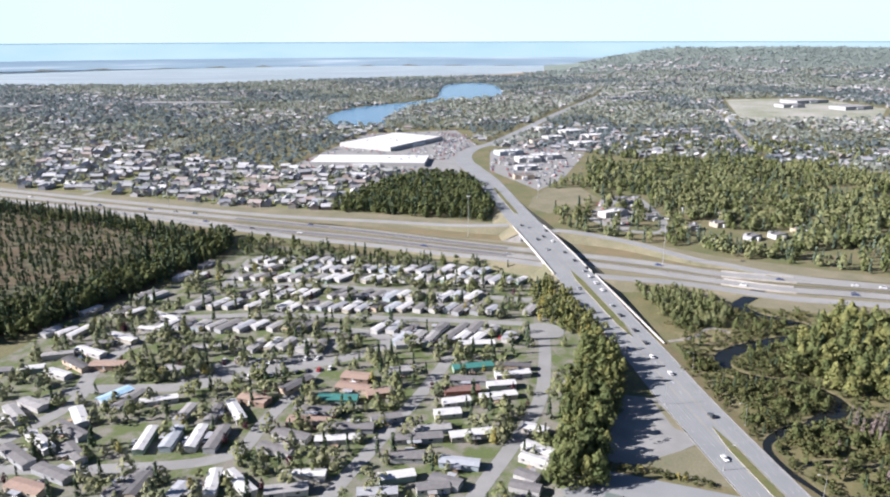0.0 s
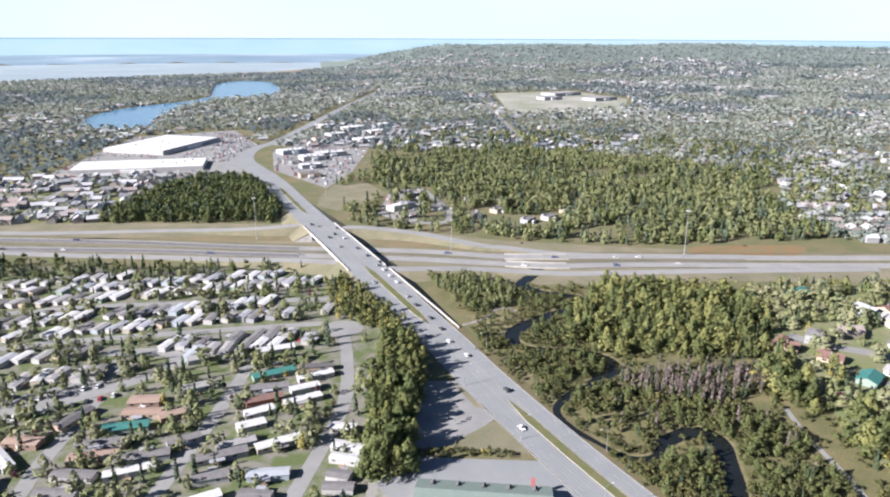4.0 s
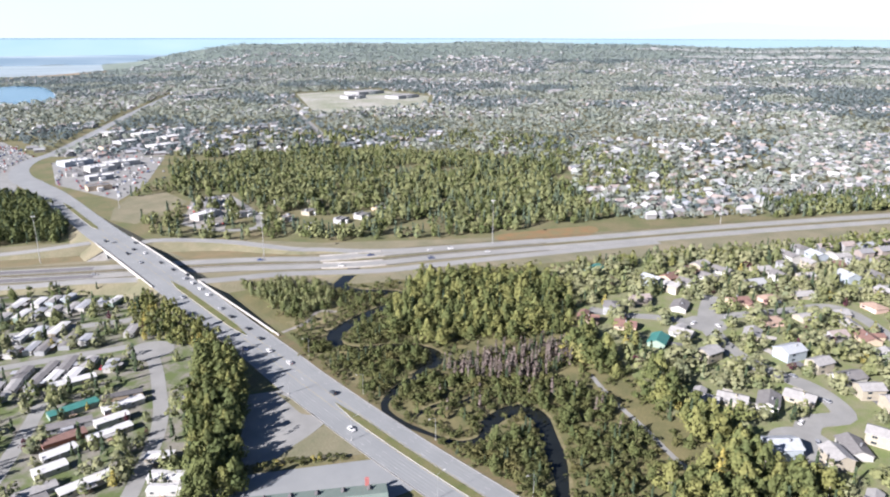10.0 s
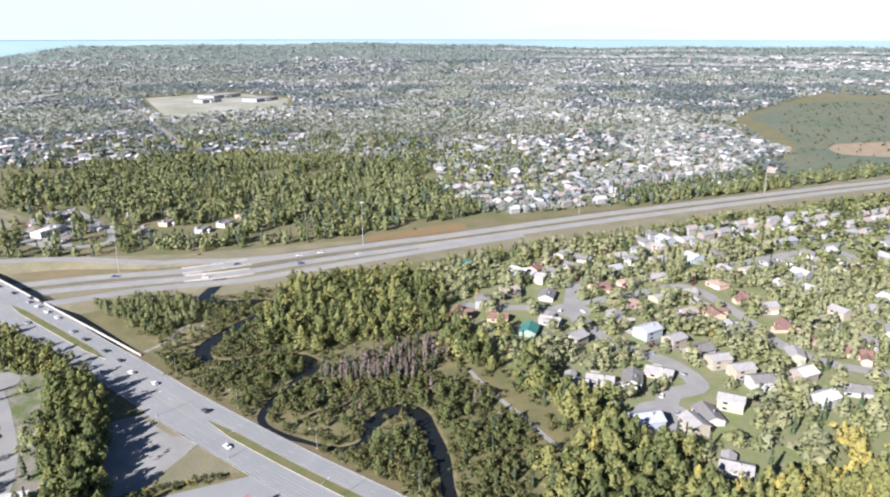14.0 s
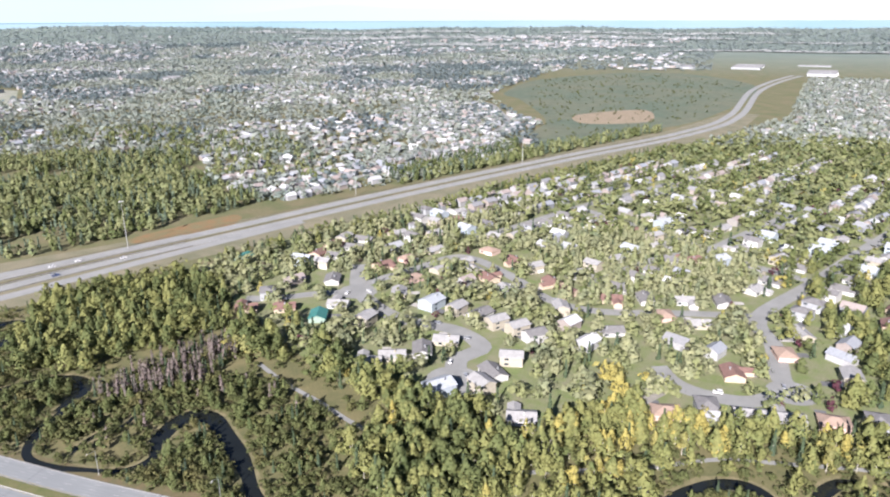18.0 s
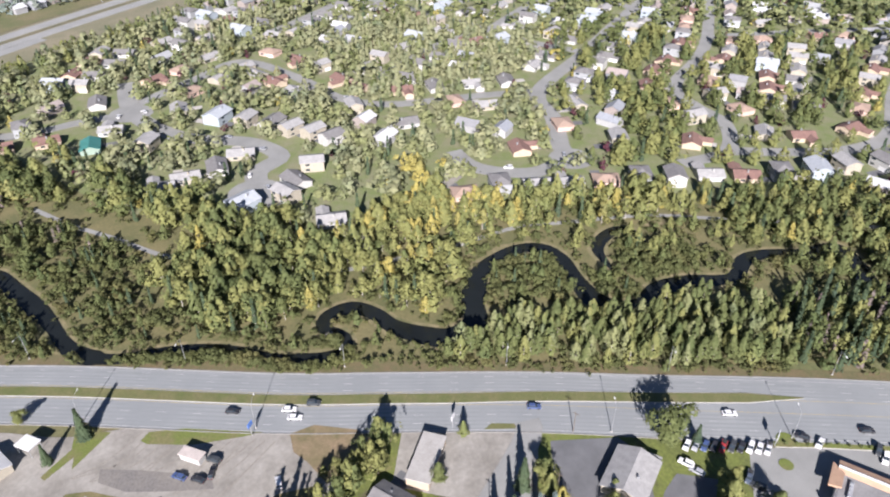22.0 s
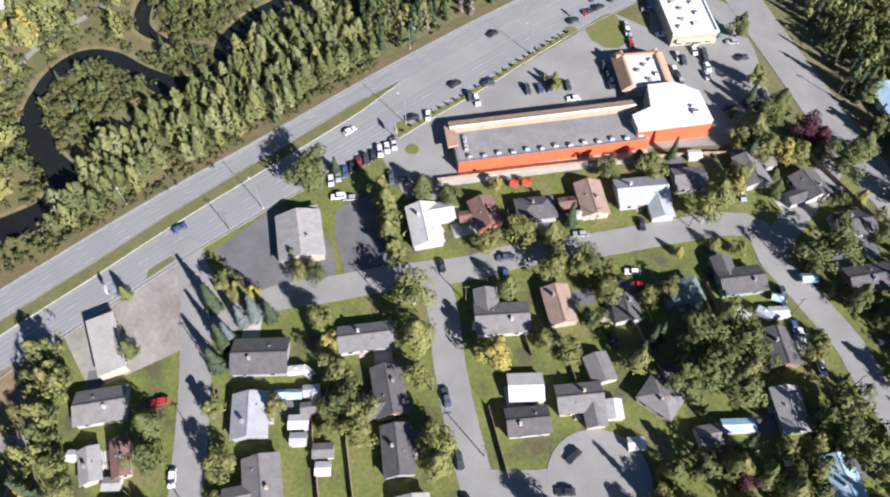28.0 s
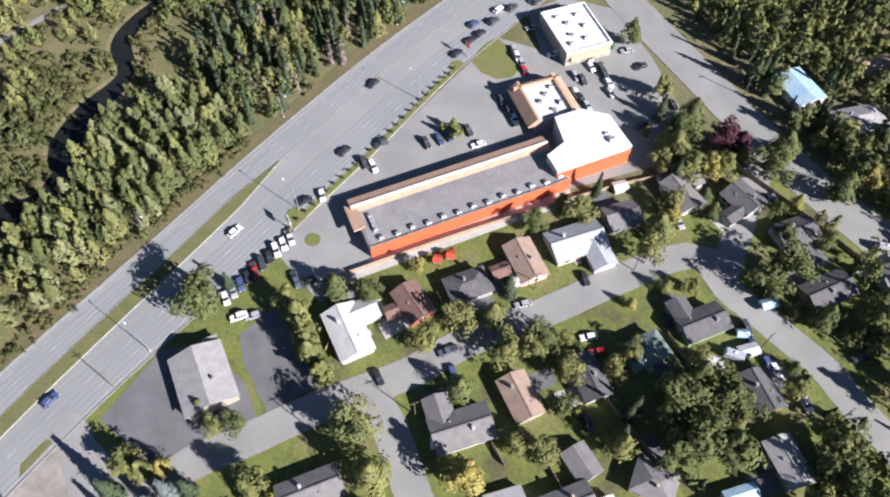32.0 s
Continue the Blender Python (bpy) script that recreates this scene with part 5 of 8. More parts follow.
# ---- board fences between the yards ----
def fence(pts, h=1.7, label="weathered board fence between yards"):
    ob = thing("fence", label, "fence", "fences")
    ln = spline(pts, 2.4) if len(pts) > 2 else spline([pts[0], tuple((np.array(pts[0]) + pts[1]) / 2), pts[1]], 2.4)
    bd = part("board_panel", ribbon(ln, 0.05, -0.05, 0.0, h), M_WOOD, ob)
    post = None
    for p in ln[::2]:
        if post is None:
            post = part("post", box(-0.07, -0.07, 0, 0.07, 0.07, h + 0.12), M_WOOD, ob)
            post.location = (p[0], p[1], 0)
        else:
            part_copy(post, ob, pose(p[0], p[1], 0))

for pts in ([(140, -72), (128, -100), (116, -126), (104, -150), (94, -166)], [(127, -52), (135, -70)], [(92, -4), (60, 8)], [(95, -14), (58, 0)], [(97, 44), (86, 40)], [(98, -70), (74, -62)], [(75, -72), (50, -64)], [(118, -84), (106, -80)], [(112, -100), (102, -97)], [(50, -38), (68, -44)],
            [(66, -118), (50, -112)], [(84, -180), (60, -178), (20, -172)], [(116, 55), (96, 62)], [(66, -92), (48, -88)]):
    fence(pts)

# ---- strip mall ----
M_RED = surface("orange_red_wall", (0.62, 0.125, 0.04), (0.54, 0.11, 0.045), 0.3, 4, 0.7, 0.05)
M_MALLTAN = surface("tan_metal_canopy", (0.50, 0.33, 0.22), (0.43, 0.28, 0.19), 0.4, 5, 0.7, 0.1)
M_ROOFGREY = surface("flat_roof_membrane", (0.26, 0.255, 0.25), (0.19, 0.185, 0.185), 0.12, 2.5, 0.9, 0.1)
M_ROOFWHITE = surface("white_roof_membrane", (0.640, 0.640, 0.632), (0.72, 0.72, 0.71), 0.1, 2.0, 0.6, 0.02)
M_WALLGREY = paint("block_wall", (0.48, 0.47, 0.45))
mall = thing("strip_mall", "long strip mall with tan canopy and orange-red rear wall", "building", m=pose(135, -112, 0, 0, 0, 67))
take_rect(135, -112, 67, 66, 18)
L2, W2, HM = 31.5, 8.2, 4.3
part("wall", box(-L2, -W2, 0, L2, W2, HM - 0.4), M_WALLGREY, mall)
part("roof", box(-L2 + 0.4, -W2 + 3.2, HM - 0.38, L2 - 0.4, W2 - 0.4, HM - 0.15), M_ROOFGREY, mall, "flat grey membrane roof")
part("rear_wall", box(-L2, W2 + 0.003, 0, L2, W2 + 0.3, HM + 0.5, 0.05), M_RED, mall, "orange-red painted rear wall")
part("parapet", box(-L2, W2 - 0.4, HM - 0.4, L2, W2, HM + 0.35), M_WALLGREY, mall)
cnp = [(-W2 - 2.4, 3.2), (-W2 - 2.4, 3.9), (-W2 + 0.9, HM + 0.6), (-W2 + 1.5, HM + 0.6), (-W2 + 3.2, HM - 0.2), (-W2 + 3.2, HM - 0.4), (-W2 + 0.1, HM - 0.4), (-W2 + 0.1, 3.2)]
k = len(cnp)
part("canopy", ([(sx, y, z) for sx in (-L2, L2 + 0.6) for y, z in cnp], [tuple(range(k)), tuple(range(2 * k - 1, k - 1, -1))] + [(i, i + k, (i + 1) % k + k, (i + 1) % k) for i in range(k)]), M_MALLTAN, mall, "sloped tan metal canopy")
part("canopy_ridge", box(-L2, -W2 + 0.9, HM + 0.603, L2 + 0.6, -W2 + 1.5, HM + 0.9), M_TRIM, mall, "pale ridge line of the canopy")
part("end_canopy", ([(L2 - 1.2, -W2 + 3.2, HM - 0.4), (L2 + 2.2, -W2 - 0.5, 3.6), (L2 + 2.2, W2 * 0.1, 3.6), (L2 - 1.2, W2 * 0.1, HM - 0.4), (L2 - 1.2, -W2 + 3.2, HM + 0.65), (L2 + 2.2, -W2 - 0.5, 4.1), (L2 + 2.2, W2 * 0.1, 4.1), (L2 - 1.2, W2 * 0.1, HM + 0.65)],
                    [(3, 2, 1, 0), (4, 5, 6, 7), (0, 1, 5, 4), (1, 2, 6, 5), (2, 3, 7, 6), (3, 0, 4, 7)]), M_MALLTAN, mall, "sloped tan canopy round the end")
solid("alley", *moved(box(-L2, W2 + 0.35, 0.0, L2 + 6, W2 + 5.2, 0.07), pose(135, -112, 0, 0, 0, 67)), M_CONCRETE, "pale concrete service alley behind the mall", "alley", kind="structure")
take_rect(130.2, -108.6, 67, 70, 6, 0)
u0 = None
for i in range(13):
    x = -L2 + 2.5 + i * 4.7
    u = part("roof_unit", join(box(-0.8, -0.6, 0, 0.8, 0.6, 0.85, 0.08), box(-0.35, -0.35, 0.85, 0.35, 0.35, 1.0)), M_METAL, mall, "boxy metal ventilation unit") if u0 is None else part_copy(u0, mall, pose(0, 0, 0))
    u0 = u0 or u
    u.matrix_basis = pose(x, W2 - 2.2 + 0.5 * (i % 2), HM - 0.15)
for i in range(4):
    part_copy(u0, mall, pose(L2 - 3.5, -W2 + 6 + 1.6 * i, HM - 0.15, 0, 0, 90))
part("shop_window", box(-L2 + 1, -W2 - 0.06, 0.5, L2 - 1, -W2 - 0.003, 2.9), M_GLASS, mall, "row of dark shop windows")
for i in range(9):
    part("mullion", box(-L2 + 1 + i * 7.9, -W2 - 0.12, 0.0, -L2 + 1.35 + i * 7.9, -W2 - 0.003, 3.1), M_WALLGREY, mall)
hall = thing("shop_hall", "white-roofed hall joining the wings of the mall", "building", m=pose(122, -152, 0, 0, 0, 67))
take_rect(122, -152, 67, 24, 20)
hv = [(-11, -4), (-11, 9.6), (14, 9.6), (14, 3.0), (7, 0.5), (5, -9.5), (-4, -9.5)]
part("wall", polygon(hv, 7.2, 7.2), M_WALLGREY, hall)
part("roof", polygon([(x * 1.015, y * 1.015) for x, y in hv], 7.5, 0.28), M_ROOFWHITE, hall, "bright white membrane roof")
part("rear_wall", box(-11, 9.603, 0, 14, 9.9, 5.9), M_RED, hall, "orange-red painted rear wall")
part("roof_unit", box(-7.5, 4.5, 7.5, -5.4, 6.2, 8.5, 0.1), M_METAL, hall, "metal ventilation unit")
part("roof_unit", box(-6.8, 2.2, 7.5, -5.6, 3.2, 8.2, 0.1), M_METAL, hall, "metal ventilation unit")
wing = thing("mall_wing", "square mall wing with tan canopy round a white roof", "building", m=pose(141, -157, 0, 0, 0, 64))
take_rect(141, -157, 64, 18, 18)
part("wall", box(-7, -8, 0, 7, 8, 5.0), M_WALLGREY, wing)
part("roof", box(-6, -6.5, 5.0, 6, 6.5, 5.2), M_ROOFWHITE, wing, "white flat roof behind the canopy")
for nm, a, b in (("x", 7, 8), ("x", -7, 8), ("y", -8, 7)):
    s = 1 if a > 0 else -1
    prof = [(a + s * 2.4, 3.3), (a + s * 2.4, 3.9), (a - s * 0.6, 6.2), (a - s * 1.4, 6.2), (a - s * 1.4, 4.9), (a, 3.3)]
    n = len(prof)
    ends = (-b - 1.2, b + (1.2 if nm == "y" else 0.2))
    vv = [((p, e, z) if nm == "x" else (e, p, z)) for e in ends for p, z in prof]
    part("canopy", (vv, [tuple(range(n)), tuple(range(2 * n - 1, n - 1, -1))] + [(i, i + n, (i + 1) % n + n, (i + 1) % n) for i in range(n)]), M_MALLTAN, wing, "sloped tan metal canopy")
for i in range(5):
    part_copy(u0, wing, pose(-3.5 + 1.8 * (i % 3) * 1.6, -4 + 2.4 * i, 5.2, 0, 0, 30 * i))

rest = thing("restaurant", "boxy restaurant with white flat roof and dark green side", "building", m=pose(155, -190, 0, 0, 0, 154))
take_rect(155, -190, 154, 24, 19)
part("wall", box(-11, -8.5, 0, 11, 8.5, 5), WALLS["cream"], rest)
part("roof", box(-10.4, -7.9, 5.0, 10.4, 7.9, 5.15), M_ROOFWHITE, rest, "white flat roof")
part("parapet", join(box(-11, -8.5, 5.0, 11, -7.9, 5.7), box(-11, 7.9, 5.0, 11, 8.5, 5.7), box(-11, -7.897, 5.0, -10.4, 7.897, 5.7), box(10.4, -7.897, 5.0, 11, 7.897, 5.7)), M_TRIM, rest)
part("green_fascia", box(-11.5, 8.503, 2.6, 11.5, 9.6, 4.6, 0.2), paint("dark_green_panels", (0.04, 0.14, 0.09)), rest, "dark green fascia panels")
part("awning", box(11.003, -7, 2.4, 12.2, 7, 3.4, 0.2), paint("yellow_awning", (0.58, 0.52, 0.30)), rest, "pale yellow awning")
for x, y in ((-6, 3), (-3, -2), (0, 3), (3, -3), (6, 1), (7, -5), (-7, -4)):
    part_copy(u0, rest, pose(x, y, 5.15, 0, 0, 15 * x))
for y in (-5.5, -1.8, 1.8, 5.5):
    add_window(rest, 11, y, 1.5, 2.4, 1.4, 0)

office = thing("office", "gabled office with pale brown roof beside a parking lot", "office building", m=pose(142, -25, 0, 0, 0, 160))
take_rect(142, -25, 70, 20, 16)
part("wall", gable_walls(16, 12.6, 3.4, 2.2), WALLS["cream"], office)
part("roof", gable(16, 12.6, 3.4, 2.2, 0.6, 0.25), ROOFS["pale"], office, "pale grey-brown gable roof")
part("porch", box(-10.6, 2.6, 0, -8.05, 6.0, 2.6, 0.1), WALLS["white"], office, "small white porch")
part("porch_roof", box(-10.9, 2.3, 2.6, -8.05, 6.3, 2.85, 0.1), ROOFS["pale"], office)
part("vent", box(2, 2.2, 5.2, 2.6, 2.8, 6.2), M_METAL, office)
for x in (-6, -2.5, 1, 4.5):
    add_window(office, x, 6.3, 1.6, 1.6, 1.2, 1)
    add_window(office, x, -6.3, 1.6, 1.6, 1.2, 1)
longb = thing("long_building", "narrow tan flat-roofed building beside the road", "building", m=pose(137.5, 35.5, 0, 0, 0, 174))
take_rect(137.5, 35.5, 174, 20, 8)
part("wall", box(-9, -3.5, 0, 9, 3.5, 3.4), WALLS["tan"], longb)
part("roof", box(-9.3, -3.8, 3.4, 9.3, 3.8, 3.65, 0.08), surface("tan_roof", (0.40, 0.385, 0.36), (0.34, 0.325, 0.30), 0.3, 4, 0.9, 0.1), longb, "flat tan roof")
for x in (-6.5, -2.2, 2.2, 6.5):
    add_window(longb, x, -3.5, 1.6, 1.5, 1.1, 1)
    add_window(longb, x, 3.5, 1.6, 1.5, 1.1, 1)
garage = thing("workshop", "light blue metal-roofed workshop beyond the side road", "workshop", m=pose(86, -221, 0, 0, 0, 156))
take_rect(86, -221, 156, 15, 13)
part("wall", gable_walls(14, 10, 3.4, 1.2), WALLS["white"], garage)
part("roof", gable(14, 10, 3.4, 1.2, 0.5, 0.2), ROOFS["blue"], garage, "light blue metal roof")
for x in (-4, 1.5):
    part("roller_door", box(x - 1.6, -5.07, 0.05, x + 1.6, -5, 2.8), M_TRIM, garage)
low = thing("warehouse", "low building with a long dark green roof", "building", m=pose(83.3, 220, 0, 0, 0, -23))
take_rect(83.3, 220, -23, 54, 20)
part("wall", box(-26, -9, 0, 26, 9, 4.2), WALLS["tan"], low)
part("roof", gable(52, 18, 4.2, 2.4, 0.6, 0.25), ROOFS["green"], low, "long dark green metal roof")
for x in (-20, -10, 0, 10, 20):
    part("dormer", moved(gable(2.4, 2.0, 0.6, 0.7, 0.2, 0.1), pose(x, 5.4, 5.0, 0, 0, 90)), ROOFS["dark"], low, "small dark roof dormer")
    add_window(low, x, 9, 2, 3, 1.6, 1)
part("sign_tower", box(18.4, 8.7, 4.0, 20.0, 9.9, 7.8, 0.1), paint("faded_red", (0.42, 0.15, 0.14)), low, "faded red sign tower")

kiosk = thing("coffee_kiosk", "small white drive-through kiosk on the gravel lot", "kiosk", m=pose(127, 106, 0, 0, 0, 80))
part("wall", box(-3.5, -1.5, 0.3, 3.5, 1.5, 2.8), WALLS["white"], kiosk)
part("roof", box(-3.9, -1.9, 2.8, 3.9, 1.9, 3.05, 0.08), paint("pale_rose_roof", (0.52, 0.46, 0.42)), kiosk, "pale rose flat roof")
part("hatch", box(-1, -1.56, 1.2, 1, -1.503, 2.2), M_GLASS, kiosk)
part("skid", box(-3.3, -1.3, 0, 3.3, 1.3, 0.3), M_WOOD, kiosk)

stand = thing("drive_in_stand", "small white-roofed stand beside the drive", "stand", m=pose(113, 163, 0, 0, 0, 62))
part("wall", box(-5, -3.4, 0, 5, 3.4, 3.2), WALLS["cream"], stand)
part("roof", gable(10, 6.8, 3.2, 0.9, 0.4, 0.16), ROOFS["white"], stand, "low white gable roof")
add_window(stand, 0, -3.4, 1.6, 2.4, 1.2, 1)
take_rect(113, 163, 62, 12, 9)
canopy = thing("canopy", "white flat canopy on four posts", "canopy", m=pose(121.5, 157, 0, 0, 0, 78))
part("roof", box(-3, -2.4, 3.6, 3, 2.4, 4.0, 0.06), M_ROOFWHITE, canopy)
for px in (-2.6, 2.6):
    for py in (-2.0, 2.0):
        part("post", tube((px, py, 0), (px, py, 3.6), 0.1, 0.1, 8), M_METAL, canopy)
patch("lawn", [(132.5, 149), (133, 140), (127, 140.5), (112, 146), (113, 148), (124, 145)], 0.084, M_LAWN, "small mown grass islet beside the drive", False)

# ---- cars ----
M_TYRE = surface("tyre_rubber", (0.03, 0.03, 0.03), (0.045, 0.045, 0.045), 2, 8, 0.9, 0.1)
M_RIM = surface("wheel_rim", (0.45, 0.45, 0.46), None, 2, 8, 0.4, 0.0, 0.8)
M_LAMP = paint("lamp_glass", (0.75, 0.74, 0.7))
M_TAIL = paint("tail_lamp", (0.4, 0.03, 0.03))


def car(colour, label, kind="car", fine=True):
    """Body with sloped bonnet, glasshouse, roof, lamps and wheels, along +x."""
    m, nt, lk, bs = nodes_of("car_paint")
    bs.inputs["Base Color"].default_value, bs.inputs["Roughness"].default_value = (*colour, 1), 0.35
    bs.inputs["Coat Weight"].default_value = 0.6
    ob = thing(kind, label, kind, "vehicles", pose(0, 0, -50))
    tall = {"car": 0.0, "van": 0.45, "pickup": 0.25}[kind]
    ln = 2.35 if kind != "pickup" else 2.75
    lower = [(-ln, 0.35), (-ln, 0.8 + tall / 2), (-ln + 0.15, 0.95 + tall / 2), (ln - 1.0, 0.95 + tall / 2), (ln - 0.1, 0.78 + tall / 2), (ln, 0.6), (ln, 0.35)]
    n = len(lower)
    part("body", ([(x, s * (0.9 if z < 0.9 else 0.84), z) for s in (-1, 1) for x, z in lower], [tuple(range(n)), tuple(range(2 * n - 1, n - 1, -1))] + [(i, i + n, (i + 1) % n + n, (i + 1) % n) for i in range(n)]), m, ob)
    a, b = ((-ln + 0.3, ln - 1.25) if kind != "pickup" else (-0.5, 1.6))
    c, d = (a + (0.5 if kind == "car" else 0.15), b - 0.75)
    z0, z1 = 0.951 + tall / 2, 1.42 + tall
    part("glasshouse", ([(a, -0.8, z0), (b, -0.8, z0), (b, 0.8, z0), (a, 0.8, z0), (c, -0.68, z1), (d, -0.68, z1), (d, 0.68, z1), (c, 0.68, z1)], [(0, 1, 5, 4), (1, 2, 6, 5), (2, 3, 7, 6), (3, 0, 4, 7)]), M_GLASS, ob, "dark car windows")
    part("roof", box(c - 0.05, -0.7, z1, d + 0.05, 0.7, z1 + 0.06, 0.03), m, ob)
    if kind == "pickup":
        part("cargo_bed", box(-ln + 0.15, -0.72, z0 + 0.002, -0.6, 0.72, z0 + 0.03), M_TYRE, ob)
    for y in (-0.62, 0.62) if fine else ():
        part("headlight", box(ln - 0.02, y - 0.18, 0.6, ln + 0.03, y + 0.18, 0.74), M_LAMP, ob)
        part("tail_light", box(-ln - 0.03, y - 0.15, 0.65, -ln + 0.02, y + 0.15, 0.8), M_TAIL, ob)
    w0 = None
    if not fine:
        part("underbody", box(-ln * 0.8, -0.8, 0.0, ln * 0.8, 0.8, 0.36), M_TYRE, ob, "dark tyres and underbody")
    for x in (-ln * 0.6, ln * 0.62) if fine else ():
        for y in (-0.85, 0.85):
            if w0 is None:
                w0 = part("wheel", tube((0, -0.12, 0), (0, 0.12, 0), 0.34, 0.34, 12), M_TYRE, ob)
                w0.location = (x, y, 0.34)
            else:
                part_copy(w0, ob, pose(x, y, 0.34))
    return ob


CARS = [car((0.72, 0.72, 0.72), "white sedan with dark windows"), car((0.03, 0.03, 0.035), "black sedan with dark windows"), car((0.35, 0.36, 0.38), "silver-grey sedan with dark windows"), car((0.06, 0.09, 0.20), "dark blue sedan with dark windows"), car((0.45, 0.03, 0.03), "red sedan with dark windows"),
        car((0.75, 0.75, 0.74), "white van with dark windows", "van"), car((0.05, 0.055, 0.06), "dark tall sport utility car", "van"), car((0.6, 0.6, 0.6), "pale grey pickup truck with dark windows", "pickup"), car((0.35, 0.04, 0.04), "red pickup truck with dark windows", "pickup"), car((0.08, 0.10, 0.14), "dark pickup truck with dark windows", "pickup")]
FAR_CARS = [car((0.72, 0.72, 0.72), "white sedan with dark windows", "car", False), car((0.04, 0.04, 0.045), "black sedan with dark windows", "car", False), car((0.3, 0.31, 0.33), "grey sedan with dark windows", "car", False), car((0.4, 0.03, 0.03), "red sedan with dark windows", "car", False), car((0.75, 0.75, 0.74), "white van with dark windows", "van", False), car((0.06, 0.09, 0.2), "dark blue pickup with dark windows", "pickup", False)]
car_rng = random.Random(3)


def park(x, y, a, k=None, z=0.05):
    copy_thing(CARS[car_rng.choice((0, 0, 1, 1, 2, 2, 3, 5, 6, 6, 7, 9, 0, 2, 1, 6, 4)) if k is None else k], pose(x, y, z, 0, 0, a))


def park_far(x, y, a, z=0.05, k=None):
    copy_thing(FAR_CARS[car_rng.choice((0, 0, 1, 1, 2, 2, 3, 4, 5)) if k is None else k], pose(x, y, z, 0, 0, a))


def road_heading(x, y):
    i = int(np.argmin(np.hypot(road[:, 0] - x, road[:, 1] - y)))
    d = road[min(i + 1, len(road) - 1)] - road[max(i - 1, 0)]
    return math.degrees(math.atan2(d[1], d[0])), road[i, 2] + 0.07

for x, y in ((174, -58), (174, -100), (189, -126), (185, -171), (180, -169), (184, -183), (181, -187), (180, -164), (179, -156), (147, 102), (151, 84), (148, 81), (155, 77), (166, 5),
             (85, 600), (91, 584), (96, 552), (103, 505), (105, 493), (107, 480), (109, 467), (110, 442), (112, 427), (116, 406), (118, 389), (117, 370), (121, 349), (127, 304), (106, 512), (79, 590), (83, 560), (120, 268), (90, 620), (70, 640), (177, -196), (184, -196), (181, -177), (100, 530), (93, 470), (106, 380)):
    a, z = road_heading(x, y)
    k = int(abs(x * 7 + y * 3)) % 5
    (park if y < 350 else park_far)(x, y, a + (180 if x < np.interp(y, road[:, 1], road[:, 0]) else 0), k=((1, 6, 3, 1, 0) if y < 350 else (1, 2, 5, 1, 0))[k], z=z)
for i in range(10):
    park(158.2 + 0.32 * i, -43 - 2.75 * i, 158, (0, 2, 3, 1, 8, 6, 1, 5, 0, 7)[i])
for x, y, a in ((151, -42, 66), (148.5, -45, 64), (149, -60, 160), (146, -62, 70), (168, -79, 70), (166, -84, 150), (168, -110, 78), (166, -101, 160), (163, -102, 160), (155, -127, 160), (153, -150, 150), (148, -148, 150), (145, -147, 150), (166, -171, 150), (163, -169, 150), (160, -168, 150), (157, -166, 150), (155, -179, 60), (138, -170, 155), (135, -169, 155), (132, -168, 155), (129, -166, 155),
                (126, -164, 155), (142, -183, 155), (139, -185, 155), (136, -183, 155), (133, -181, 155), (130, -178, 155), (145, -186, 155), (130, -195, 70), (138, -198, 60), (114, -173, 60), (112, -188, 150), (146, -131, 67), (140, -128, 67), (158, -120, 160), (156, -124, 160), (152, -133, 160), (143, -176, 155), (140, -176, 155), (169, -184, 60)):
    park(x, y, a)
for x, y, a, k in ((120, 107, 80, 3), (120, 101, 80, 1), (123, 98, 10, 1), (123, 77, 30, 0), (127.5, 99.5, 80, 6)):
    park(x, y, a, k)
for x, y, a in ((115, 29, 70), (94, 33, 156), (104, -74, 66), (80, 28, 60), (77, 22, 150), (72, 30, 66), (126, -3, 160), (96, -64, 155), (99, -98, 60), (110, -113, 160), (68, -121, 155), (48, -131, 155), (52, -134, 150), (26, -147, 60), (46, -55, 100), (40, -48, 60), (66, -84, 155), (60, -30, 160), (50, -26, 160), (76, -36, 160),
                (54, -148, 150), (70, -176, 60), (84, -150, 150), (30, -126, 150), (34, -130, 155), (66, 26, 66), (110, -86, 156), (92, -116, 150), (80, -20, 70), (18, -100, 150), (60, -170, 60), (90, -226, 60), (78, -214, 150)):
    park(x, y, a)

# trailers, tarps and yard things
def camper(x, y, a, label, l=6.0, col="white"):
    ob = thing("camper_trailer", label, "camper", "campers", pose(x, y, 0.05, 0, 0, a))
    part("body", box(-l / 2, -1.15, 0.5, l / 2, 1.15, 2.7, 0.3), WALLS[col], ob)
    part("roof_vent", box(-0.4, -0.3, 2.7, 0.4, 0.3, 2.95, 0.08), M_TRIM, ob)
    part("stripe", box(-l / 2 + 0.3, -1.17, 1.2, l / 2 - 0.3, -1.152, 1.45), ROOFS["blue"], ob)
    part("window", box(-0.8, -1.18, 1.6, 0.6, -1.155, 2.2), M_GLASS, ob)
    part("hitch", tube((l / 2 - 0.1, 0, 0.55), (l / 2 + 1.2, 0, 0.5), 0.07, 0.06, 6), M_METAL, ob)
    for sx in (-1.2, 1.2):
        part("wheel", tube((-0.3, sx * 0.88, 0.33), (-0.3, sx * 0.99, 0.33), 0.33, 0.33, 12), M_NEWASPHALT, ob)


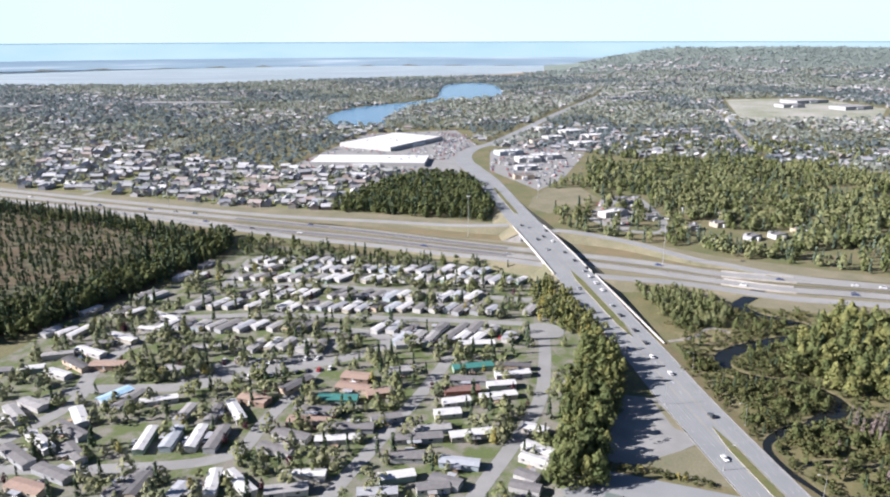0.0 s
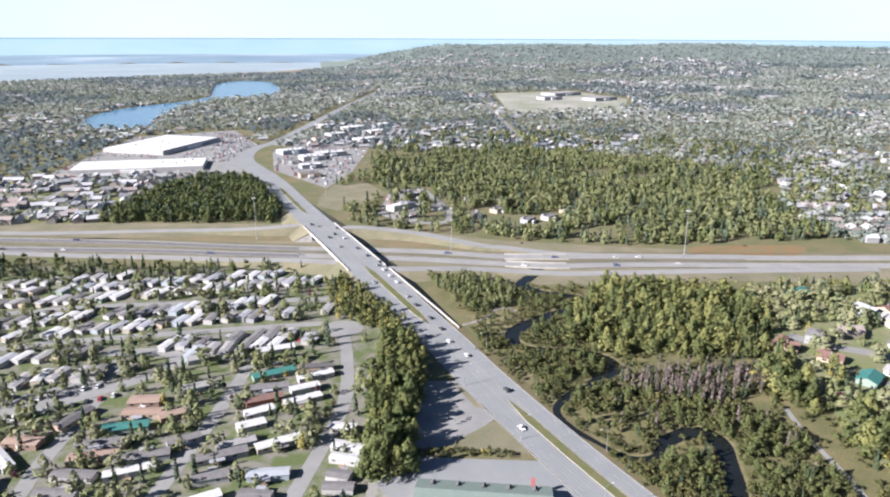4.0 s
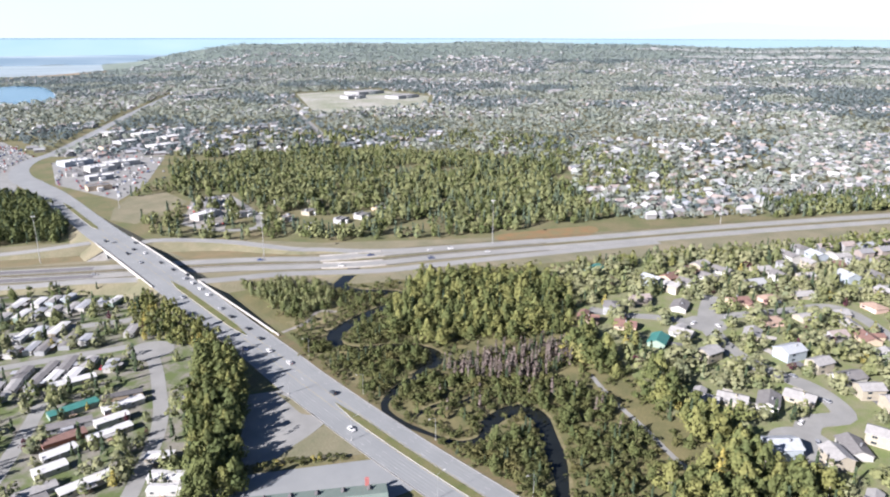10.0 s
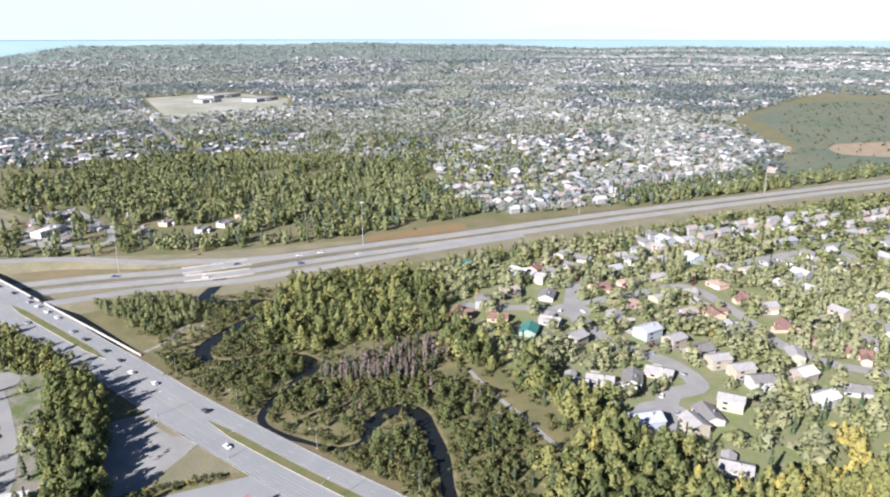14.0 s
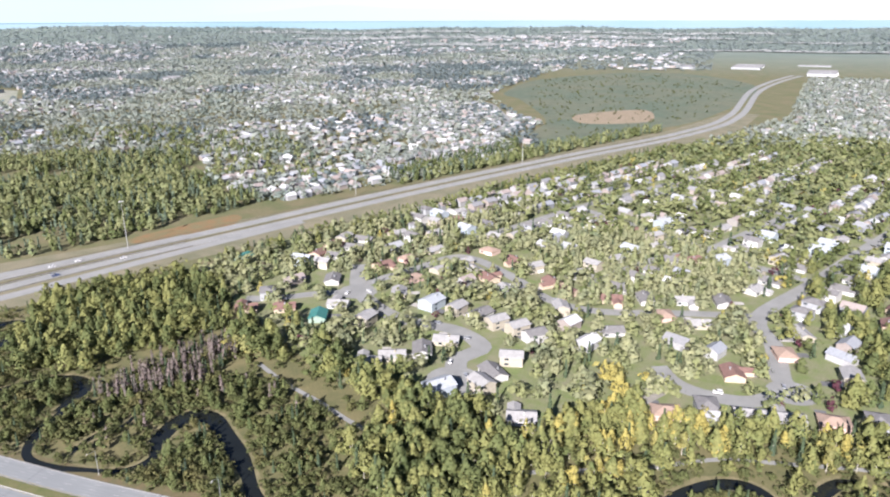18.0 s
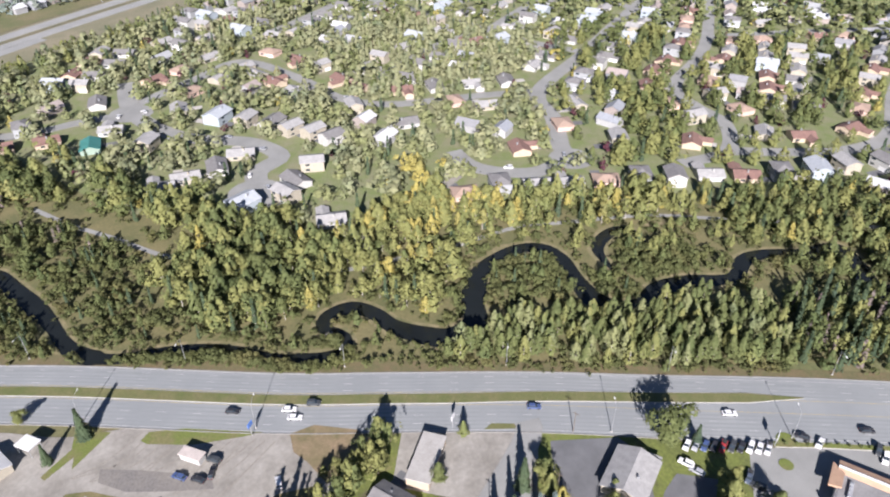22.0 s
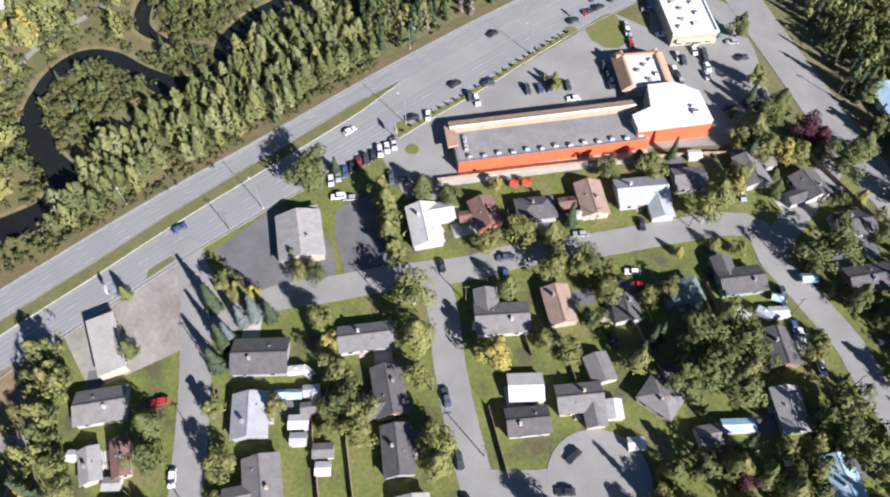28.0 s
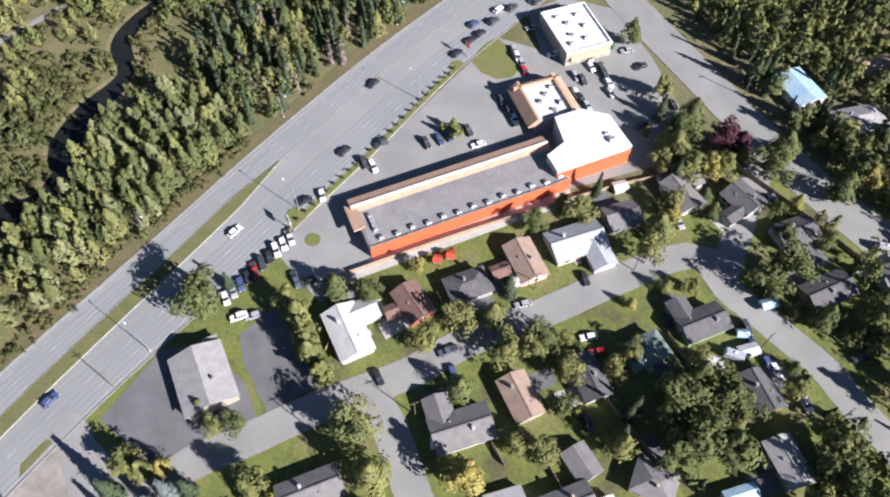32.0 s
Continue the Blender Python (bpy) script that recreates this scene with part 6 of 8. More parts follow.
def tarp_heap(x, y, a, l, w, label, mat):
    ob = thing("tarp_cover", label, "tarp", "tarps", pose(x, y, 0.03, 0, 0, a))
    part("cover", gable(l, w, 1.0, 0.7, 0.1, 0.9), mat, ob)
    part("rope", tube((0, -w / 2 - 0.1, 1.0), (0, 0, 1.75), 0.03, 0.03, 5), M_TRIM, ob)


camper(53, -119, 20, "white camper trailer with a blue stripe in a drive")
camper(50, -124.5, 24, "pale camper trailer beside a house", 5.0, "blue")
camper(104.5, -101.7, 60, "white camper trailer beside a brown-roofed house", 5.5)
camper(36.8, -183, 30, "weathered grey camper trailer beside the side road", 5.0, "grey")
tarp_heap(51.4, -143.9, 60, 4.5, 2.6, "blue tarp over a stored boat", ROOFS["blue"])
tarp_heap(51.7, -131.3, 40, 3.0, 2.0, "blue tarp over stacked firewood", ROOFS["blue"])
tarp_heap(37.5, -171.4, 20, 4.0, 2.4, "grey tarp over a parked boat", ROOFS["silver"])
tarp_heap(88.5, -55, 50, 4.4, 2.4, "white tarp over a small boat", ROOFS["white"])
camper(103.6, -5.6, 64, "white camper trailer parked between two houses", 5.0)
tarp_heap(97.7, -2.2, 60, 4.0, 2.4, "blue tarp over yard gear", ROOFS["blue"])
tarp_heap(99.5, 0.6, 66, 3.4, 2.0, "blue tarp over a snow machine", ROOFS["blue"])
tarp_heap(101.5, -8.0, 20, 3.2, 2.2, "white tarp over stacked lumber", ROOFS["white"])
shed(92.2, -3.6, 66, 3.4, 2.8, "grey", "white")
shed(96.0, -6.5, 64, 4.2, 3.0, "silver", "tan")
M_SWING = paint("red_play_paint", (0.50, 0.07, 0.03))
for x, y in ((124.9, -91.4), (123.2, -94.9)):
    sw = thing("play_frame", "red children's play frame on a lawn", "play frame", "play frames", pose(x, y, 0.02, 0, 0, 30))
    part("deck", box(-1.1, -1.1, 1.2, 1.1, 1.1, 1.35), M_WOOD, sw)
    part("canopy", gable(2.4, 2.4, 2.5, 0.6, 0.1, 0.08), M_SWING, sw)
    part("slide", moved(box(-0.35, -1.6, -0.05, 0.35, 1.6, 0.05), pose(0, -2.4, 0.72, 24, 0, 0)), M_SWING, sw)
    for px in (-1, 1):
        for py in (-1, 1):
            part("post", tube((px, py, 0), (px, py, 2.5), 0.07, 0.07, 6), M_SWING, sw)
for x, y, a, k in ((42.6, -129, 150, 3), (40.2, -128.8, 150, 0), (76, -101, 55, 4), (80.3, -102.6, 55, 0), (40.8, -111, 70, 0), (96.4, -61.2, 110, 0), (111.6, -56.3, 160, 1), (98.9, -70.4, 150, 3)):
    park(x, y, a, k)

# ---- planted strip between the mall lot and the road ----
strip = spline([(163.5, -70), (165.5, -84), (168, -106), (172, -132), (174.5, -150)], 3)
solid("kerb", *ribbon(strip, 1.1, -1.1, 0.0, 0.18), M_CONCRETE, "concrete kerb of a planted strip", "kerb", kind="structure")
solid("planted_strip", *ribbon(strip, 0.9, -0.9, 0.1, 0.22), M_LAWN, "narrow grass strip beside the mall lot", "planting strip", kind="structure")
hedge0 = None
for i, q in enumerate(strip[::1]):
    v = crown_round(130, 0.13, 90 + i % 3, 6, 1.6) * np.array((1.3, 1.3, 1.3))
    hb = thing("hedge_bush", "low dark green bush on a planted strip", "bush", "hedge bushes", pose(q[0], q[1], 0.2, 0, 0, i * 50))
    part("foliage", (v, [(k, k + 1, k + 2) for k in range(0, len(v), 3)]), L_DEEP, hb)
for x, y, r in ((166, -74, 3.0), (175, -152, 2.6), (156, -72, 2.2), (156, -128, 3.2)):
    disc(x, y, r, 0.19, M_LAWN, "planted_islet", "small round planted islet in the lot")
# signs at the roadside
for x, y, a, col, wd in ((163, -70, 160, (0.55, 0.56, 0.58), 3.0), (176, -158, 170, (0.6, 0.1, 0.06), 2.6), (139, 92, 170, (0.1, 0.2, 0.5), 2.4), (153, 30, 165, (0.6, 0.6, 0.6), 2.2)):
    sg = thing("roadside_sign", "roadside sign panel on a steel post", "sign", "roadside signs", pose(x, y, 0, 0, 0, a))
    part("post", tube((0, 0, 0), (0, 0, 4.2), 0.14, 0.12, 8), M_METAL, sg)
    part("panel", box(-wd / 2, -0.15, 4.2, wd / 2, 0.15, 6.0, 0.05), paint("sign_panel", col), sg)
    part("lettering_bar", box(-wd * 0.35, -0.18, 4.95, wd * 0.35, -0.152, 5.3), M_TRIM, sg)

# ---- street lamps and high masts ----
lamp0 = None
def street_lamp(x, y, a, h=11.0, arm=3.2):
    global lamp0
    if lamp0 is None:
        lamp0 = thing("street_lamp", "tall grey street lamp with a curved arm", "street lamp", "street lamps", pose(0, 0, -60))
        part("pole", tube((0, 0, 0), (0, 0, h), 0.13, 0.07, 8), M_METAL, lamp0)
        part("arm", join(tube((0, 0, h - 0.1), (arm * 0.5, 0, h + 0.55), 0.06, 0.05, 6), tube((arm * 0.5, 0, h + 0.55), (arm, 0, h + 0.7), 0.05, 0.05, 6)), M_METAL, lamp0)
        part("head", box(arm - 0.1, -0.17, h + 0.6, arm + 0.75, 0.17, h + 0.8, 0.05), M_TRIM, lamp0)
        part("base", tube((0, 0, -0.05), (0, 0, 0.5), 0.3, 0.26, 8), M_CONCRETE, lamp0)
    copy_thing(lamp0, pose(x, y, 0, 0, 0, a))

for y in range(-320, 400, 56):
    x = float(np.interp(y, road[:, 1], road[:, 0]))
    street_lamp(x + HALF + 1.4, y, 186)
    if not -8 < y < 20:
        street_lamp(x - HALF - 1.2, y + 20, 6)
M_MAST = surface("mast_steel", (0.46, 0.46, 0.46), (0.40, 0.40, 0.40), 0.5, 3, 0.5, 0.0, 0.3)
for x, y, h in ((20, 625, 38), (173, 541, 38), (355, 478, 38), (580, 415, 38), (104, 790, 34), (-300, 750, 36), (820, 330, 38)):
    mast = thing("high_mast", "tall pale high-mast lamp beside the interchange", "lamp mast", "lamp masts", pose(x, y, 0))
    part("pole", tube((0, 0, 0), (0, 0, h), 0.27, 0.13, 10), M_MAST, mast)
    part("ring", tube((0, 0, h), (0, 0, h + 0.5), 1.3, 1.3, 14), M_MAST, mast)
    for k in range(6):
        part("floodlight", box(-0.35, -0.25, 0, 0.35, 0.25, 0.4, 0.08), M_TRIM, mast).matrix_basis = pose(1.6 * math.cos(k * 1.047), 1.6 * math.sin(k * 1.047), h - 0.1, 0, 0, 60 * k)
# wooden utility poles along the near streets
for x, y in ((134, -4), (112, -36), (98, -56), (80, -34), (58, -36), (100, -104), (84, -128), (46, -132), (22, -128), (120, 14), (98, 24), (80, 32), (158, -8), (98, -208), (60, -198), (20, -190)):
    up = thing("utility_pole", "brown wooden utility pole with a crossarm", "utility pole", "utility poles", pose(x, y, 0, 0, 0, 65))
    part("pole", tube((0, 0, -0.1), (0, 0, 9), 0.16, 0.1, 8), M_BARK, up)
    part("crossarm", box(-1.1, -0.07, 8.2, 1.1, 0.07, 8.35), M_BARK, up)

# ---- trees of the near neighbourhood ----
TREES = {
    'birch': [(131, 167, 5), (131, 144, 4), (112, -17, 9), (105, -43, 11), (94, -38, 11), (84, -32, 8), (107, -81, 8), (101, -88, 9), (92, -83, 9), (110, -71, 7), (57, -84, 9), (89, 22, 8), (137, 0, 7), (133, -2, 8), (79, -12, 7), (65, -27, 9), (61, -24, 9), (69, -105, 6), (35, -41, 8), (22, -70, 8), (78, -90, 7), (83, -132, 10), (86, -141, 10), (96, -15, 8), (130, -19, 6), (100, -169, 10), (89, -152, 7), (19, -119, 9), (68, -70, 5)],
    'aspen': [(144, -54, 9), (139, -52.5, 9), (135, -51, 9), (131, -49.5, 9), (128, -48, 9), (122, -46, 8), (117, -187, 9), (75, -193, 9), (34, -127, 9), (28, -159, 9), (100, -216, 8), (96, 4, 7), (104, 18, 7), (150, 26, 6), (72, 40, 8), (60, 34, 8), (50, 10, 7), (12, -60, 9), (-4, -80, 8), (156, -130, 5), (153, -128, 5), (158, -127, 4)],
    'deep': [(159, -37, 13), (138, -65, 8), (130, -70, 8), (89, -92, 8), (109, 33, 9), (100, 36, 9), (52, -102, 11), (53, -110, 12), (46, -110, 12), (45, -97, 11), (39, -101, 12), (42, -111, 9), (53, -155, 11), (39, -148, 10), (55, -148, 9), (127, -23, 6), (132, 31, 7), (88, -12, 8), (73, -82, 7), (30, -72, 8), (102, -176, 9), (13, -113, 9), (76, -193, 10), (75, -184, 10), (22, -36, 9), (137, -20, 5)],
    'cottonwood': [(140, -202, 9), (104, -184, 10), (56, -212, 11), (55, -200, 12), (56, -190, 11), (60, -165, 8), (46, -90, 11), (20, -200, 11), (0, -190, 12), (-20, -186, 11), (30, -205, 12), (14, -140, 9), (0, -120, 10), (-14, -100, 10), (80, -205, 8)],
    'yellow': [(78, -53, 11.5), (131, -5, 6), (127, -86, 6), (16, -111, 5), (78, -118, 4), (52, -199, 10)],
    'spruce': [(129, 143.5, 11), (118, 149, 7), (60, -92, 9), (116, 12, 10), (134, 6, 11), (121, 8, 11), (58, -86, 9), (163, -41, 8), (60, -95, 8), (94, -162, 9), (65, 17, 8), (112, -180, 9), (160, -46, 7), (48, -86, 8)],
    'blue': [(125, 1, 9), (125, -3, 10), (122, 6, 9)],
    'plum': [(92, -184, 8), (87, -186, 7), (19, -85, 6)],
}
LOOKS = {'birch': (L_BIRCH, M_BIRCHBARK, "r", 1.0, "leafy yellow-green yard tree with an uneven crown"), 'aspen': (L_BIRCH, M_BIRCHBARK, "r", 0.8, "slender yellow-green birch in a yard"), 'deep': (L_DEEP, M_BARK, "r", 1.0, "broad dark green yard tree"), 'cottonwood': (L_DEEP, M_BARK, "r", 0.85, "tall dark green cottonwood"),
         'yellow': (L_YELLOW, M_BIRCHBARK, "r", 0.85, "golden-yellow autumn tree in a yard"), 'spruce': (L_SPRUCE, M_BARK, "s", 1.0, "dark pointed spruce in a yard"), 'blue': (L_BLUE, M_BARK, "s", 1.25, "blue-grey pointed spruce in a yard"), 'plum': (L_PURPLE, M_BARK, "r", 1.1, "dark plum-leaved yard tree")}
# more of them in the free corners of the yards
yr = random.Random(5)
spots = []
while len(spots) < 190:
    x, y = yr.uniform(-30, 132), yr.uniform(-186, 66)
    if x < 128 + 0.1 * y and yr.random() < (1.0 if y < -90 or x < 60 else 0.6) and is_free(np.array([x, x + 2, x - 2, x, x]), np.array([y, y, y, y + 2, y - 2])).all() and all(math.hypot(x - a, y - b) > 4.0 for a, b in spots):
        spots.append((x, y))
        TREES[yr.choice(('birch', 'birch', 'birch', 'birch', 'deep', 'deep', 'aspen', 'spruce', 'yellow', 'cottonwood'))].append((x, y, yr.uniform(3.5, 9.0)))
for kind, rows in TREES.items():
    leaf, bark, form, slim, label = LOOKS[kind]
    kinds = []
    for s in range(3):
        t = thing("tree", label, "tree", "yard trees", pose(0, 0, -80 - s))
        part("trunk", trunk(0.8, 0.022, s, 5), bark, t)
        v = (crown_tear(1500, 0.033, 40 + s, 0.27 * slim) if s == 1 else crown_round(1500, 0.034, 40 + s, 17, slim)) if form == "r" else crown_spruce(900, 0.036, 40 + s)
        part("crown", (v, [(i, i + 1, i + 2) for i in range(0, len(v), 3)]), leaf, t)
        kinds.append(t)
    for i, (x, y, h) in enumerate(rows):
        wdt = h * (1.5 + 0.25 * math.sin(i * 2.3))
        o = copy_thing(kinds[i % 3], pose(x, y, 0, 0, 0, i * 77))
        o.scale = (wdt, wdt, h * 1.2)
        take_rect(x, y, 0, 4, 4, 0)
    for t in kinds:
        for c in (*t.children_recursive, t):
            bpy.data.objects.remove(c)

def drop_things(obs):
    for t in obs:
        for c in (*t.children_recursive, t):
            bpy.data.objects.remove(c)


# ---- trailer park ----
def mobile_home(l, w, roof, wall, label, seed):
    """Long low home: skirting, body, shallow roof, windows, door with steps, porch roof."""
    r = random.Random(seed)
    ob = thing("mobile_home", label, "mobile home", "mobile homes", pose(0, 0, -70))
    part("body", gable_walls(l, w, 3.1, w * 0.1), WALLS[wall], ob).location.z = 0.0
    rf = part("roof", gable(l, w, 3.1, w * 0.1, 0.25, 0.14), ROOFS[roof], ob)
    if seed % 4 == 0:
        part("vent", box(l * 0.2, 0.3, 3.3, l * 0.2 + 0.5, 0.8, 3.9), M_METAL, rf)
    if seed % 3 == 1:
        part("band", box(-l / 2 - 0.02, -w / 2 - 0.02, 0.6, l / 2 + 0.02, w / 2 + 0.02, 0.9), WALLS[("brown", "blue", "green", "grey")[seed % 4]], ob)
    for x in (-l * 0.34, l * 0.26):
        add_window(ob, x, -w / 2, 2.0, 1.7, 0.9, 1, False)
    if seed % 3 == 0:
        add_window(ob, -l * 0.2, w / 2, 2.0, 1.5, 0.9, 1, False)
    part("door", box(-l * 0.08, -w / 2 - 0.06, 0.75, -l * 0.08 + 0.9, -w / 2, 2.75), M_TRIM, ob)
    part("porch", box(-l * 0.14, -w / 2 - 2.0, 0.0, l * 0.02, -w / 2 - 0.07, 0.65, 0.04), M_WOOD, ob)
    if seed % 2:
        part("porch_roof", box(-l * 0.2, -w / 2 - 2.6, 2.75, l * 0.08, -w / 2 - 0.07, 2.88), ROOFS[("white", "pale", "rust", "silver")[seed % 4]], ob)
    return ob


HOMES = [mobile_home(l, w, rf, wl, f"{ROOF_WORDS[rf]} roofed mobile home with {wl} walls", i) for i, (l, w, rf, wl) in enumerate((
    (18, 4.6, "white", "white"), (19, 4.6, "white", "cream"), (17, 4.6, "pale", "white"), (20, 4.8, "grey", "grey"), (18, 5.2, "pale", "blue"), (17, 4.8, "silver", "white"), (18, 4.6, "dark", "tan"), (19, 6.5, "rust", "tan"), (18, 4.6, "white", "green"), (16, 4.6, "grey", "white"), (19, 5.0, "teal", "green"), (18, 4.8, "steel", "blue"), (17, 6.2, "tan", "brown"), (18, 4.8, "brown", "red"), (18, 5.4, "blue", "white")))]
ODDS = [0, 0, 0, 0, 1, 1, 2, 2, 2, 3, 4, 5, 5, 5, 6, 8, 8, 9, 9, 11, 3, 0, 5]
hr = random.Random(11)


def put_home(x, y, a, k=None, long=None):
    if k is None:
        x, y = x + hr.uniform(-1.6, 1.6), y + hr.uniform(-0.8, 0.8)
        if not bool(is_free(np.array([x]), np.array([y]))[0]) or hr.random() < 0.14:
            return
    o = copy_thing(HOMES[hr.choice(ODDS) if k is None else k], pose(x, y, 0, 0, 0, a + hr.choice((0, 180)) + (hr.uniform(-4, 4) if long is None else 0)))
    o.scale = (hr.uniform(0.66, 1.0) if long is None else long / 18.0, hr.uniform(1.0, 1.3), hr.uniform(0.84, 0.95))
    take_rect(x, y, a, 18, 5, 0.5)
    if hr.random() < 0.3:
        dx, dy = -math.sin(radians(a)) * 5.2, math.cos(radians(a)) * 5.2
        if bool(is_free(np.array([x + dx]), np.array([y + dy]))[0]):
            park_far(x + dx, y + dy, a + 180 * hr.randint(0, 1))


PLOT_WEST = [(-167.5, 323.0, 53, 17, 14), (-158.5, 319.0, 70, 17, 3), (-143.5, 318.5, 18, 18, 0), (-175.5, 302.5, 125, 18, 0), (-208.0, 305.0, 135, 21, 2), (-204.5, 314.5, 152, 17, 2), (-182.0, 280.0, 139, 21, 0), (-173.5, 290.0, 146, 20, 3), (-162.5, 271.5, 135, 20, 9), (-186.5, 269.5, 144, 21, 3), (-135.5, 282.0, 93, 20, 8), (-124.0, 283.0, 90, 18, 11), (-113.0, 283.5, 90, 19, 0), (-103.5, 283.0, 86, 18, 3), (-126.0, 305.5, 82, 17, 2), (-112.0, 305.5, 90, 19, 9), (-102.0, 307.5, 120, 21, 0), (-78.0, 335.0, 54, 19, 6), (-48.0, 331.0, 164, 17, 7)]
PLOT_MIDDLE = [(-48.0, 343.5, 168, 16, 12), (-54.5, 319.5, 177, 19, 10), (-63.0, 308.5, 171, 20, 3), (-65.0, 297.0, 174, 21, 12), (-70.5, 285.5, 158, 20, 9), (-75.0, 274.0, 159, 19, 9), (-49.0, 282.0, 6, 20, 0), (-45.0, 292.0, 0, 20, 3), (-59.0, 255.5, 176, 18, 0), (-20.5, 253.5, 13, 15, 8), (-64.0, 244.5, 11, 18, 2), (-27.5, 242.5, 4, 17, 5), (-84.0, 249.5, 133, 20, 0), (-95.0, 249.0, 97, 18, 0), (-107.0, 243.5, 77, 11, 5), (-124.0, 248.0, 82, 16, 6), (-130.0, 247.5, 65, 16, 3), (-169.0, 246.5, 160, 17, 7), (-164.0, 256.5, 153, 18, 3)]
PLOT_EAST = [(-96.0, 319.0, 157, 17, 12), (18.0, 386.0, 4, 21, 0), (14.5, 355.0, 11, 21, 10), (36.5, 356.0, 173, 19, 6), (35.5, 346.5, 10, 19, 0), (28.5, 334.0, 9, 15, 0), (11.5, 339.5, 176, 17, 3), (8.0, 328.0, 7, 18, 13), (26.0, 322.5, 11, 18, 1), (5.0, 316.5, 14, 14, 0), (0.5, 305.0, 10, 13, 0), (12.5, 286.0, 12, 21, 1), (40.0, 273.5, 145, 14, 0), (38.0, 265.0, 149, 14, 0), (33.0, 253.5, 148, 11, 9), (31.5, 246.0, 160, 14, 9), (41.0, 290.0, 153, 11, 1), (67.0, 336.5, 12, 16, 4), (5.5, 263.5, 169, 17, 11)]
PLOT_NORTH = [(-0.5, 250.0, 156, 12, 3), (-23.5, 351.0, 9, 15, 4), (-13.5, 283.0, 6, 21, 3), (-17.0, 268.0, 0, 16, 9), (-6.5, 291.0, 8, 17, 4), (-28.5, 300.5, 15, 13, 3), (-5.5, 246.0, 9, 15, 9), (-35.0, 325.5, 17, 12, 12), (-20.0, 385.5, 9, 20, 4), (-205.5, 359.5, 144, 21, 6), (-205.0, 375.5, 153, 21, 0), (-195.5, 395.5, 150, 21, 1), (-180.0, 407.5, 166, 21, 1), (-181.5, 429.0, 150, 21, 0), (-141.5, 381.5, 9, 21, 2), (-209.5, 348.0, 155, 16, 0), (-187.0, 358.0, 0, 20, 12), (-149.0, 352.5, 163, 12, 2)]
for x, y, a, l, k in PLOT_WEST + PLOT_MIDDLE + PLOT_EAST + PLOT_NORTH:
    put_home(x, y, a, k, l)
for y, x0, x1, a in ((352, -246, -206, 12), (388, -205, -170, 14), (372, -246, -200, 12), (395, -36, 48, 62), (384, -112, -66, 70), (417, -174, 55, 62), (452, -174, 66, 60), (474, -152, 64, 60), (510, -152, 66, 58), (532, -152, 40, 56), (553, -150, -60, 56), (440, -236, -196, 65), (472, -222, -185, 65), (405, -244, -198, 65), (510, -200, -174, 65), (540, -190, -172, 65)):
    n = int((x1 - x0) / (9.2 if a > 30 else 20))
    for i in range(n):
        x = x0 + (x1 - x0) * i / n
        put_home(x, y - 0.05 * (x - x0) * (1 if y > 410 else 0) + hr.uniform(-1.5, 1.5), a + hr.uniform(-5, 5))
for i in range(9):
    park_far(-125 + 6.5 * i, 366 + 3 * math.sin(i), 80, 0.06, (4, 0, 4, 2, 0, 4, 2, 4, 0)[i])
    park_far(-112 + 6 * i, 344 + 1.5 * i, 84, 0.06, (0, 4, 1, 4, 0, 2, 1, 3, 4)[i])

# ---- suburb ----
SUBURB = [house(l, w, rf, wl, f"{n} with {ROOF_WORDS[rf]} roof and {wl} walls", st, sh, True, 70 + i, "suburb houses", pose(0, 0, -75), "house", False)
          for i, (l, w, rf, wl, st, sh, n) in enumerate(((12, 9, "pale", "cream", 2, "g", "two-storey house"), (13, 9.5, "pale", "white", 1, "L", "single-storey house"), (12, 9.5, "grey", "grey", 2, "h", "two-storey house"), (14, 9.5, "pale", "cream", 1, "g", "long house"), (12, 9.5, "grey", "white", 2, "g", "two-storey house"),
                                                         (13, 10, "brown", "tan", 1, "L", "large house"), (13, 10, "tan", "pink", 1, "h", "large house"), (15, 10, "grey", "white", 1, "g", "single-storey house"), (14, 10, "teal", "green", 1, "g", "small house"), (14, 11, "steel", "blue", 2, "g", "two-storey house")))]


far_spots = []
def put_suburb(x, y, a, k=None):
    if math.hypot(x, y) > 640 or y < -215:
        far_spots.append((x, y, a))
        take_rect(x, y, a, 14, 10, 1.5)
        return
    k = hr.choice((0, 0, 1, 1, 2, 3, 3, 4, 7, 7, 9, 5)) if k is None else k
    copy_thing(SUBURB[k], pose(x, y, 0, 0, 0, a + (90 if k in (0, 2, 4, 7, 9) else 0)))
    take_rect(x, y, a, 15, 11, 5.0 if math.hypot(x, y) < 430 else 1.5)
    if math.hypot(x, y) < 460:
        b = a + (90 if k in (0, 2, 4, 7, 9) else 0)
        solid("driveway", *moved(box(1.0, -13.5, 0.0, 6.0, -4.8, 0.045), pose(x, y, 0, 0, 0, b)), M_CONCRETE if k % 2 else M_NEWASPHALT, "paved driveway of a suburb house", "driveway", kind="structure")


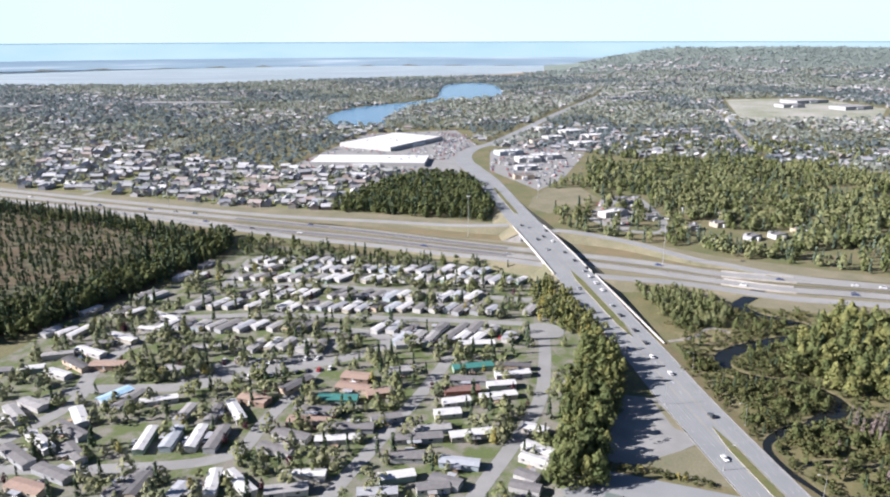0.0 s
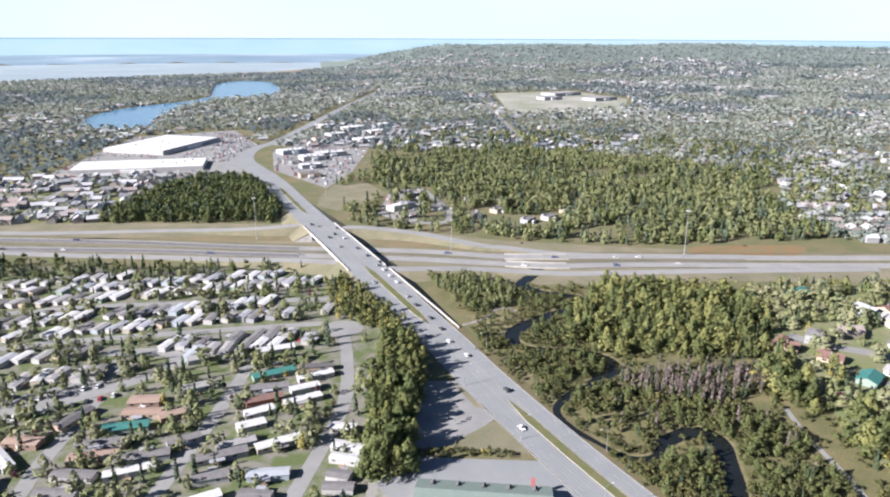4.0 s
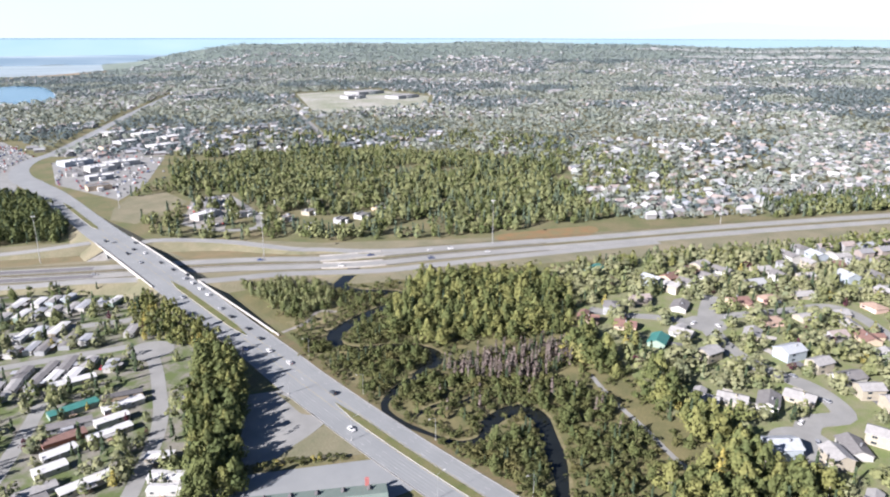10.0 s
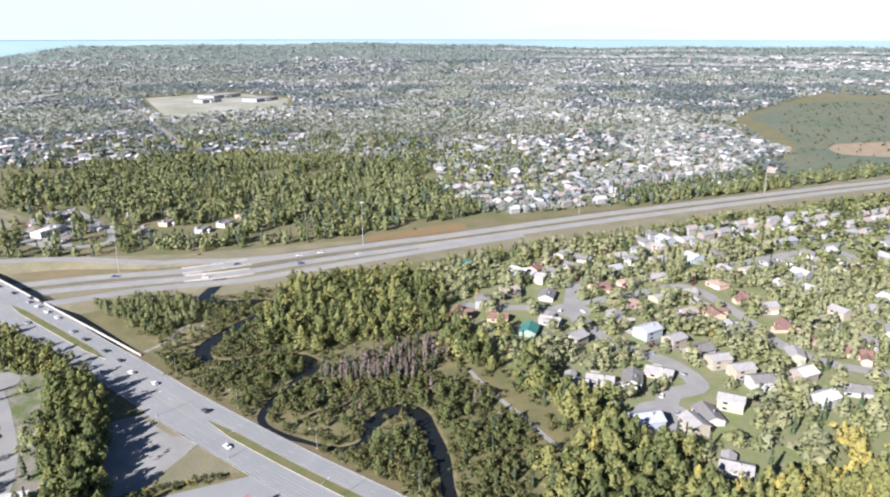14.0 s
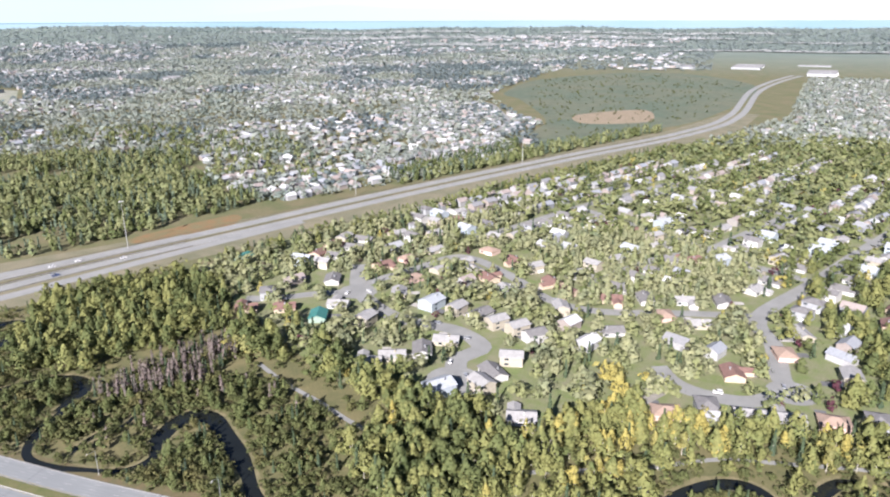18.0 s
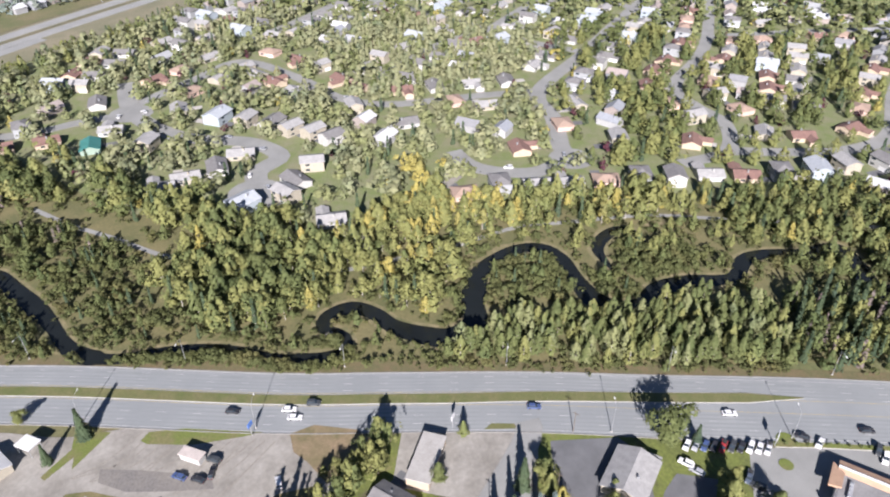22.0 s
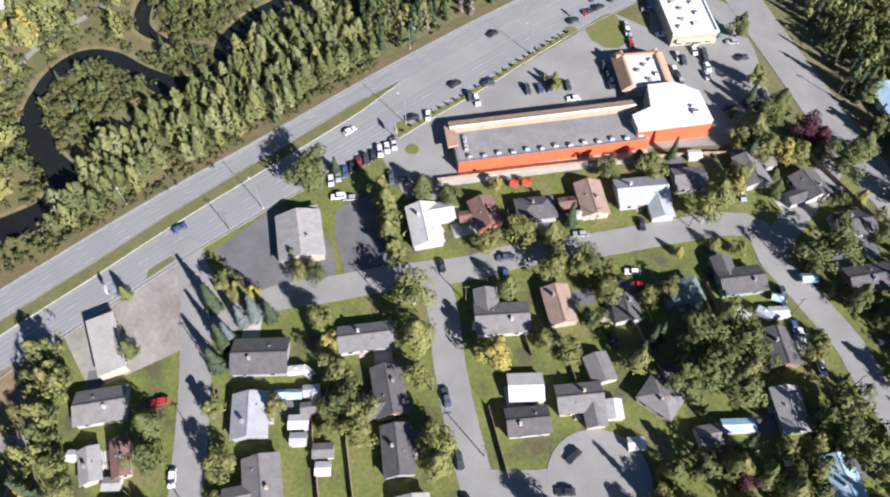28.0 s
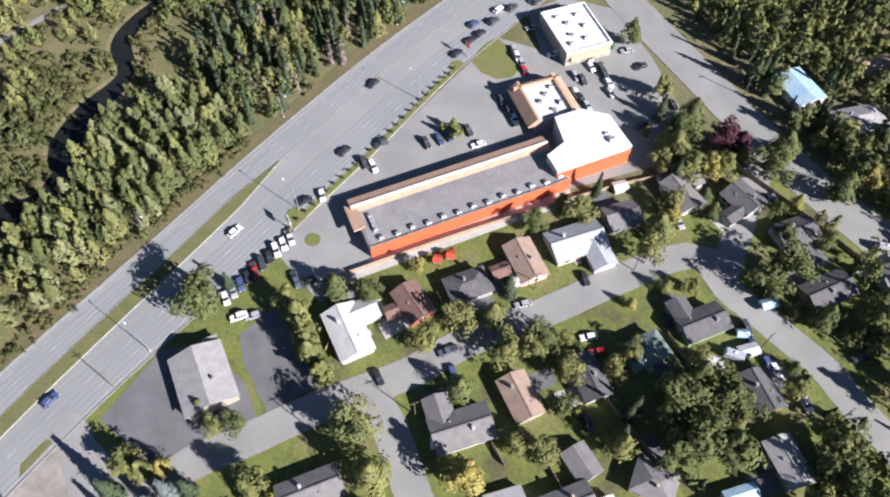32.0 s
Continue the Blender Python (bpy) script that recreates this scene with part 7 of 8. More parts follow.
# houses round the near cul-de-sac, then the row above the creek
for x, y, a, k in ((278, 197, 120, 1), (290, 190, 120, 3), (303, 179, 120, 7), (320, 173, 110, 3), (353, 157, 60, 0), (351, 143, 60, 0), (345, 130, 55, 4), (297, 134, 140, 7), (281, 133, 150, 0), (314, 131, 20, 0), (268, 150, 60, 9), (264, 105, 112, 1), (369, 234, 30, 3), (361, 205, 80, 9), (360, 187, 80, 0), (362, 172, 75, 7),
                   (369, 288, 120, 7), (335, 258, 110, 1), (303, 305, 130, 5), (315, 285, 130, 5), (326, 308, 130, 2), (333, 377, 30, 6), (376, 375, 20, 8), (314, 258, 30, 8), (321, 228, 90, 0)):
    put_suburb(x, y, a, k)
for x, y, a, k in ((299, 48, 112, 6), (309, 32, 110, 2), (314, 14, 106, 3), (318, -2, 105, 1), (324, -20, 100, 6), (329, -37, 100, 2), (331, -54, 98, 4), (339, -72, 100, 1), (341, -90, 96, 5), (346, -108, 96, 2), (351, -127, 96, 9), (360, -143, 110, 0), (366, -164, 120, 4), (352, 26, 20, 5), (388, 4, 20, 6), (371, -27, 100, 0), (411, 72, 30, 6), (374, 95, 30, 7), (389, 130, 120, 0)):
    put_suburb(x, y, a, k)
    take_rect(x, y, a, 17, 13, 2)


def along(pts, off=17.5, gap=22.0, ks=None):
    ln = spline(pts, 1.0)
    n = normals_of(ln)
    d = np.r_[0, np.cumsum(np.linalg.norm(np.diff(ln, axis=0), axis=1))]
    s = gap * 0.5
    while s < d[-1]:
        i = int(np.searchsorted(d, s))
        i = min(i, len(ln) - 1)
        for side in (1, -1):
            p = ln[i] + n[i] * side * (off + hr.uniform(-1, 2))
            a = math.degrees(math.atan2(n[i][1], n[i][0])) - 90
            corners = np.array([p + np.array((u, v)) for u in (-6, 0, 6) for v in (-6, 0, 6)])
            if is_free(corners[:, 0], corners[:, 1]).all():
                put_suburb(p[0], p[1], a + (180 if side > 0 else 0) + 180, None if ks is None else hr.choice(ks))
        s += gap + hr.uniform(-1, 3)


WARM = (5, 6, 5, 6, 3, 2, 0)
along([(337, 175), (336, 205), (340, 225), (354, 250), (371, 268), (407, 292)])
along([(371, 268), (420, 250), (459, 233), (438, 186), (408, 146), (403, 110), (425, 60), (440, 21)], ks=(0, 1, 5, 5, 6, 3, 7))
along([(400, 10), (440, 21), (520, -7), (641, -47), (760, -91), (853, -134), (1000, -190)], 19)
along([(853, -134), (572, -100), (468, -67), (435, -75), (409, -90), (372, -86)], ks=WARM)
along([(376, -120), (384, -151), (409, -180), (472, -203), (540, -233), (700, -300)], ks=WARM)
along([(500, 245), (560, 225), (640, 200), (740, 160), (900, 100)])
along([(440, 130), (520, 100), (560, 70), (600, 55), (700, 20)])
along([(520, -7), (540, 40), (575, 90), (640, 200)])
along([(641, -47), (700, 20), (740, 160)])
along([(572, -100), (600, -180), (620, -260)], ks=WARM)
for x0, y0, x1, y1 in ((470, 300, 700, 215), (520, 320, 760, 235), (640, 250, 900, 160), (700, -20, 900, -60), (760, 60, 980, 0), (800, 120, 1000, 60), (430, -130, 560, -150), (440, -250, 600, -330), (700, -150, 900, -230), (380, 320, 470, 330)):
    along([(x0, y0), ((x0 + x1) / 2, (y0 + y1) / 2), (x1, y1)], 9, 20, (0, 1, 3, 3, 7, 7, 2, 4, 9, 5))
for x, y, a in ((330, 165, 80), (341, 190, 80), (345, 240, 60), (300, 160, 20), (356, 266, 10), (365, 255, 60), (290, 146, 40), (338, 214, 90), (331, 30, 100), (352, 2, 10), (349, -6, 40), (372, -60, 100), (380, 260, 60), (420, 245, 160), (408, 140, 60), (560, -22, 160)):
    park_far(x, y, a, 0.14)
# back rows between the streets
for gx in np.arange(335, 700, 19.0):
    for gy in np.arange(-215, 330, 21.0):
        x, y = gx + hr.uniform(-4, 4), gy + hr.uniform(-4, 4)
        c = np.array([(x + u, y + v) for u in (-8, 0, 8) for v in (-7, 0, 7)])
        if y < 385 - 0.33 * (x - 330) and is_free(c[:, 0], c[:, 1]).all() and hr.random() < 0.5:
            far_spots.append((x, y, hr.choice((-18, 72, 60))))
            take_rect(x, y, 0, 13, 12, 1.5)
drop_things(HOMES + SUBURB)
spots = np.array(far_spots)

# ---- far commerce ----
def big_store(x, y, a, l, w, h, label, roof=None, wall="cream"):
    ob = thing("big_store", label, "store", "far stores", pose(x, y, 0, 0, 0, a))
    take_rect(x, y, a, l, w, 3)
    part("wall", box(-l / 2, -w / 2, 0, l / 2, w / 2, h), WALLS[wall], ob)
    part("roof", box(-l / 2 + 0.6, -w / 2 + 0.6, h, l / 2 - 0.6, w / 2 - 0.6, h + 0.25), roof or M_ROOFWHITE, ob, "flat pale roof")
    for py in (-w / 2, w / 2 - 0.5):
        part("parapet", box(-l / 2, py, h + 0.003, l / 2, py + 0.5, h + 0.9), WALLS[wall], ob)
    part("entrance", box(-l * 0.12, -w / 2 - 3, 0, l * 0.12, -w / 2 - 0.003, h * 0.8, 0.3), M_TRIM, ob)
    r = random.Random(int(l * 7 + x))
    for k in range(4 if y < 1300 and l > 28 else 1):
        px, py = r.uniform(-l * 0.4, l * 0.4), r.uniform(-w * 0.35, w * 0.35)
        part("roof_unit", box(px - 1.5, py - 1.2, h + 0.25, px + 1.5, py + 1.2, h + 1.8, 0.2), M_METAL, ob)


big_store(-92, 1225, 58, 155, 105, 6.0, "huge pale flat-roofed store beyond the highway", wall="white")
big_store(-110, 1030, -4, 165, 70, 5.0, "long white flat-roofed store beyond the highway", wall="white")
for x, y, a, l, w, h, wl in ((97, 1100, 20, 40, 24, 6, "blue"), (120, 1035, 10, 34, 26, 6, "white"), (150, 1060, 15, 42, 22, 6, "white"), (110, 970, 10, 30, 18, 5, "grey"), (100, 905, 5, 26, 16, 5, "tan"), (86, 1010, 0, 20, 14, 5, "white"), (170, 705, 30, 30, 12, 5, "white"), (190, 760, 70, 24, 12, 5, "grey"), (206, 690, 10, 16, 10, 4, "white"), (232, 650, 30, 14, 10, 4, "tan"), (262, 662, 30, 15, 10, 4, "cream"), (240, 610, 60, 14, 9, 4, "white"), (285, 700, 20, 16, 10, 4, "tan"), (255, 720, 20, 16, 10, 4, "grey"), (230, 1190, 20, 42, 26, 6, "white"), (190, 1265, 25, 34, 24, 6, "grey"), (265, 1285, 30, 40, 24, 6, "white"), (160, 1225, 15, 28, 18, 5, "tan"), (235, 1350, 30, 44, 28, 6, "white"), (300, 1380, 30, 34, 22, 6, "grey"), (190, 1390, 25, 36, 22, 6, "white"), (300, 620, 25, 15, 10, 4, "white"), (275, 615, 30, 14, 9, 4, "grey"), (330, 640, 20, 15, 10, 4, "tan")):
    big_store(x, y, a, l, w, h, f"low {wl} commercial building beyond the highway", M_ROOFWHITE if l > 28 else ROOFS["grey"], wl)
for x, y, a, l, w in ((980, 1980, 20, 110, 60), (1010, 1800, 20, 90, 50), (880, 1850, 10, 60, 40), (620, 2300, 30, 90, 50), (500, 2100, 20, 70, 40), (700, 2500, 20, 80, 50), (1500, 1700, 30, 90, 50), (1900, 1500, 30, 80, 50), (-700, 1950, 0, 240, 40), (-1100, 1850, 0, 120, 50), (2620, 460, 10, 140, 70), (2550, 900, 20, 160, 60), (2700, 260, 0, 200, 90), (2500, 30, 0, 180, 80), (2850, 60, 0, 160, 100)):
    big_store(x, y, a, l, w, 8, "pale far warehouse at the edge of sight", ROOFS["pale"], "grey")
for i in range(40):
    x, y = hr.uniform(-20, 50), hr.uniform(1100, 1330)
    if i % 3 == 0:
        x, y = hr.uniform(85, 190), hr.uniform(930, 1120)
    if i % 7 == 0:
        x, y = hr.uniform(150, 210), hr.uniform(700, 790)
    if bool(is_free(np.array([x]), np.array([y]))[0]) and inside(np.array([x]), np.array([y]), [(-20, 1050), (-20, 1380), (60, 1300), (20, 1050)])[0] | (i % 3 == 0) | (i % 7 == 0):
        park_far(x, y, hr.choice((10, 100)), 0.06)
for i in range(22):
    k = hr.randint(20, 110)
    ln, o, turn = hr.choice(((north, 2, 180), (north, -2, 180), (south, 2, 0), (south, -2, 0)))
    q = ln[k] + normals_of(ln)[k] * o
    d = ln[k + 1] - ln[k]
    park_far(q[0], q[1], math.degrees(math.atan2(d[1], d[0])) + turn, 0.1, hr.choice((0, 1, 2, 4, 5)))

# ---- woods ----
MIX_RIVER = [(0.34, R_NEAR, L_BIRCH, 8, 13, 1.1, "yellow-green birches and cottonwoods along the creek"), (0.24, R_NEAR, L_DEEP, 8, 13, 1.1, "dark green cottonwoods along the creek"),
             (0.22, R_SHRUB, L_WILLOW, 3, 5.5, 0.9, "olive willow thickets by the creek"), (0.15, S_NEAR, L_SPRUCE, 8, 13, 0.95, "dark spruces among the creek woods"), (0.05, R_SLIM, L_YELLOW, 7, 11, 1, "yellow autumn birches")]
MIX_SHRUB = [(0.84, R_SHRUB, L_WILLOW, 2.4, 5.0, 1.05, "olive willow thickets on the creek flats"), (0.09, R_NEAR, L_DEEP, 5, 8, 1.0, "young green birches on the creek flats"), (0.07, S_NEAR, L_SPRUCE, 5, 9, 0.9, "dark spruces on the creek flats")]
MIX_TALL = [(0.44, R_NEAR, L_BIRCH, 7, 16, 1.15, "tall yellow-green cottonwoods along the creek"), (0.38, R_NEAR, L_DEEP, 6, 15, 1.15, "tall dark green cottonwoods along the creek"), (0.10, S_NEAR, L_SPRUCE, 8, 13, 0.95, "dark spruces among the creek woods"), (0.08, R_SHRUB, L_WILLOW, 3, 5.5, 1.0, "olive willow thickets by the creek")]
MIX_BELT = [(0.2, R_SLIM, L_BIRCH, 8, 12, 1.15, "dense belt of yellow-green birches beside the road"), (0.2, R_SLIM, L_MIDWOOD, 8, 12, 1.2, "green birches in the belt beside the road"), (0.6, R_SLIM, L_DEEP, 7, 11.5, 1.2, "dark green birches in the belt beside the road")]
MIX_DARK = [(0.45, S_NEAR, L_SPRUCE, 9, 15, 0.9, "dark spruce wood"), (0.3, R_NEAR, L_DEEP, 8, 13, 0.9, "dark green cottonwoods"), (0.15, R_NEAR, L_BIRCH, 7, 12, 0.9, "birches in the dark wood"), (0.10, S_THIN, L_DEAD, 8, 12, 1.3, "grey dead spruces")]
# dense birch belt on the road side of the big loop
wood([(188, 40), (184, 36), (193, -40), (201, -82), (230, -84), (236, -55), (218, -28), (214, 5), (210, 20), (198, 30)], 3.9, MIX_BELT, trunks=M_BIRCHBARK)
wood([(200, -84), (240, -86), (255, -140), (240, -220), (232, -330), (206, -330), (203, -180), (204, -130)], 4.4, MIX_DARK)
wood([(262, -90), (320, -60), (350, -200), (340, -400), (232, -400), (240, -230), (258, -140)], 5.9, MIX_RIVER)
# inside the loops: low willows
wood([(212, 40), (250, 38), (262, 10), (255, -8), (228, -20), (222, 10)], 3.6, MIX_SHRUB)
wood([(228, -12), (262, -22), (280, -30), (265, -60), (240, -50)], 3.6, MIX_SHRUB)
# between creek and suburb: tall mixed trees, yellow in places
wood([(210, 96), (262, 104), (300, 60), (318, 20), (322, -60), (300, -60), (270, 20), (255, 40), (206, 44)], 5.8,
     [(0.14, R_NEAR, L_YELLOW, 8, 13, 0.9, "golden autumn birches below the houses"), (0.56, R_NEAR, L_BIRCH, 8, 14, 1.1, "yellow-green birches below the houses"), (0.2, R_SHRUB, L_WILLOW, 3, 5, 0.9, "undergrowth of willows"), (0.1, S_NEAR, L_SPRUCE, 8, 14, 0.9, "tall spruces below the houses")], trunks=M_BIRCHBARK)
wood([(180, 118), (200, 160), (222, 160), (264, 168), (266, 125), (235, 98), (205, 90), (185, 104)], 5.4,
     [(0.36, R_NEAR, L_DEEP, 9, 15, 1.1, "tall dark green cottonwoods"), (0.5, R_NEAR, L_BIRCH, 9, 14, 1.1, "tall birches with pale trunks"), (0.06, R_SLIM, L_YELLOW, 8, 12, 1.1, "yellow birches"), (0.08, S_NEAR, L_SPRUCE, 9, 14, 0.9, "spruces")], trunks=M_BIRCHBARK)
wood([(168, 158), (172, 120), (182, 118), (200, 160), (222, 162), (236, 200), (204, 212), (190, 195)], 4.2, MIX_SHRUB, keep=0.85)
wood([(148, 290), (162, 250), (200, 205), (240, 172), (244, 225), (225, 262), (185, 292), (160, 300)], 4.2, MIX_SHRUB, gaps=17)
wood([(152, 288), (166, 252), (202, 210), (238, 178), (240, 222), (222, 258), (186, 288)], 13, [(0.6, R_NEAR, L_DEEP, 5, 9, 1.0, "single young trees on the creek flats"), (0.4, S_THIN, L_DEAD, 6, 10, 1.5, "single dead spruces on the creek flats")])
# dark thickets between the road and the creek bends
MIX_THICKET = [(0.78, R_SHRUB, L_WILLOW, 2.2, 4.6, 1.1, "dark willow thicket between road and creek"), (0.12, R_NEAR, L_DEEP, 5, 9, 1.1, "young cottonwoods between road and creek"), (0.10, S_NEAR, L_SPRUCE, 5, 9, 0.9, "dark spruces between road and creek")]
wood([(152, 170), (162, 158), (178, 196), (192, 214), (196, 234), (184, 238), (172, 230), (160, 226), (150, 232), (143, 262), (144, 285), (158, 296), (152, 302), (140, 302), (132, 292), (138, 260), (146, 222)], 3.3, MIX_THICKET, keep=0.9)
wood([(132, 300), (150, 300), (150, 345), (146, 362), (130, 366), (126, 340)], 4.6, MIX_THICKET, keep=0.55, gaps=12)
# shrubs that overhang the banks
bi = rng.integers(0, len(creek), 1000)
bo = (wid[bi] + rng.uniform(0.6, 5.0, 1000)) * rng.choice((-1, 1), 1000)
bp = creek[bi] + normals_of(creek)[bi] * bo[:, None]
far_off = np.abs(bp[:, 0] - np.interp(bp[:, 1], road[:, 1], road[:, 0])) > 15.4
dry = np.array([np.min(np.hypot(creek[:, 0] - p[0], creek[:, 1] - p[1]) - wid) > 0.6 for p in bp])
bp = bp[far_off & dry & (bp[:, 1] < 440)]
near = np.flatnonzero((creek[:, 1] > 55) & (creek[:, 1] < 168) & (creek[:, 0] < 188))
ki = rng.choice(near, 260)
kn = normals_of(creek)[ki]
kn = kn * np.where(kn[:, 0] > 0, -1, 1)[:, None]
kp = creek[ki] + kn * (wid[ki] + rng.uniform(-0.6, 2.2, 260))[:, None]
clear_of_road = np.abs(kp[:, 0] - np.interp(kp[:, 1], road[:, 1], road[:, 0])) > 13.6
kp = kp[clear_of_road]
grove("bank_shrubs", kp[:, 0], kp[:, 1], rng.uniform(1.6, 3.8, len(kp)), rng.uniform(0.8, 1.2, len(kp)), R_SHRUB, L_WILLOW, "low olive willows on the bank beside the road")
vx, vy = scatter([(176.5, 56), (182.5, 9), (190.5, -36), (197.5, -83), (203, -84), (195, -36), (188, 9), (184, 50)], 2.3, check=False)
grove("bank_shrubs", vx, vy, rng.uniform(1.0, 2.8, len(vx)), rng.uniform(0.8, 1.2, len(vx)), R_SHRUB, L_WILLOW, "low olive shrubs at the foot of the birch belt")
grove("bank_shrubs", bp[:, 0], bp[:, 1], rng.uniform(1.2, 3.2, len(bp)), rng.uniform(0.8, 1.2, len(bp)), R_SHRUB, L_WILLOW, "olive willow shrubs overhanging the creek banks")
wood([(250, 60), (256, 98), (300, 66), (318, 40), (322, 10), (306, 6), (290, 40)], 7.0, [(0.5, R_NEAR, L_YELLOW, 7, 12, 0.9, "pale golden birches below the houses"), (0.5, R_NEAR, L_BIRCH, 8, 12, 0.9, "yellow-green birches below the houses")], keep=0.75)
wood([(215, -330), (330, -330), (318, -150), (306, -60), (296, 20), (262, 30), (258, -140), (236, -150)], 4.6, [(0.75, R_SHRUB, L_WILLOW, 2.2, 4.2, 1.1, "willow thickets in the southern creek loops"), (0.25, R_NEAR, L_BIRCH, 6, 10, 0.9, "birches in the southern creek loops")], keep=0.55)
# undergrowth everywhere along the creek
wood([(208, -330), (330, -330), (322, -60), (300, 60), (262, 130), (255, 200), (300, 300), (335, 395), (230, 440), (140, 465), (140, 380), (148, 270), (160, 165), (176, 60), (192, -50), (204, -140)], 5.4, [(0.8, R_UNDER, L_WILLOW, 1.8, 3.6, 1.15, 'olive undergrowth of the creek woods'), (0.2, R_MID, L_DEEP, 4, 7, 1.0, 'green saplings of the creek woods')], keep=0.55)
grove("woodland", np.array([313.0, 318.0, 309.0, 304.0, 322.0]), np.array([78.0, 82.0, 73.0, 69.0, 76.0]), np.array([13.0, 11.0, 12.0, 9.5, 10.0]), np.full(5, 1.15), R_NEAR, L_YELLOW, "bright yellow autumn birches beside the houses")
# grey dead spruces in a band
wood([(186, 300), (221, 302), (264, 290), (256, 262), (215, 258), (184, 284)], 4.0, [(0.66, S_THIN, L_DEAD, 7, 11, 1.6, "grey-brown dead spruces"), (0.2, S_NEAR, L_SPRUCE, 6, 10, 0.9, "spruces"), (0.14, R_SHRUB, L_WILLOW, 3, 5, 0.9, "willows")])
wood([(182, 352), (206, 322), (236, 308), (284, 292), (300, 300), (318, 345), (330, 385), (272, 425), (238, 428), (226, 396), (200, 380)], 5.6, MIX_TALL, keep=0.95)
wood([(246, 244), (262, 236), (290, 292), (262, 292), (256, 264)], 5.6, MIX_TALL)
wood([(150, 300), (188, 310), (192, 330), (164, 340), (150, 350), (146, 320)], 3.8, MIX_SHRUB)
wood([(166, 350), (184, 346), (200, 380), (176, 378), (162, 366)], 3.8, MIX_SHRUB)
wood([(140, 392), (132, 370), (140, 330), (148, 310), (146, 345), (150, 372), (160, 382)], 4.6, MIX_SHRUB, keep=0.5)
wood([(137, 488), (188, 464), (190, 440), (176, 414), (146, 410), (138, 440)], 4.0, [(0.6, R_NEAR, L_MIDWOOD, 5, 8, 1.05, "even young poplars beside the ramp"), (0.3, R_NEAR, L_DEEP, 5, 8, 1.05, "young green poplars beside the ramp"), (0.1, R_SHRUB, L_WILLOW, 2, 4, 1, "willows beside the ramp")])
wood([(180, 398), (204, 402), (214, 408), (200, 424), (190, 440), (180, 414)], 4.6, MIX_SHRUB)
wood([(262, 215), (252, 215), (246, 170), (262, 150), (272, 170), (280, 215), (310, 290), (322, 330), (300, 270)], 5.6, MIX_TALL, keep=0.9)
grove("woodland", np.array([258.0, 262.0, 255.0]), np.array([262.0, 256.0, 268.0]), np.array([12.0, 10.0, 11.0]), np.full(3, 1.2), R_NEAR, L_YELLOW, "orange-yellow autumn trees above the path")
# hedge between the lot and the tan triangle
wood([(64, 262), (110, 247), (112, 250.5), (67, 266)], 2.6, [(0.8, R_SHRUB, L_WILLOW, 1.6, 2.8, 1.0, "green and rusty hedge beside a lot"), (0.2, R_SHRUB, L_YELLOW, 1.6, 2.6, 1.0, "yellowing hedge beside a lot")])
# belt of tall trees between trailer park and road, and its southward row
wood([(40, 250), (54, 290), (62, 330), (78, 372), (96, 366), (88, 320), (74, 285), (62, 248)], 4.8, [(0.7, R_NEAR, L_DEEP, 11, 16, 1.0, "tall dark green trees beside the trailer park"), (0.3, R_NEAR, L_BIRCH, 10, 15, 0.95, "tall yellow-green trees beside the trailer park")], trunks=M_BARK)
wood([(62, 412), (78, 400), (88, 374), (98, 372), (92, 430), (84, 470), (72, 500), (60, 470)], 5.0, [(0.5, R_MID, L_BIRCH, 6, 11, 0.9, "birches beside the road"), (0.35, R_MID, L_DEEP, 6, 11, 0.9, "green trees beside the road"), (0.15, R_MID, L_YELLOW, 5, 9, 0.9, "yellow trees beside the road")])
wood([(152, 50), (138, 46), (122, 52), (108, 61), (94, 68), (70, 76), (72, 84), (98, 76), (114, 66), (128, 58), (150, 54)], 4.0, [(0.7, R_NEAR, L_BIRCH, 8, 12, 0.85, "row of leafy trees beside a gravel lot"), (0.3, R_NEAR, L_DEEP, 8, 12, 0.85, "row of green trees beside a gravel lot")], trunks=M_BARK)
wood([(98, 112), (78, 82), (60, 80), (50, 120), (80, 125)], 6.0, [(0.8, S_NEAR, L_SPRUCE, 9, 14, 0.9, "dark spruces beside a field"), (0.2, R_NEAR, L_DEEP, 7, 10, 0.9, "green trees beside a field")])
wood([(60, -200), (80, -203), (20, -188), (-40, -175), (-60, -190), (60, -240), (110, -222), (140, -232), (150, -300), (40, -330), (-80, -250)], 5.2, [(0.5, R_MID, L_DEEP, 8, 13, 0.85, "dark green trees beyond the side road"), (0.3, R_MID, L_BIRCH, 7, 12, 0.85, "birches beyond the side road"), (0.2, S_NEAR, L_SPRUCE, 8, 13, 0.9, "spruces beyond the side road")])
wood([(-40, -150), (36, -132), (20, -124), (30, -92), (24, -70), (-10, -60), (-50, -70)], 7.5, [(0.6, R_NEAR, L_DEEP, 7, 12, 0.95, "dark green trees behind the houses"), (0.25, R_NEAR, L_BIRCH, 6, 10, 0.95, "birches behind the houses"), (0.15, S_NEAR, L_SPRUCE, 8, 12, 0.95, "spruces behind the houses")], keep=0.7)
wood([(64, -196), (36, -176), (14, -168), (20, -150), (60, -158), (84, -176), (98, -190)], 6.5, [(0.7, R_NEAR, L_DEEP, 7, 11, 0.9, "dark green trees between street and side road"), (0.3, R_NEAR, L_BIRCH, 6, 10, 0.9, "birches between street and side road")], keep=0.6)
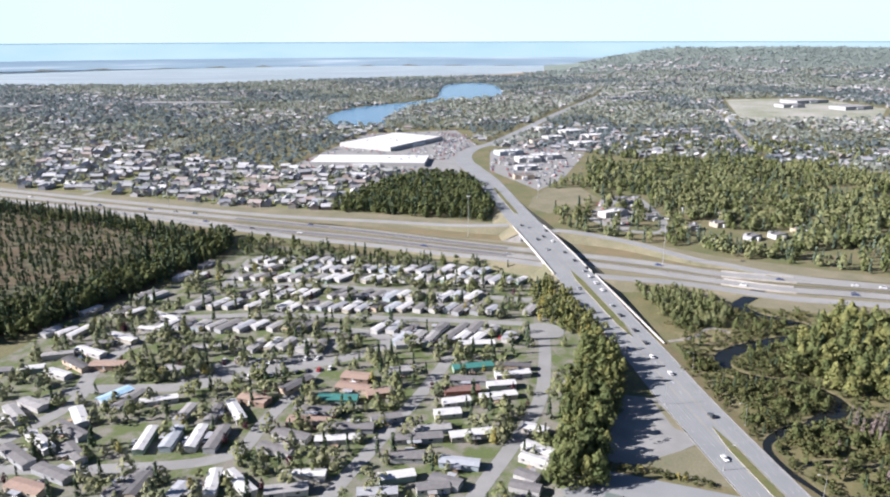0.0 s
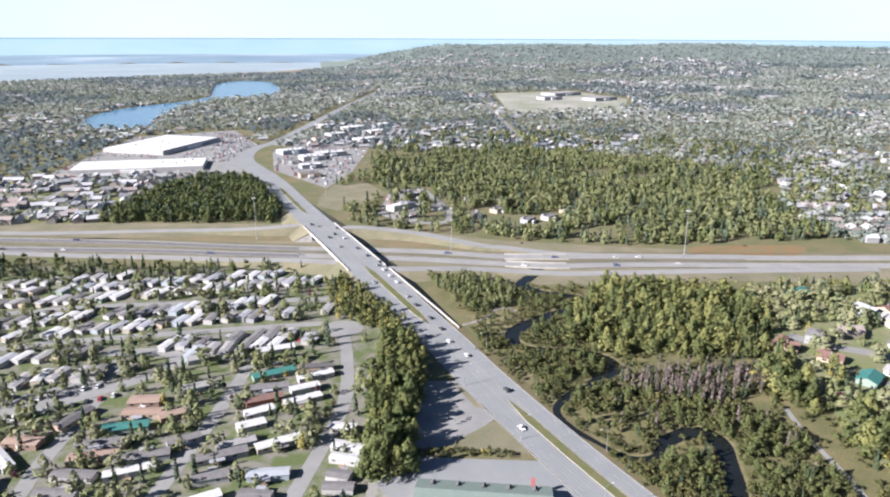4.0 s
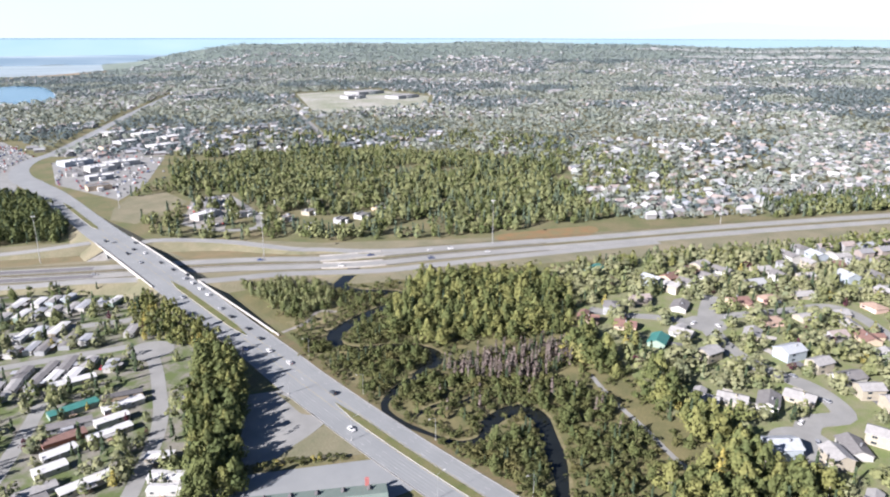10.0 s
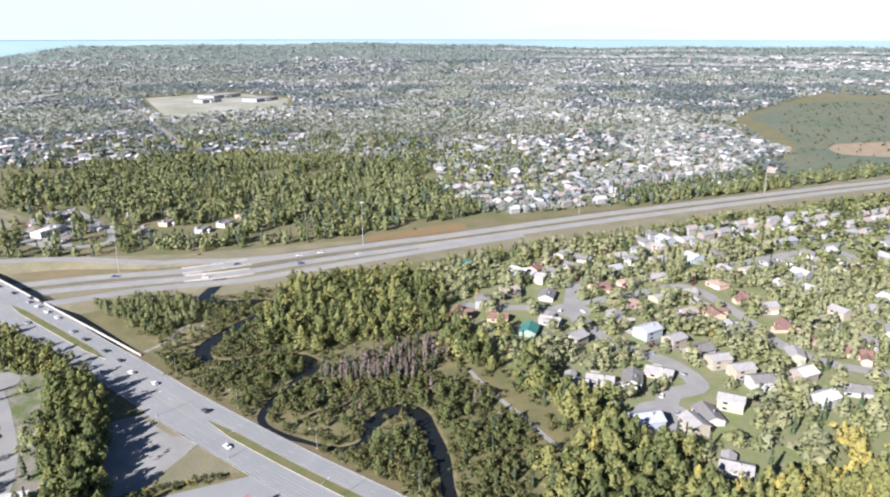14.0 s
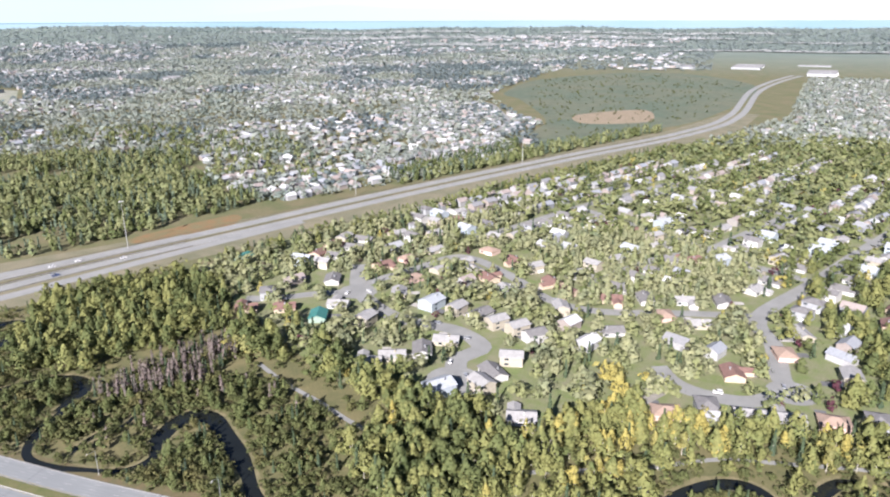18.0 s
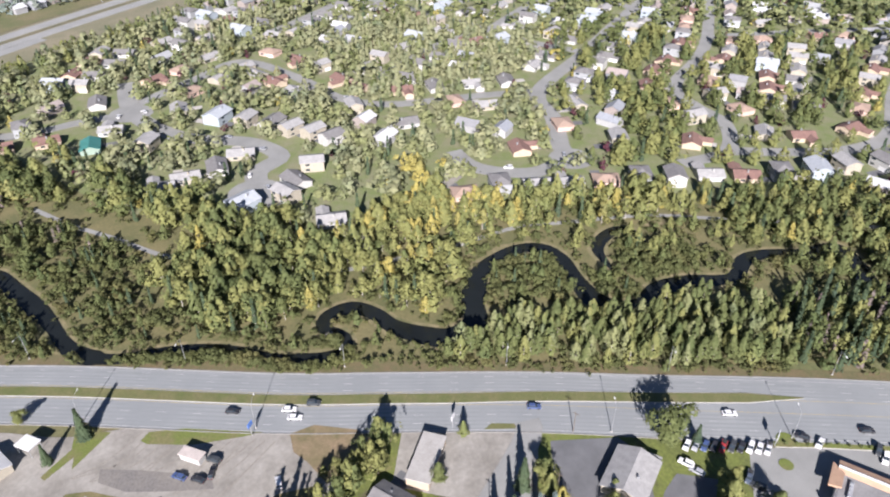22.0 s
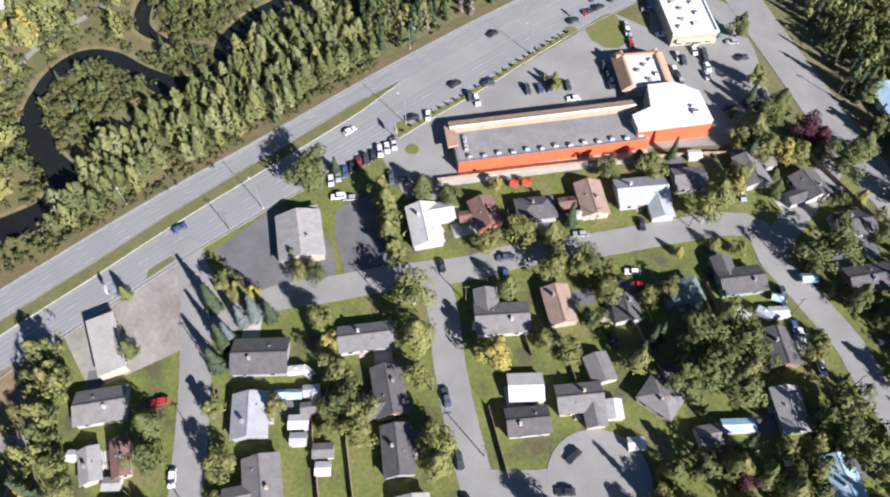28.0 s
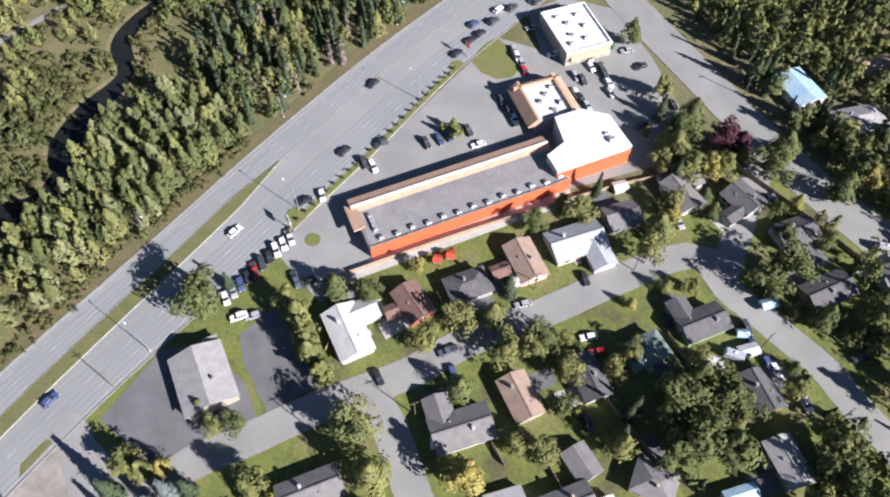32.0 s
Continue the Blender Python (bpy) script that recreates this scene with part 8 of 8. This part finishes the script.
# tall spruces at the head of the tree row; dark trees south of the side road and behind the last houses
wood([(82, 78), (84, 71), (98, 66), (112, 60), (114, 63), (100, 72)], 4.6, [(1.0, S_NEAR, L_SPRUCE, 14, 18, 0.9, "tall dark spruces at the edge of a field")])
DARKMIX = [(0.42, R_NEAR, L_DEEP, 8, 13, 1.1, "broad dark green trees between the last houses"), (0.3, S_NEAR, L_SPRUCE, 9, 15, 0.95, "dark spruces between the last houses"), (0.28, R_NEAR, L_BIRCH, 7, 11, 1.05, "yellow-green trees between the last houses")]
wood([(706, 462), (870, 404), (950, 388), (880, 360), (735, 390), (655, 421)], 6.5, [(0.6, S_MID, L_SPRUCE, 8, 13, 1.0, "dark spruces between the highway and a subdivision"), (0.4, R_MID, L_DEEP, 7, 12, 1.0, "green trees between the highway and a subdivision")])
wood([(60, -265), (92, -236), (86, -206), (60, -203), (26, -195), (-10, -186), (-30, -200), (0, -260)], 6.6, DARKMIX, keep=0.55)
wood([(30, -176), (64, -188), (40, -150), (12, -148), (-20, -138), (-40, -165)], 6.4, DARKMIX, keep=0.6)
wood([(60, -100), (20, -60), (-10, -50), (-20, -110), (16, -122), (34, -124), (58, -116)], 7.5, DARKMIX, keep=0.35)
wood([(124, -228), (100, -212), (84, -208), (66, -203), (38, -197), (52, -236), (74, -234), (96, -232), (114, -250)], 6.0, DARKMIX, keep=0.75)
# bog spruces
wood([(-320, 372), (-262, 392), (-240, 440), (-212, 500), (-184, 585), (-200, 640), (-232, 600), (-236, 520), (-262, 460), (-330, 430)], 5.0, [(0.5, S_MID, L_SPRUCE, 10, 15, 1.0, "dark spruces at the edge of the trailer park"), (0.5, R_MID, L_DEEP, 9, 14, 1.1, "dark green trees at the edge of the trailer park")])
wood([(-215, 620), (-200, 560), (-240, 440), (-285, 400), (-300, 420), (-262, 520), (-250, 600), (-330, 660), (-520, 740), (-520, 765), (-330, 690)], 5.5, [(0.7, S_MID, L_SPRUCE, 9, 14, 0.95, "dark spruce belt round the bog"), (0.3, R_MID, L_DEEP, 8, 12, 0.9, "dark green trees round the bog")])
wood([(-262, 520), (-300, 420), (-420, 420), (-700, 500), (-760, 740), (-520, 740), (-330, 660), (-250, 600)], 6.5, [(0.75, S_LOW, L_SPRUCE, 5, 11, 0.8, "black spruces on the bog"), (0.25, R_LOW, L_DEEP, 4, 8, 0.9, "low green trees on the bog")], keep=0.8)
# wood by the overpass and woods beyond the highway
wood([(-122, 728), (41, 682), (52, 735), (34, 884), (-34, 924), (-97, 818)], 6.0, [(0.45, S_MID, L_SPRUCE, 10, 15, 0.95, "dark spruce wood beside the overpass"), (0.55, R_MID, L_DEEP, 9, 14, 1.1, "dark green trees beside the overpass")])
FARWOOD = [(0.36, R_WOOD, L_MIDWOOD, 8, 14, 1.2, "yellow-green birch woods beyond the highway"), (0.30, S_MID, L_HAZESPRUCE, 9, 15, 1.0, "spruce woods beyond the highway"), (0.34, R_WOOD, L_DEEP, 7, 13, 1.15, "cottonwoods beyond the highway")]
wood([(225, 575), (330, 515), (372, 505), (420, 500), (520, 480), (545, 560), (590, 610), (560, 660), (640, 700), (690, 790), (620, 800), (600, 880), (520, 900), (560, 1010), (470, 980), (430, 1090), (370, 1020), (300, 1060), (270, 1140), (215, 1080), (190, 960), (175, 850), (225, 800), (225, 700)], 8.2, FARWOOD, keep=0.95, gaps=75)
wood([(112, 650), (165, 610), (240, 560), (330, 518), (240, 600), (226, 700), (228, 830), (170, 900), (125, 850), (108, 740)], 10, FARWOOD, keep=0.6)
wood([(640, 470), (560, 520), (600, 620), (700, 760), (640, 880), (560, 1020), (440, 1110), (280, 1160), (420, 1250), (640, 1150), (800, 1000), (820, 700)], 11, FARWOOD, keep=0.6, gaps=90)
for poly in ([(380, 640), (470, 610), (520, 690), (450, 760), (370, 720)], [(260, 860), (360, 830), (420, 920), (330, 990), (250, 960)], [(420, 880), (560, 780), (600, 850), (480, 980)], [(235, 740), (300, 700), (330, 780), (260, 830)]):
    wood(poly, 9.5, [(1.0, R_MID, L_MIDWOOD, 11, 15, 1.0, "tall yellow-green birches above the woods")], keep=0.5)
wood([(600, 395), (720, 372), (900, 310), (1150, 225), (1150, 250), (900, 345), (700, 412)], 7.0, FARWOOD)
wood([(370, 392), (700, 288), (1000, 185), (1000, 165), (690, 268), (365, 372)], 7.0, [(0.4, R_MID, L_DEEP, 7, 11, 0.9, "green trees along the highway"), (0.4, R_MID, L_BIRCH, 7, 11, 0.9, "birches along the highway"), (0.2, S_MID, L_SPRUCE, 8, 12, 0.9, "spruces along the highway")])
# trees among the homes of the trailer park and of the suburb
TRAILER_MIX = [(0.36, R_MID, L_SUBURB, 5, 10, 1.3, "leafy trees among the trailers"), (0.28, S_MID, L_SPRUCE, 7, 12, 1.0, "spruces among the trailers"), (0.28, R_MID, L_MIDWOOD, 5, 10, 1.3, "green trees among the trailers"), (0.03, R_MID, L_YELLOW, 4, 7, 1, "yellow trees among the trailers"), (0.05, R_MID, L_PURPLE, 4, 6, 1, "plum-leaved trees among the trailers")]
wood([(-215, 235), (40, 230), (70, 360), (75, 500), (-160, 590), (-185, 500), (-240, 400)], 5.6, TRAILER_MIX, keep=0.44, gaps=24)
wood([(-150, 340), (-122, 352), (-132, 358), (-156, 350)], 5.0, TRAILER_MIX)
wood([(-185, 590), (-150, 545), (-40, 545), (60, 520), (66, 530), (-40, 566), (-172, 612)], 7.0, [(0.6, R_MID, L_DEEP, 6, 10, 1.0, "trees along the highway fence"), (0.4, S_MID, L_SPRUCE, 7, 11, 1.0, "spruces along the highway fence")], keep=0.7)
SUB = [(0.48, R_MID, L_SUBURB, 7, 12.5, 1.45, "yellow-green yard trees in the suburb"), (0.32, R_MID, L_MIDWOOD, 7, 11.5, 1.45, "green yard trees in the suburb"), (0.12, S_MID, L_SPRUCE, 7, 12, 1.0, "spruces in the suburb"), (0.03, R_MID, L_YELLOW, 6, 9, 1, "yellow trees in the suburb"), (0.05, R_MID, L_PURPLE, 4, 7, 1.1, "dark plum-leaved trees in the suburb")]
SUBLOW = [(s, R_LOW if c is R_MID else S_LOW, L_MIDWOOD if lf is L_SUBURB else L_DEEP if lf is L_MIDWOOD else lf, a, b, w, lb.replace("in the suburb", "farther in the suburb")) for s, c, lf, a, b, w, lb in SUB]
wood([(262, 110), (258, 205), (305, 300), (330, 392), (420, 380), (560, 330), (560, 30), (420, 10), (318, -10), (300, 60)], 7.8, SUB, keep=0.95, gaps=34)
SUBSOUTH = [(0.36, R_NEAR, L_BIRCH, 9, 14, 1.15, "tall yellow-green birches between the southern houses"), (0.40, R_NEAR, L_DEEP, 8, 14, 1.2, "tall dark green trees between the southern houses"), (0.12, S_MID, L_SPRUCE, 8, 14, 1.0, "spruces between the southern houses"),
            (0.03, R_MID, L_YELLOW, 6, 10, 1.1, "yellow trees between the southern houses"), (0.09, R_MID, L_PURPLE, 5, 8, 1.1, "dark plum-leaved trees between the southern houses")]
wood([(318, -10), (420, 10), (560, 30), (560, -420), (360, -420), (345, -200)], 8.6, SUBSOUTH, keep=0.95, gaps=30)
wood([(560, 330), (700, 285), (1150, 110), (1200, -420), (560, -420)], 9.6, SUBLOW, keep=0.92)
wood([(395, 120), (470, 180), (560, 170), (600, 120), (520, 20), (460, 40), (420, 70)], 5.5, [(0.85, R_MIDSLIM, L_SUBURB, 8, 12, 1.1, "grove of birches among the houses"), (0.15, R_MID, L_DEEP, 7, 11, 1, "green trees among the houses")], keep=0.8)
wood([(480, 260), (600, 215), (640, 235), (520, 285)], 6.5, [(1.0, R_MIDSLIM, L_SUBURB, 8, 12, 1.1, "grove of birches among the houses")], keep=0.8)


# cars in the far lots
def car_rows(poly, n, label):
    xs, ys = [p[0] for p in poly], [p[1] for p in poly]
    x, y = rng.uniform(min(xs), max(xs), n), np.round(rng.uniform(min(ys), max(ys), n) / 17) * 17 + rng.choice((0, 5.6), n)
    x = np.round(x / 2.9) * 2.9
    ok = inside(x, y, poly) & is_free(x, y)
    x, y = x[ok], y[ok]
    m = len(x)
    c = np.array([(-0.9, -2.2, 0), (0.9, -2.2, 0), (0.9, 2.2, 0), (-0.9, 2.2, 0), (-0.85, -2.1, 0.85), (0.85, -2.1, 0.85), (0.85, 2.1, 0.85), (-0.85, 2.1, 0.85), (-0.7, -1.3, 1.45), (0.7, -1.3, 1.45), (0.7, 1.0, 1.45), (-0.7, 1.0, 1.45)])
    v = (c[None] + np.stack([x, y, np.full(m, 0.06)], -1)[:, None]).reshape(-1, 3)
    f = [tuple(12 * i + k for k in q) for i in range(m) for q in ((0, 1, 5, 4), (1, 2, 6, 5), (2, 3, 7, 6), (3, 0, 4, 7), (4, 5, 9, 8), (5, 6, 10, 9), (6, 7, 11, 10), (7, 4, 8, 11), (8, 9, 10, 11))]
    solid("parked_cars", v, f, M_FARCAR, label, "parked cars", kind="stuff")


M_FARCAR = islands("far_car_paint", [(0.55, 0.55, 0.55), (0.05, 0.05, 0.055), (0.25, 0.26, 0.27), (0.7, 0.7, 0.69), (0.12, 0.13, 0.16), (0.30, 0.04, 0.03), (0.06, 0.10, 0.22)], 0.35)
car_rows([(-20, 1050), (-20, 1380), (40, 1330), (60, 1180), (30, 1060)], 420, "rows of parked cars before a huge store")
car_rows([(-230, 960), (-200, 1100), (-150, 1340), (-20, 1380), (-20, 950)], 420, "rows of parked cars round the big stores")
car_rows([(60, 960), (70, 1130), (120, 1180), (215, 1100), (150, 900), (110, 830)], 420, "parked cars among far commercial buildings")
car_rows([(75, 1190), (215, 1110), (330, 1290), (340, 1440), (200, 1430), (130, 1320)], 360, "parked cars among the farther commercial buildings")
car_rows([(145, 693), (175, 784), (217, 798), (206, 729), (170, 645)], 120, "vehicles in a storage yard")


# ---- far town: trees and houses to the edge of sight ----
def far_ok(x, y):
    ok = is_free(x, y)
    ok &= ~inside(x, y, LAKE)
    for p in ([(896, 325), (1069, 290), (1345, 170), (2045, 160), (2400, 500), (2007, 735), (1600, 690), (1471, 600), (1200, 440), (1036, 404)],
              [(620, 1520), (790, 2100), (1100, 2150), (1120, 1800), (970, 1570)], [(-520, 850), (-641, 1143), (-541, 1160), (-395, 1087), (-253, 992), (-69, 962), (-65, 845), (-124, 736), (-272, 764)], [(-240, 940), (-200, 1110), (-150, 1360), (30, 1410), (75, 1190), (230, 1100), (150, 880), (60, 930)]):
        ok &= ~inside(x, y, p)
    d = np.full(len(x), 1e9)
    for q in np.vstack([road[::3, :2], hwy[::2]]):
        d = np.minimum(d, np.hypot(x - q[0], y - q[1]))
    cy = np.interp(x, coast[:, 0], coast[:, 1])
    return ok & (d > np.where(y > 1130, 20, 34)) & (y < cy - 15)


def far_noise(x, y, s, k=0.0):
    return np.sin(x / s + k) * np.cos(y / s * 1.1 + 2 * k) + 0.6 * np.sin((x + y) / s * 2.3 + k) + 0.4 * np.cos((x - 1.4 * y) / s * 4.1)


FAR_POLY = [(-2500, 2950), (-2500, 900), (-1000, 1000), (-560, 880), (-110, 740), (60, 930), (230, 1080), (480, 1010), (610, 860), (650, 700), (560, 600), (520, 480), (700, 425), (1000, 350), (1500, 700), (2200, 800), (2900, 900), (2900, 2400), (1800, 3100), (700, 3300), (60, 3330), (-460, 3120), (-1040, 2720)]
fx, fy = scatter(FAR_POLY, 13.5, check=False)
fr = np.hypot(fx, fy)
ok = far_ok(fx, fy)
fx, fy, fr = fx[ok], fy[ok], fr[ok]
built = far_noise(fx, fy, 190) > 0.12
keep = (rng.random(len(fx)) < np.where(built, 0.62, 0.95))
dark = (far_noise(fx, fy, 310, 1.3) > 0.2) & keep
light = ~dark & keep
h = rng.uniform(6, 10.5, len(fx))
fz = far_height(fr, np.degrees(np.arctan2(fx, fy)))
for who, leaf, wide, text in ((light, L_HAZEFAR, 1.6, "grey-green treetops over the far town"), (dark, L_HAZEDARK, 1.5, "dark far woods")):
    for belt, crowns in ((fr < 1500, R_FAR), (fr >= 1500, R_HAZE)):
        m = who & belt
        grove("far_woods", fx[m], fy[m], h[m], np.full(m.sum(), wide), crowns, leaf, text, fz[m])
sx, sy = scatter([(1000, 165), (1400, 60), (2300, 60), (2300, -600), (1200, -600), (1150, -420), (1200, -200)], 12, check=False)
grove("far_woods", sx, sy, rng.uniform(6, 11, len(sx)), np.full(len(sx), 1.2), R_FAR, L_HAZEFAR, "treetops over the far suburb")
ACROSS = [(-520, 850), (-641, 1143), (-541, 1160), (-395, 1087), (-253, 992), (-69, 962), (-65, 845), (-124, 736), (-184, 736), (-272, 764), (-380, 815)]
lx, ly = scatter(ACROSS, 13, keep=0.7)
grove("far_woods", lx, ly, rng.uniform(5, 9, len(lx)), np.full(len(lx), 1.2), R_FAR, L_HAZEFAR, "trees among the houses across the highway")
mx, my = scatter([(900, 330), (1069, 300), (1345, 200), (2045, 190), (2300, 500), (2007, 735), (1471, 600), (1200, 440)], 22, check=False, keep=0.5)
grove("far_woods", mx, my, rng.uniform(2, 5, len(mx)), np.full(len(mx), 1.9), R_FAR, L_WILLOW, "low scrub on the marsh")


def huts(xs, ys, ls, ws, hs, angs):
    """Far houses joined: walls in one mesh, gable roofs in another."""
    n = len(xs)
    c, s = np.cos(angs), np.sin(angs)
    def put(u, v, z):
        return np.stack([xs + u * c - v * s, ys + u * s + v * c, z], -1)
    l, w = ls / 2, ws / 2
    wall = np.stack([put(-l, -w, 0 * l), put(l, -w, 0 * l), put(l, w, 0 * l), put(-l, w, 0 * l), put(-l, -w, hs), put(l, -w, hs), put(l, w, hs), put(-l, w, hs), put(-l, 0 * w, hs + w * 0.5), put(l, 0 * w, hs + w * 0.5)], 1)
    e, d = l + 0.5, w + 0.6
    roof = np.stack([put(-e, -d, hs - 0.25), put(e, -d, hs - 0.25), put(e, 0 * w, hs + w * 0.5 + 0.15), put(-e, 0 * w, hs + w * 0.5 + 0.15), put(-e, d, hs - 0.25), put(e, d, hs - 0.25)], 1)
    wf = [(0, 1, 5, 4), (1, 2, 6, 9, 5), (2, 3, 7, 6), (3, 0, 4, 8, 7)]
    rf = [(0, 1, 2, 3), (3, 2, 5, 4)]
    return ((wall.reshape(-1, 3), [tuple(10 * i + k for k in f) for i in range(n) for f in wf]),
            (roof.reshape(-1, 3), [tuple(6 * i + k for k in f) for i in range(n) for f in rf]))


M_FARWALL = islands("far_walls", [(0.30, 0.30, 0.30), (0.36, 0.36, 0.36), (0.26, 0.245, 0.225), (0.22, 0.23, 0.245), (0.27, 0.235, 0.215)])
M_FARROOF = islands("far_roofs", [(0.32, 0.33, 0.335), (0.41, 0.415, 0.42), (0.23, 0.232, 0.24), (0.31, 0.265, 0.245), (0.50, 0.505, 0.51), (0.27, 0.285, 0.31)])


def far_houses(x, y, label, l=(11, 19), w=(8, 11), h=(3, 6), base=0.0, z=None):
    n = len(x)
    ang = np.where(rng.random(n) < 0.5, 0.0, 1.5708) + base + rng.normal(0, 0.15, n)
    wl, rf = huts(x, y, rng.uniform(*l, n), rng.uniform(*w, n), rng.uniform(*h, n), ang)
    if z is not None:
        wl[0][:, 2] += np.repeat(z, 10)
        rf[0][:, 2] += np.repeat(z, 6)
    solid("far_house_walls", *wl, M_FARWALL, label, "houses", kind="stuff")
    solid("far_house_roofs", *rf, M_FARROOF, label.replace("houses", "house roofs"), "roofs", kind="stuff")


dx, dy = scatter([(-1475, 2397), (-885, 1418), (-803, 1473), (-691, 1566), (-945, 2378)], 26, check=False, keep=0.85)
far_houses(dx, dy, "dense pale far houses before the tidal flats", (10, 16), (8, 10), (4, 6))
hx, hy = scatter(FAR_POLY, 25, check=False)
ok = far_ok(hx, hy) & (far_noise(hx, hy, 190) > -0.1) & (rng.random(len(hx)) < 0.85)
far_houses(hx[ok], hy[ok], "pale far houses among trees", (11, 17), (8, 10), (3, 4.5), z=far_height(np.hypot(hx[ok], hy[ok]), np.degrees(np.arctan2(hx[ok], hy[ok]))))
hx, hy = scatter(ACROSS, 17)
far_houses(hx, hy, "small pale houses across the highway", (11, 16), (8, 10), (3, 5))
for p in ([(512, 476), (600, 418), (846, 350), (900, 380), (980, 440), (846, 490), (700, 540), (572, 590)], [(990, 440), (1138, 420), (1240, 520), (1350, 640), (1360, 760), (1150, 720), (956, 620), (900, 500)]):
    # rows of houses back to back, streets and trees between
    gu, gv_ = np.meshgrid(np.arange(-700, 700, 15.5), np.concatenate([np.arange(-500, 500, 62) + o for o in (0, 31)]))
    gu, gv_ = gu.ravel() + rng.normal(0, 1.2, gu.size), gv_.ravel() + rng.normal(0, 2.0, gu.size)
    hx, hy = 900 + gu * math.cos(-0.3) - gv_ * math.sin(-0.3), 520 + gu * math.sin(-0.3) + gv_ * math.cos(-0.3)
    ok = inside(hx, hy, p) & is_free(hx, hy) & (rng.random(len(hx)) < 0.84)
    n = int(ok.sum())
    wl, rf = huts(hx[ok], hy[ok], rng.uniform(10, 13.5, n), rng.uniform(8, 10, n), rng.uniform(4, 5.5, n), np.where(rng.random(n) < 0.6, -0.3, 1.27) + rng.normal(0, 0.06, n))
    solid("far_house_walls", *wl, M_FARWALL, "dense pale houses of a new subdivision", "houses", kind="stuff")
    solid("far_house_roofs", *rf, M_FARROOF, "pale house roofs of a new subdivision", "roofs", kind="stuff")
    for hx_, hy_ in zip(hx[ok], hy[ok]):
        take_rect(hx_, hy_, 0, 9, 9, 0)
    tx, ty = scatter(p, 9.5, keep=0.8)
    grove("far_woods", tx, ty, rng.uniform(5, 9, len(tx)), np.full(len(tx), 1.2), R_FAR, L_HAZEFAR, "young trees in a new subdivision")
hx, hy = scatter([(1150, 110), (1400, 40), (2300, 40), (2300, -600), (1200, -600), (1100, -420), (1000, -200)], 24, check=False, keep=0.85)
far_houses(hx, hy, "far suburb houses among trees", (9, 14), (7, 9), (3, 4.5), base=0.4)
n = len(spots)
wl, rf = huts(spots[:, 0], spots[:, 1], rng.uniform(10.5, 13.5, n), rng.uniform(8, 9.8, n), rng.uniform(3, 5.5, n), np.radians(spots[:, 2]))
solid("far_house_walls", *wl, M_FARWALL, "suburb houses along farther streets", "houses", kind="stuff")
solid("far_house_roofs", *rf, M_FARROOF, "suburb house roofs along farther streets", "roofs", kind="stuff")

# wooded far hills
az, rr = np.radians(rng.uniform(6, 118, 24000)), np.sqrt(rng.uniform(2500 ** 2, 4600 ** 2, 24000))
hx, hy = rr * np.sin(az), rr * np.cos(az)
hz = far_height(rr, np.degrees(az))
ok = ((hy < np.interp(hx, coast[:, 0], coast[:, 1]) - 20) | (hx > 800)) & ~((np.degrees(az) > 82) & (rr < 3300))
grove("far_woods", hx[ok], hy[ok], rng.uniform(5, 8, ok.sum()), rng.uniform(1.8, 3.8, ok.sum()), R_HAZE, L_HAZEHILL, "hazy treetops of the far hills", hz[ok])
az, rr = rng.uniform(9, 80, 2400), np.sqrt(rng.uniform(2500 ** 2, 4000 ** 2, 2400))
hx, hy = rr * np.sin(np.radians(az)), rr * np.cos(np.radians(az))
ok = (hy < np.interp(hx, coast[:, 0], coast[:, 1]) - 40) & (far_noise(hx, hy, 260, 0.7) > 0.1)
far_houses(hx[ok], hy[ok], "pale far houses on the rising land", (12, 22), (8, 12), (3, 5), z=far_height(rr[ok], az[ok]) + 3.5)
drop_things(CARS + FAR_CARS + [lamp0])

# pale flats and airfields before the far water
M_PALE = surface("pale_flats", (0.40, 0.40, 0.385), (0.26, 0.28, 0.26), 0.004, 0.02, 0.9, 0.0)
for r0, r1, a0, a1 in ((3500, 3640, 58, 80), (3900, 4060, 50, 84), (4250, 4380, 46, 66), (4180, 4300, 70, 88), (3720, 3780, 84, 100), (3300, 3380, 78, 96)):
    v, f_ = [], []
    az_ = np.arange(a0, a1 + 0.5, 0.5)
    for i, a in enumerate(az_):
        wob = 1 + 0.3 * math.sin(a * 3.1 + r0) + 0.25 * math.sin(a * 7.3)
        t_ = min(1.0, min(i, len(az_) - 1 - i) / 5.0)
        for r in (r0, r0 + (r1 - r0) * max(0.05, wob * t_)):
            v.append((r * math.sin(radians(a)), r * math.cos(radians(a)), float(far_height(np.array(r), np.array(a))) + 4.0))
    solid("pale_flat", v, [(2 * i, 2 * i + 1, 2 * i + 3, 2 * i + 2) for i in range(len(az_) - 1)], M_PALE, "pale open flats before the far water", "flats", kind="structure")
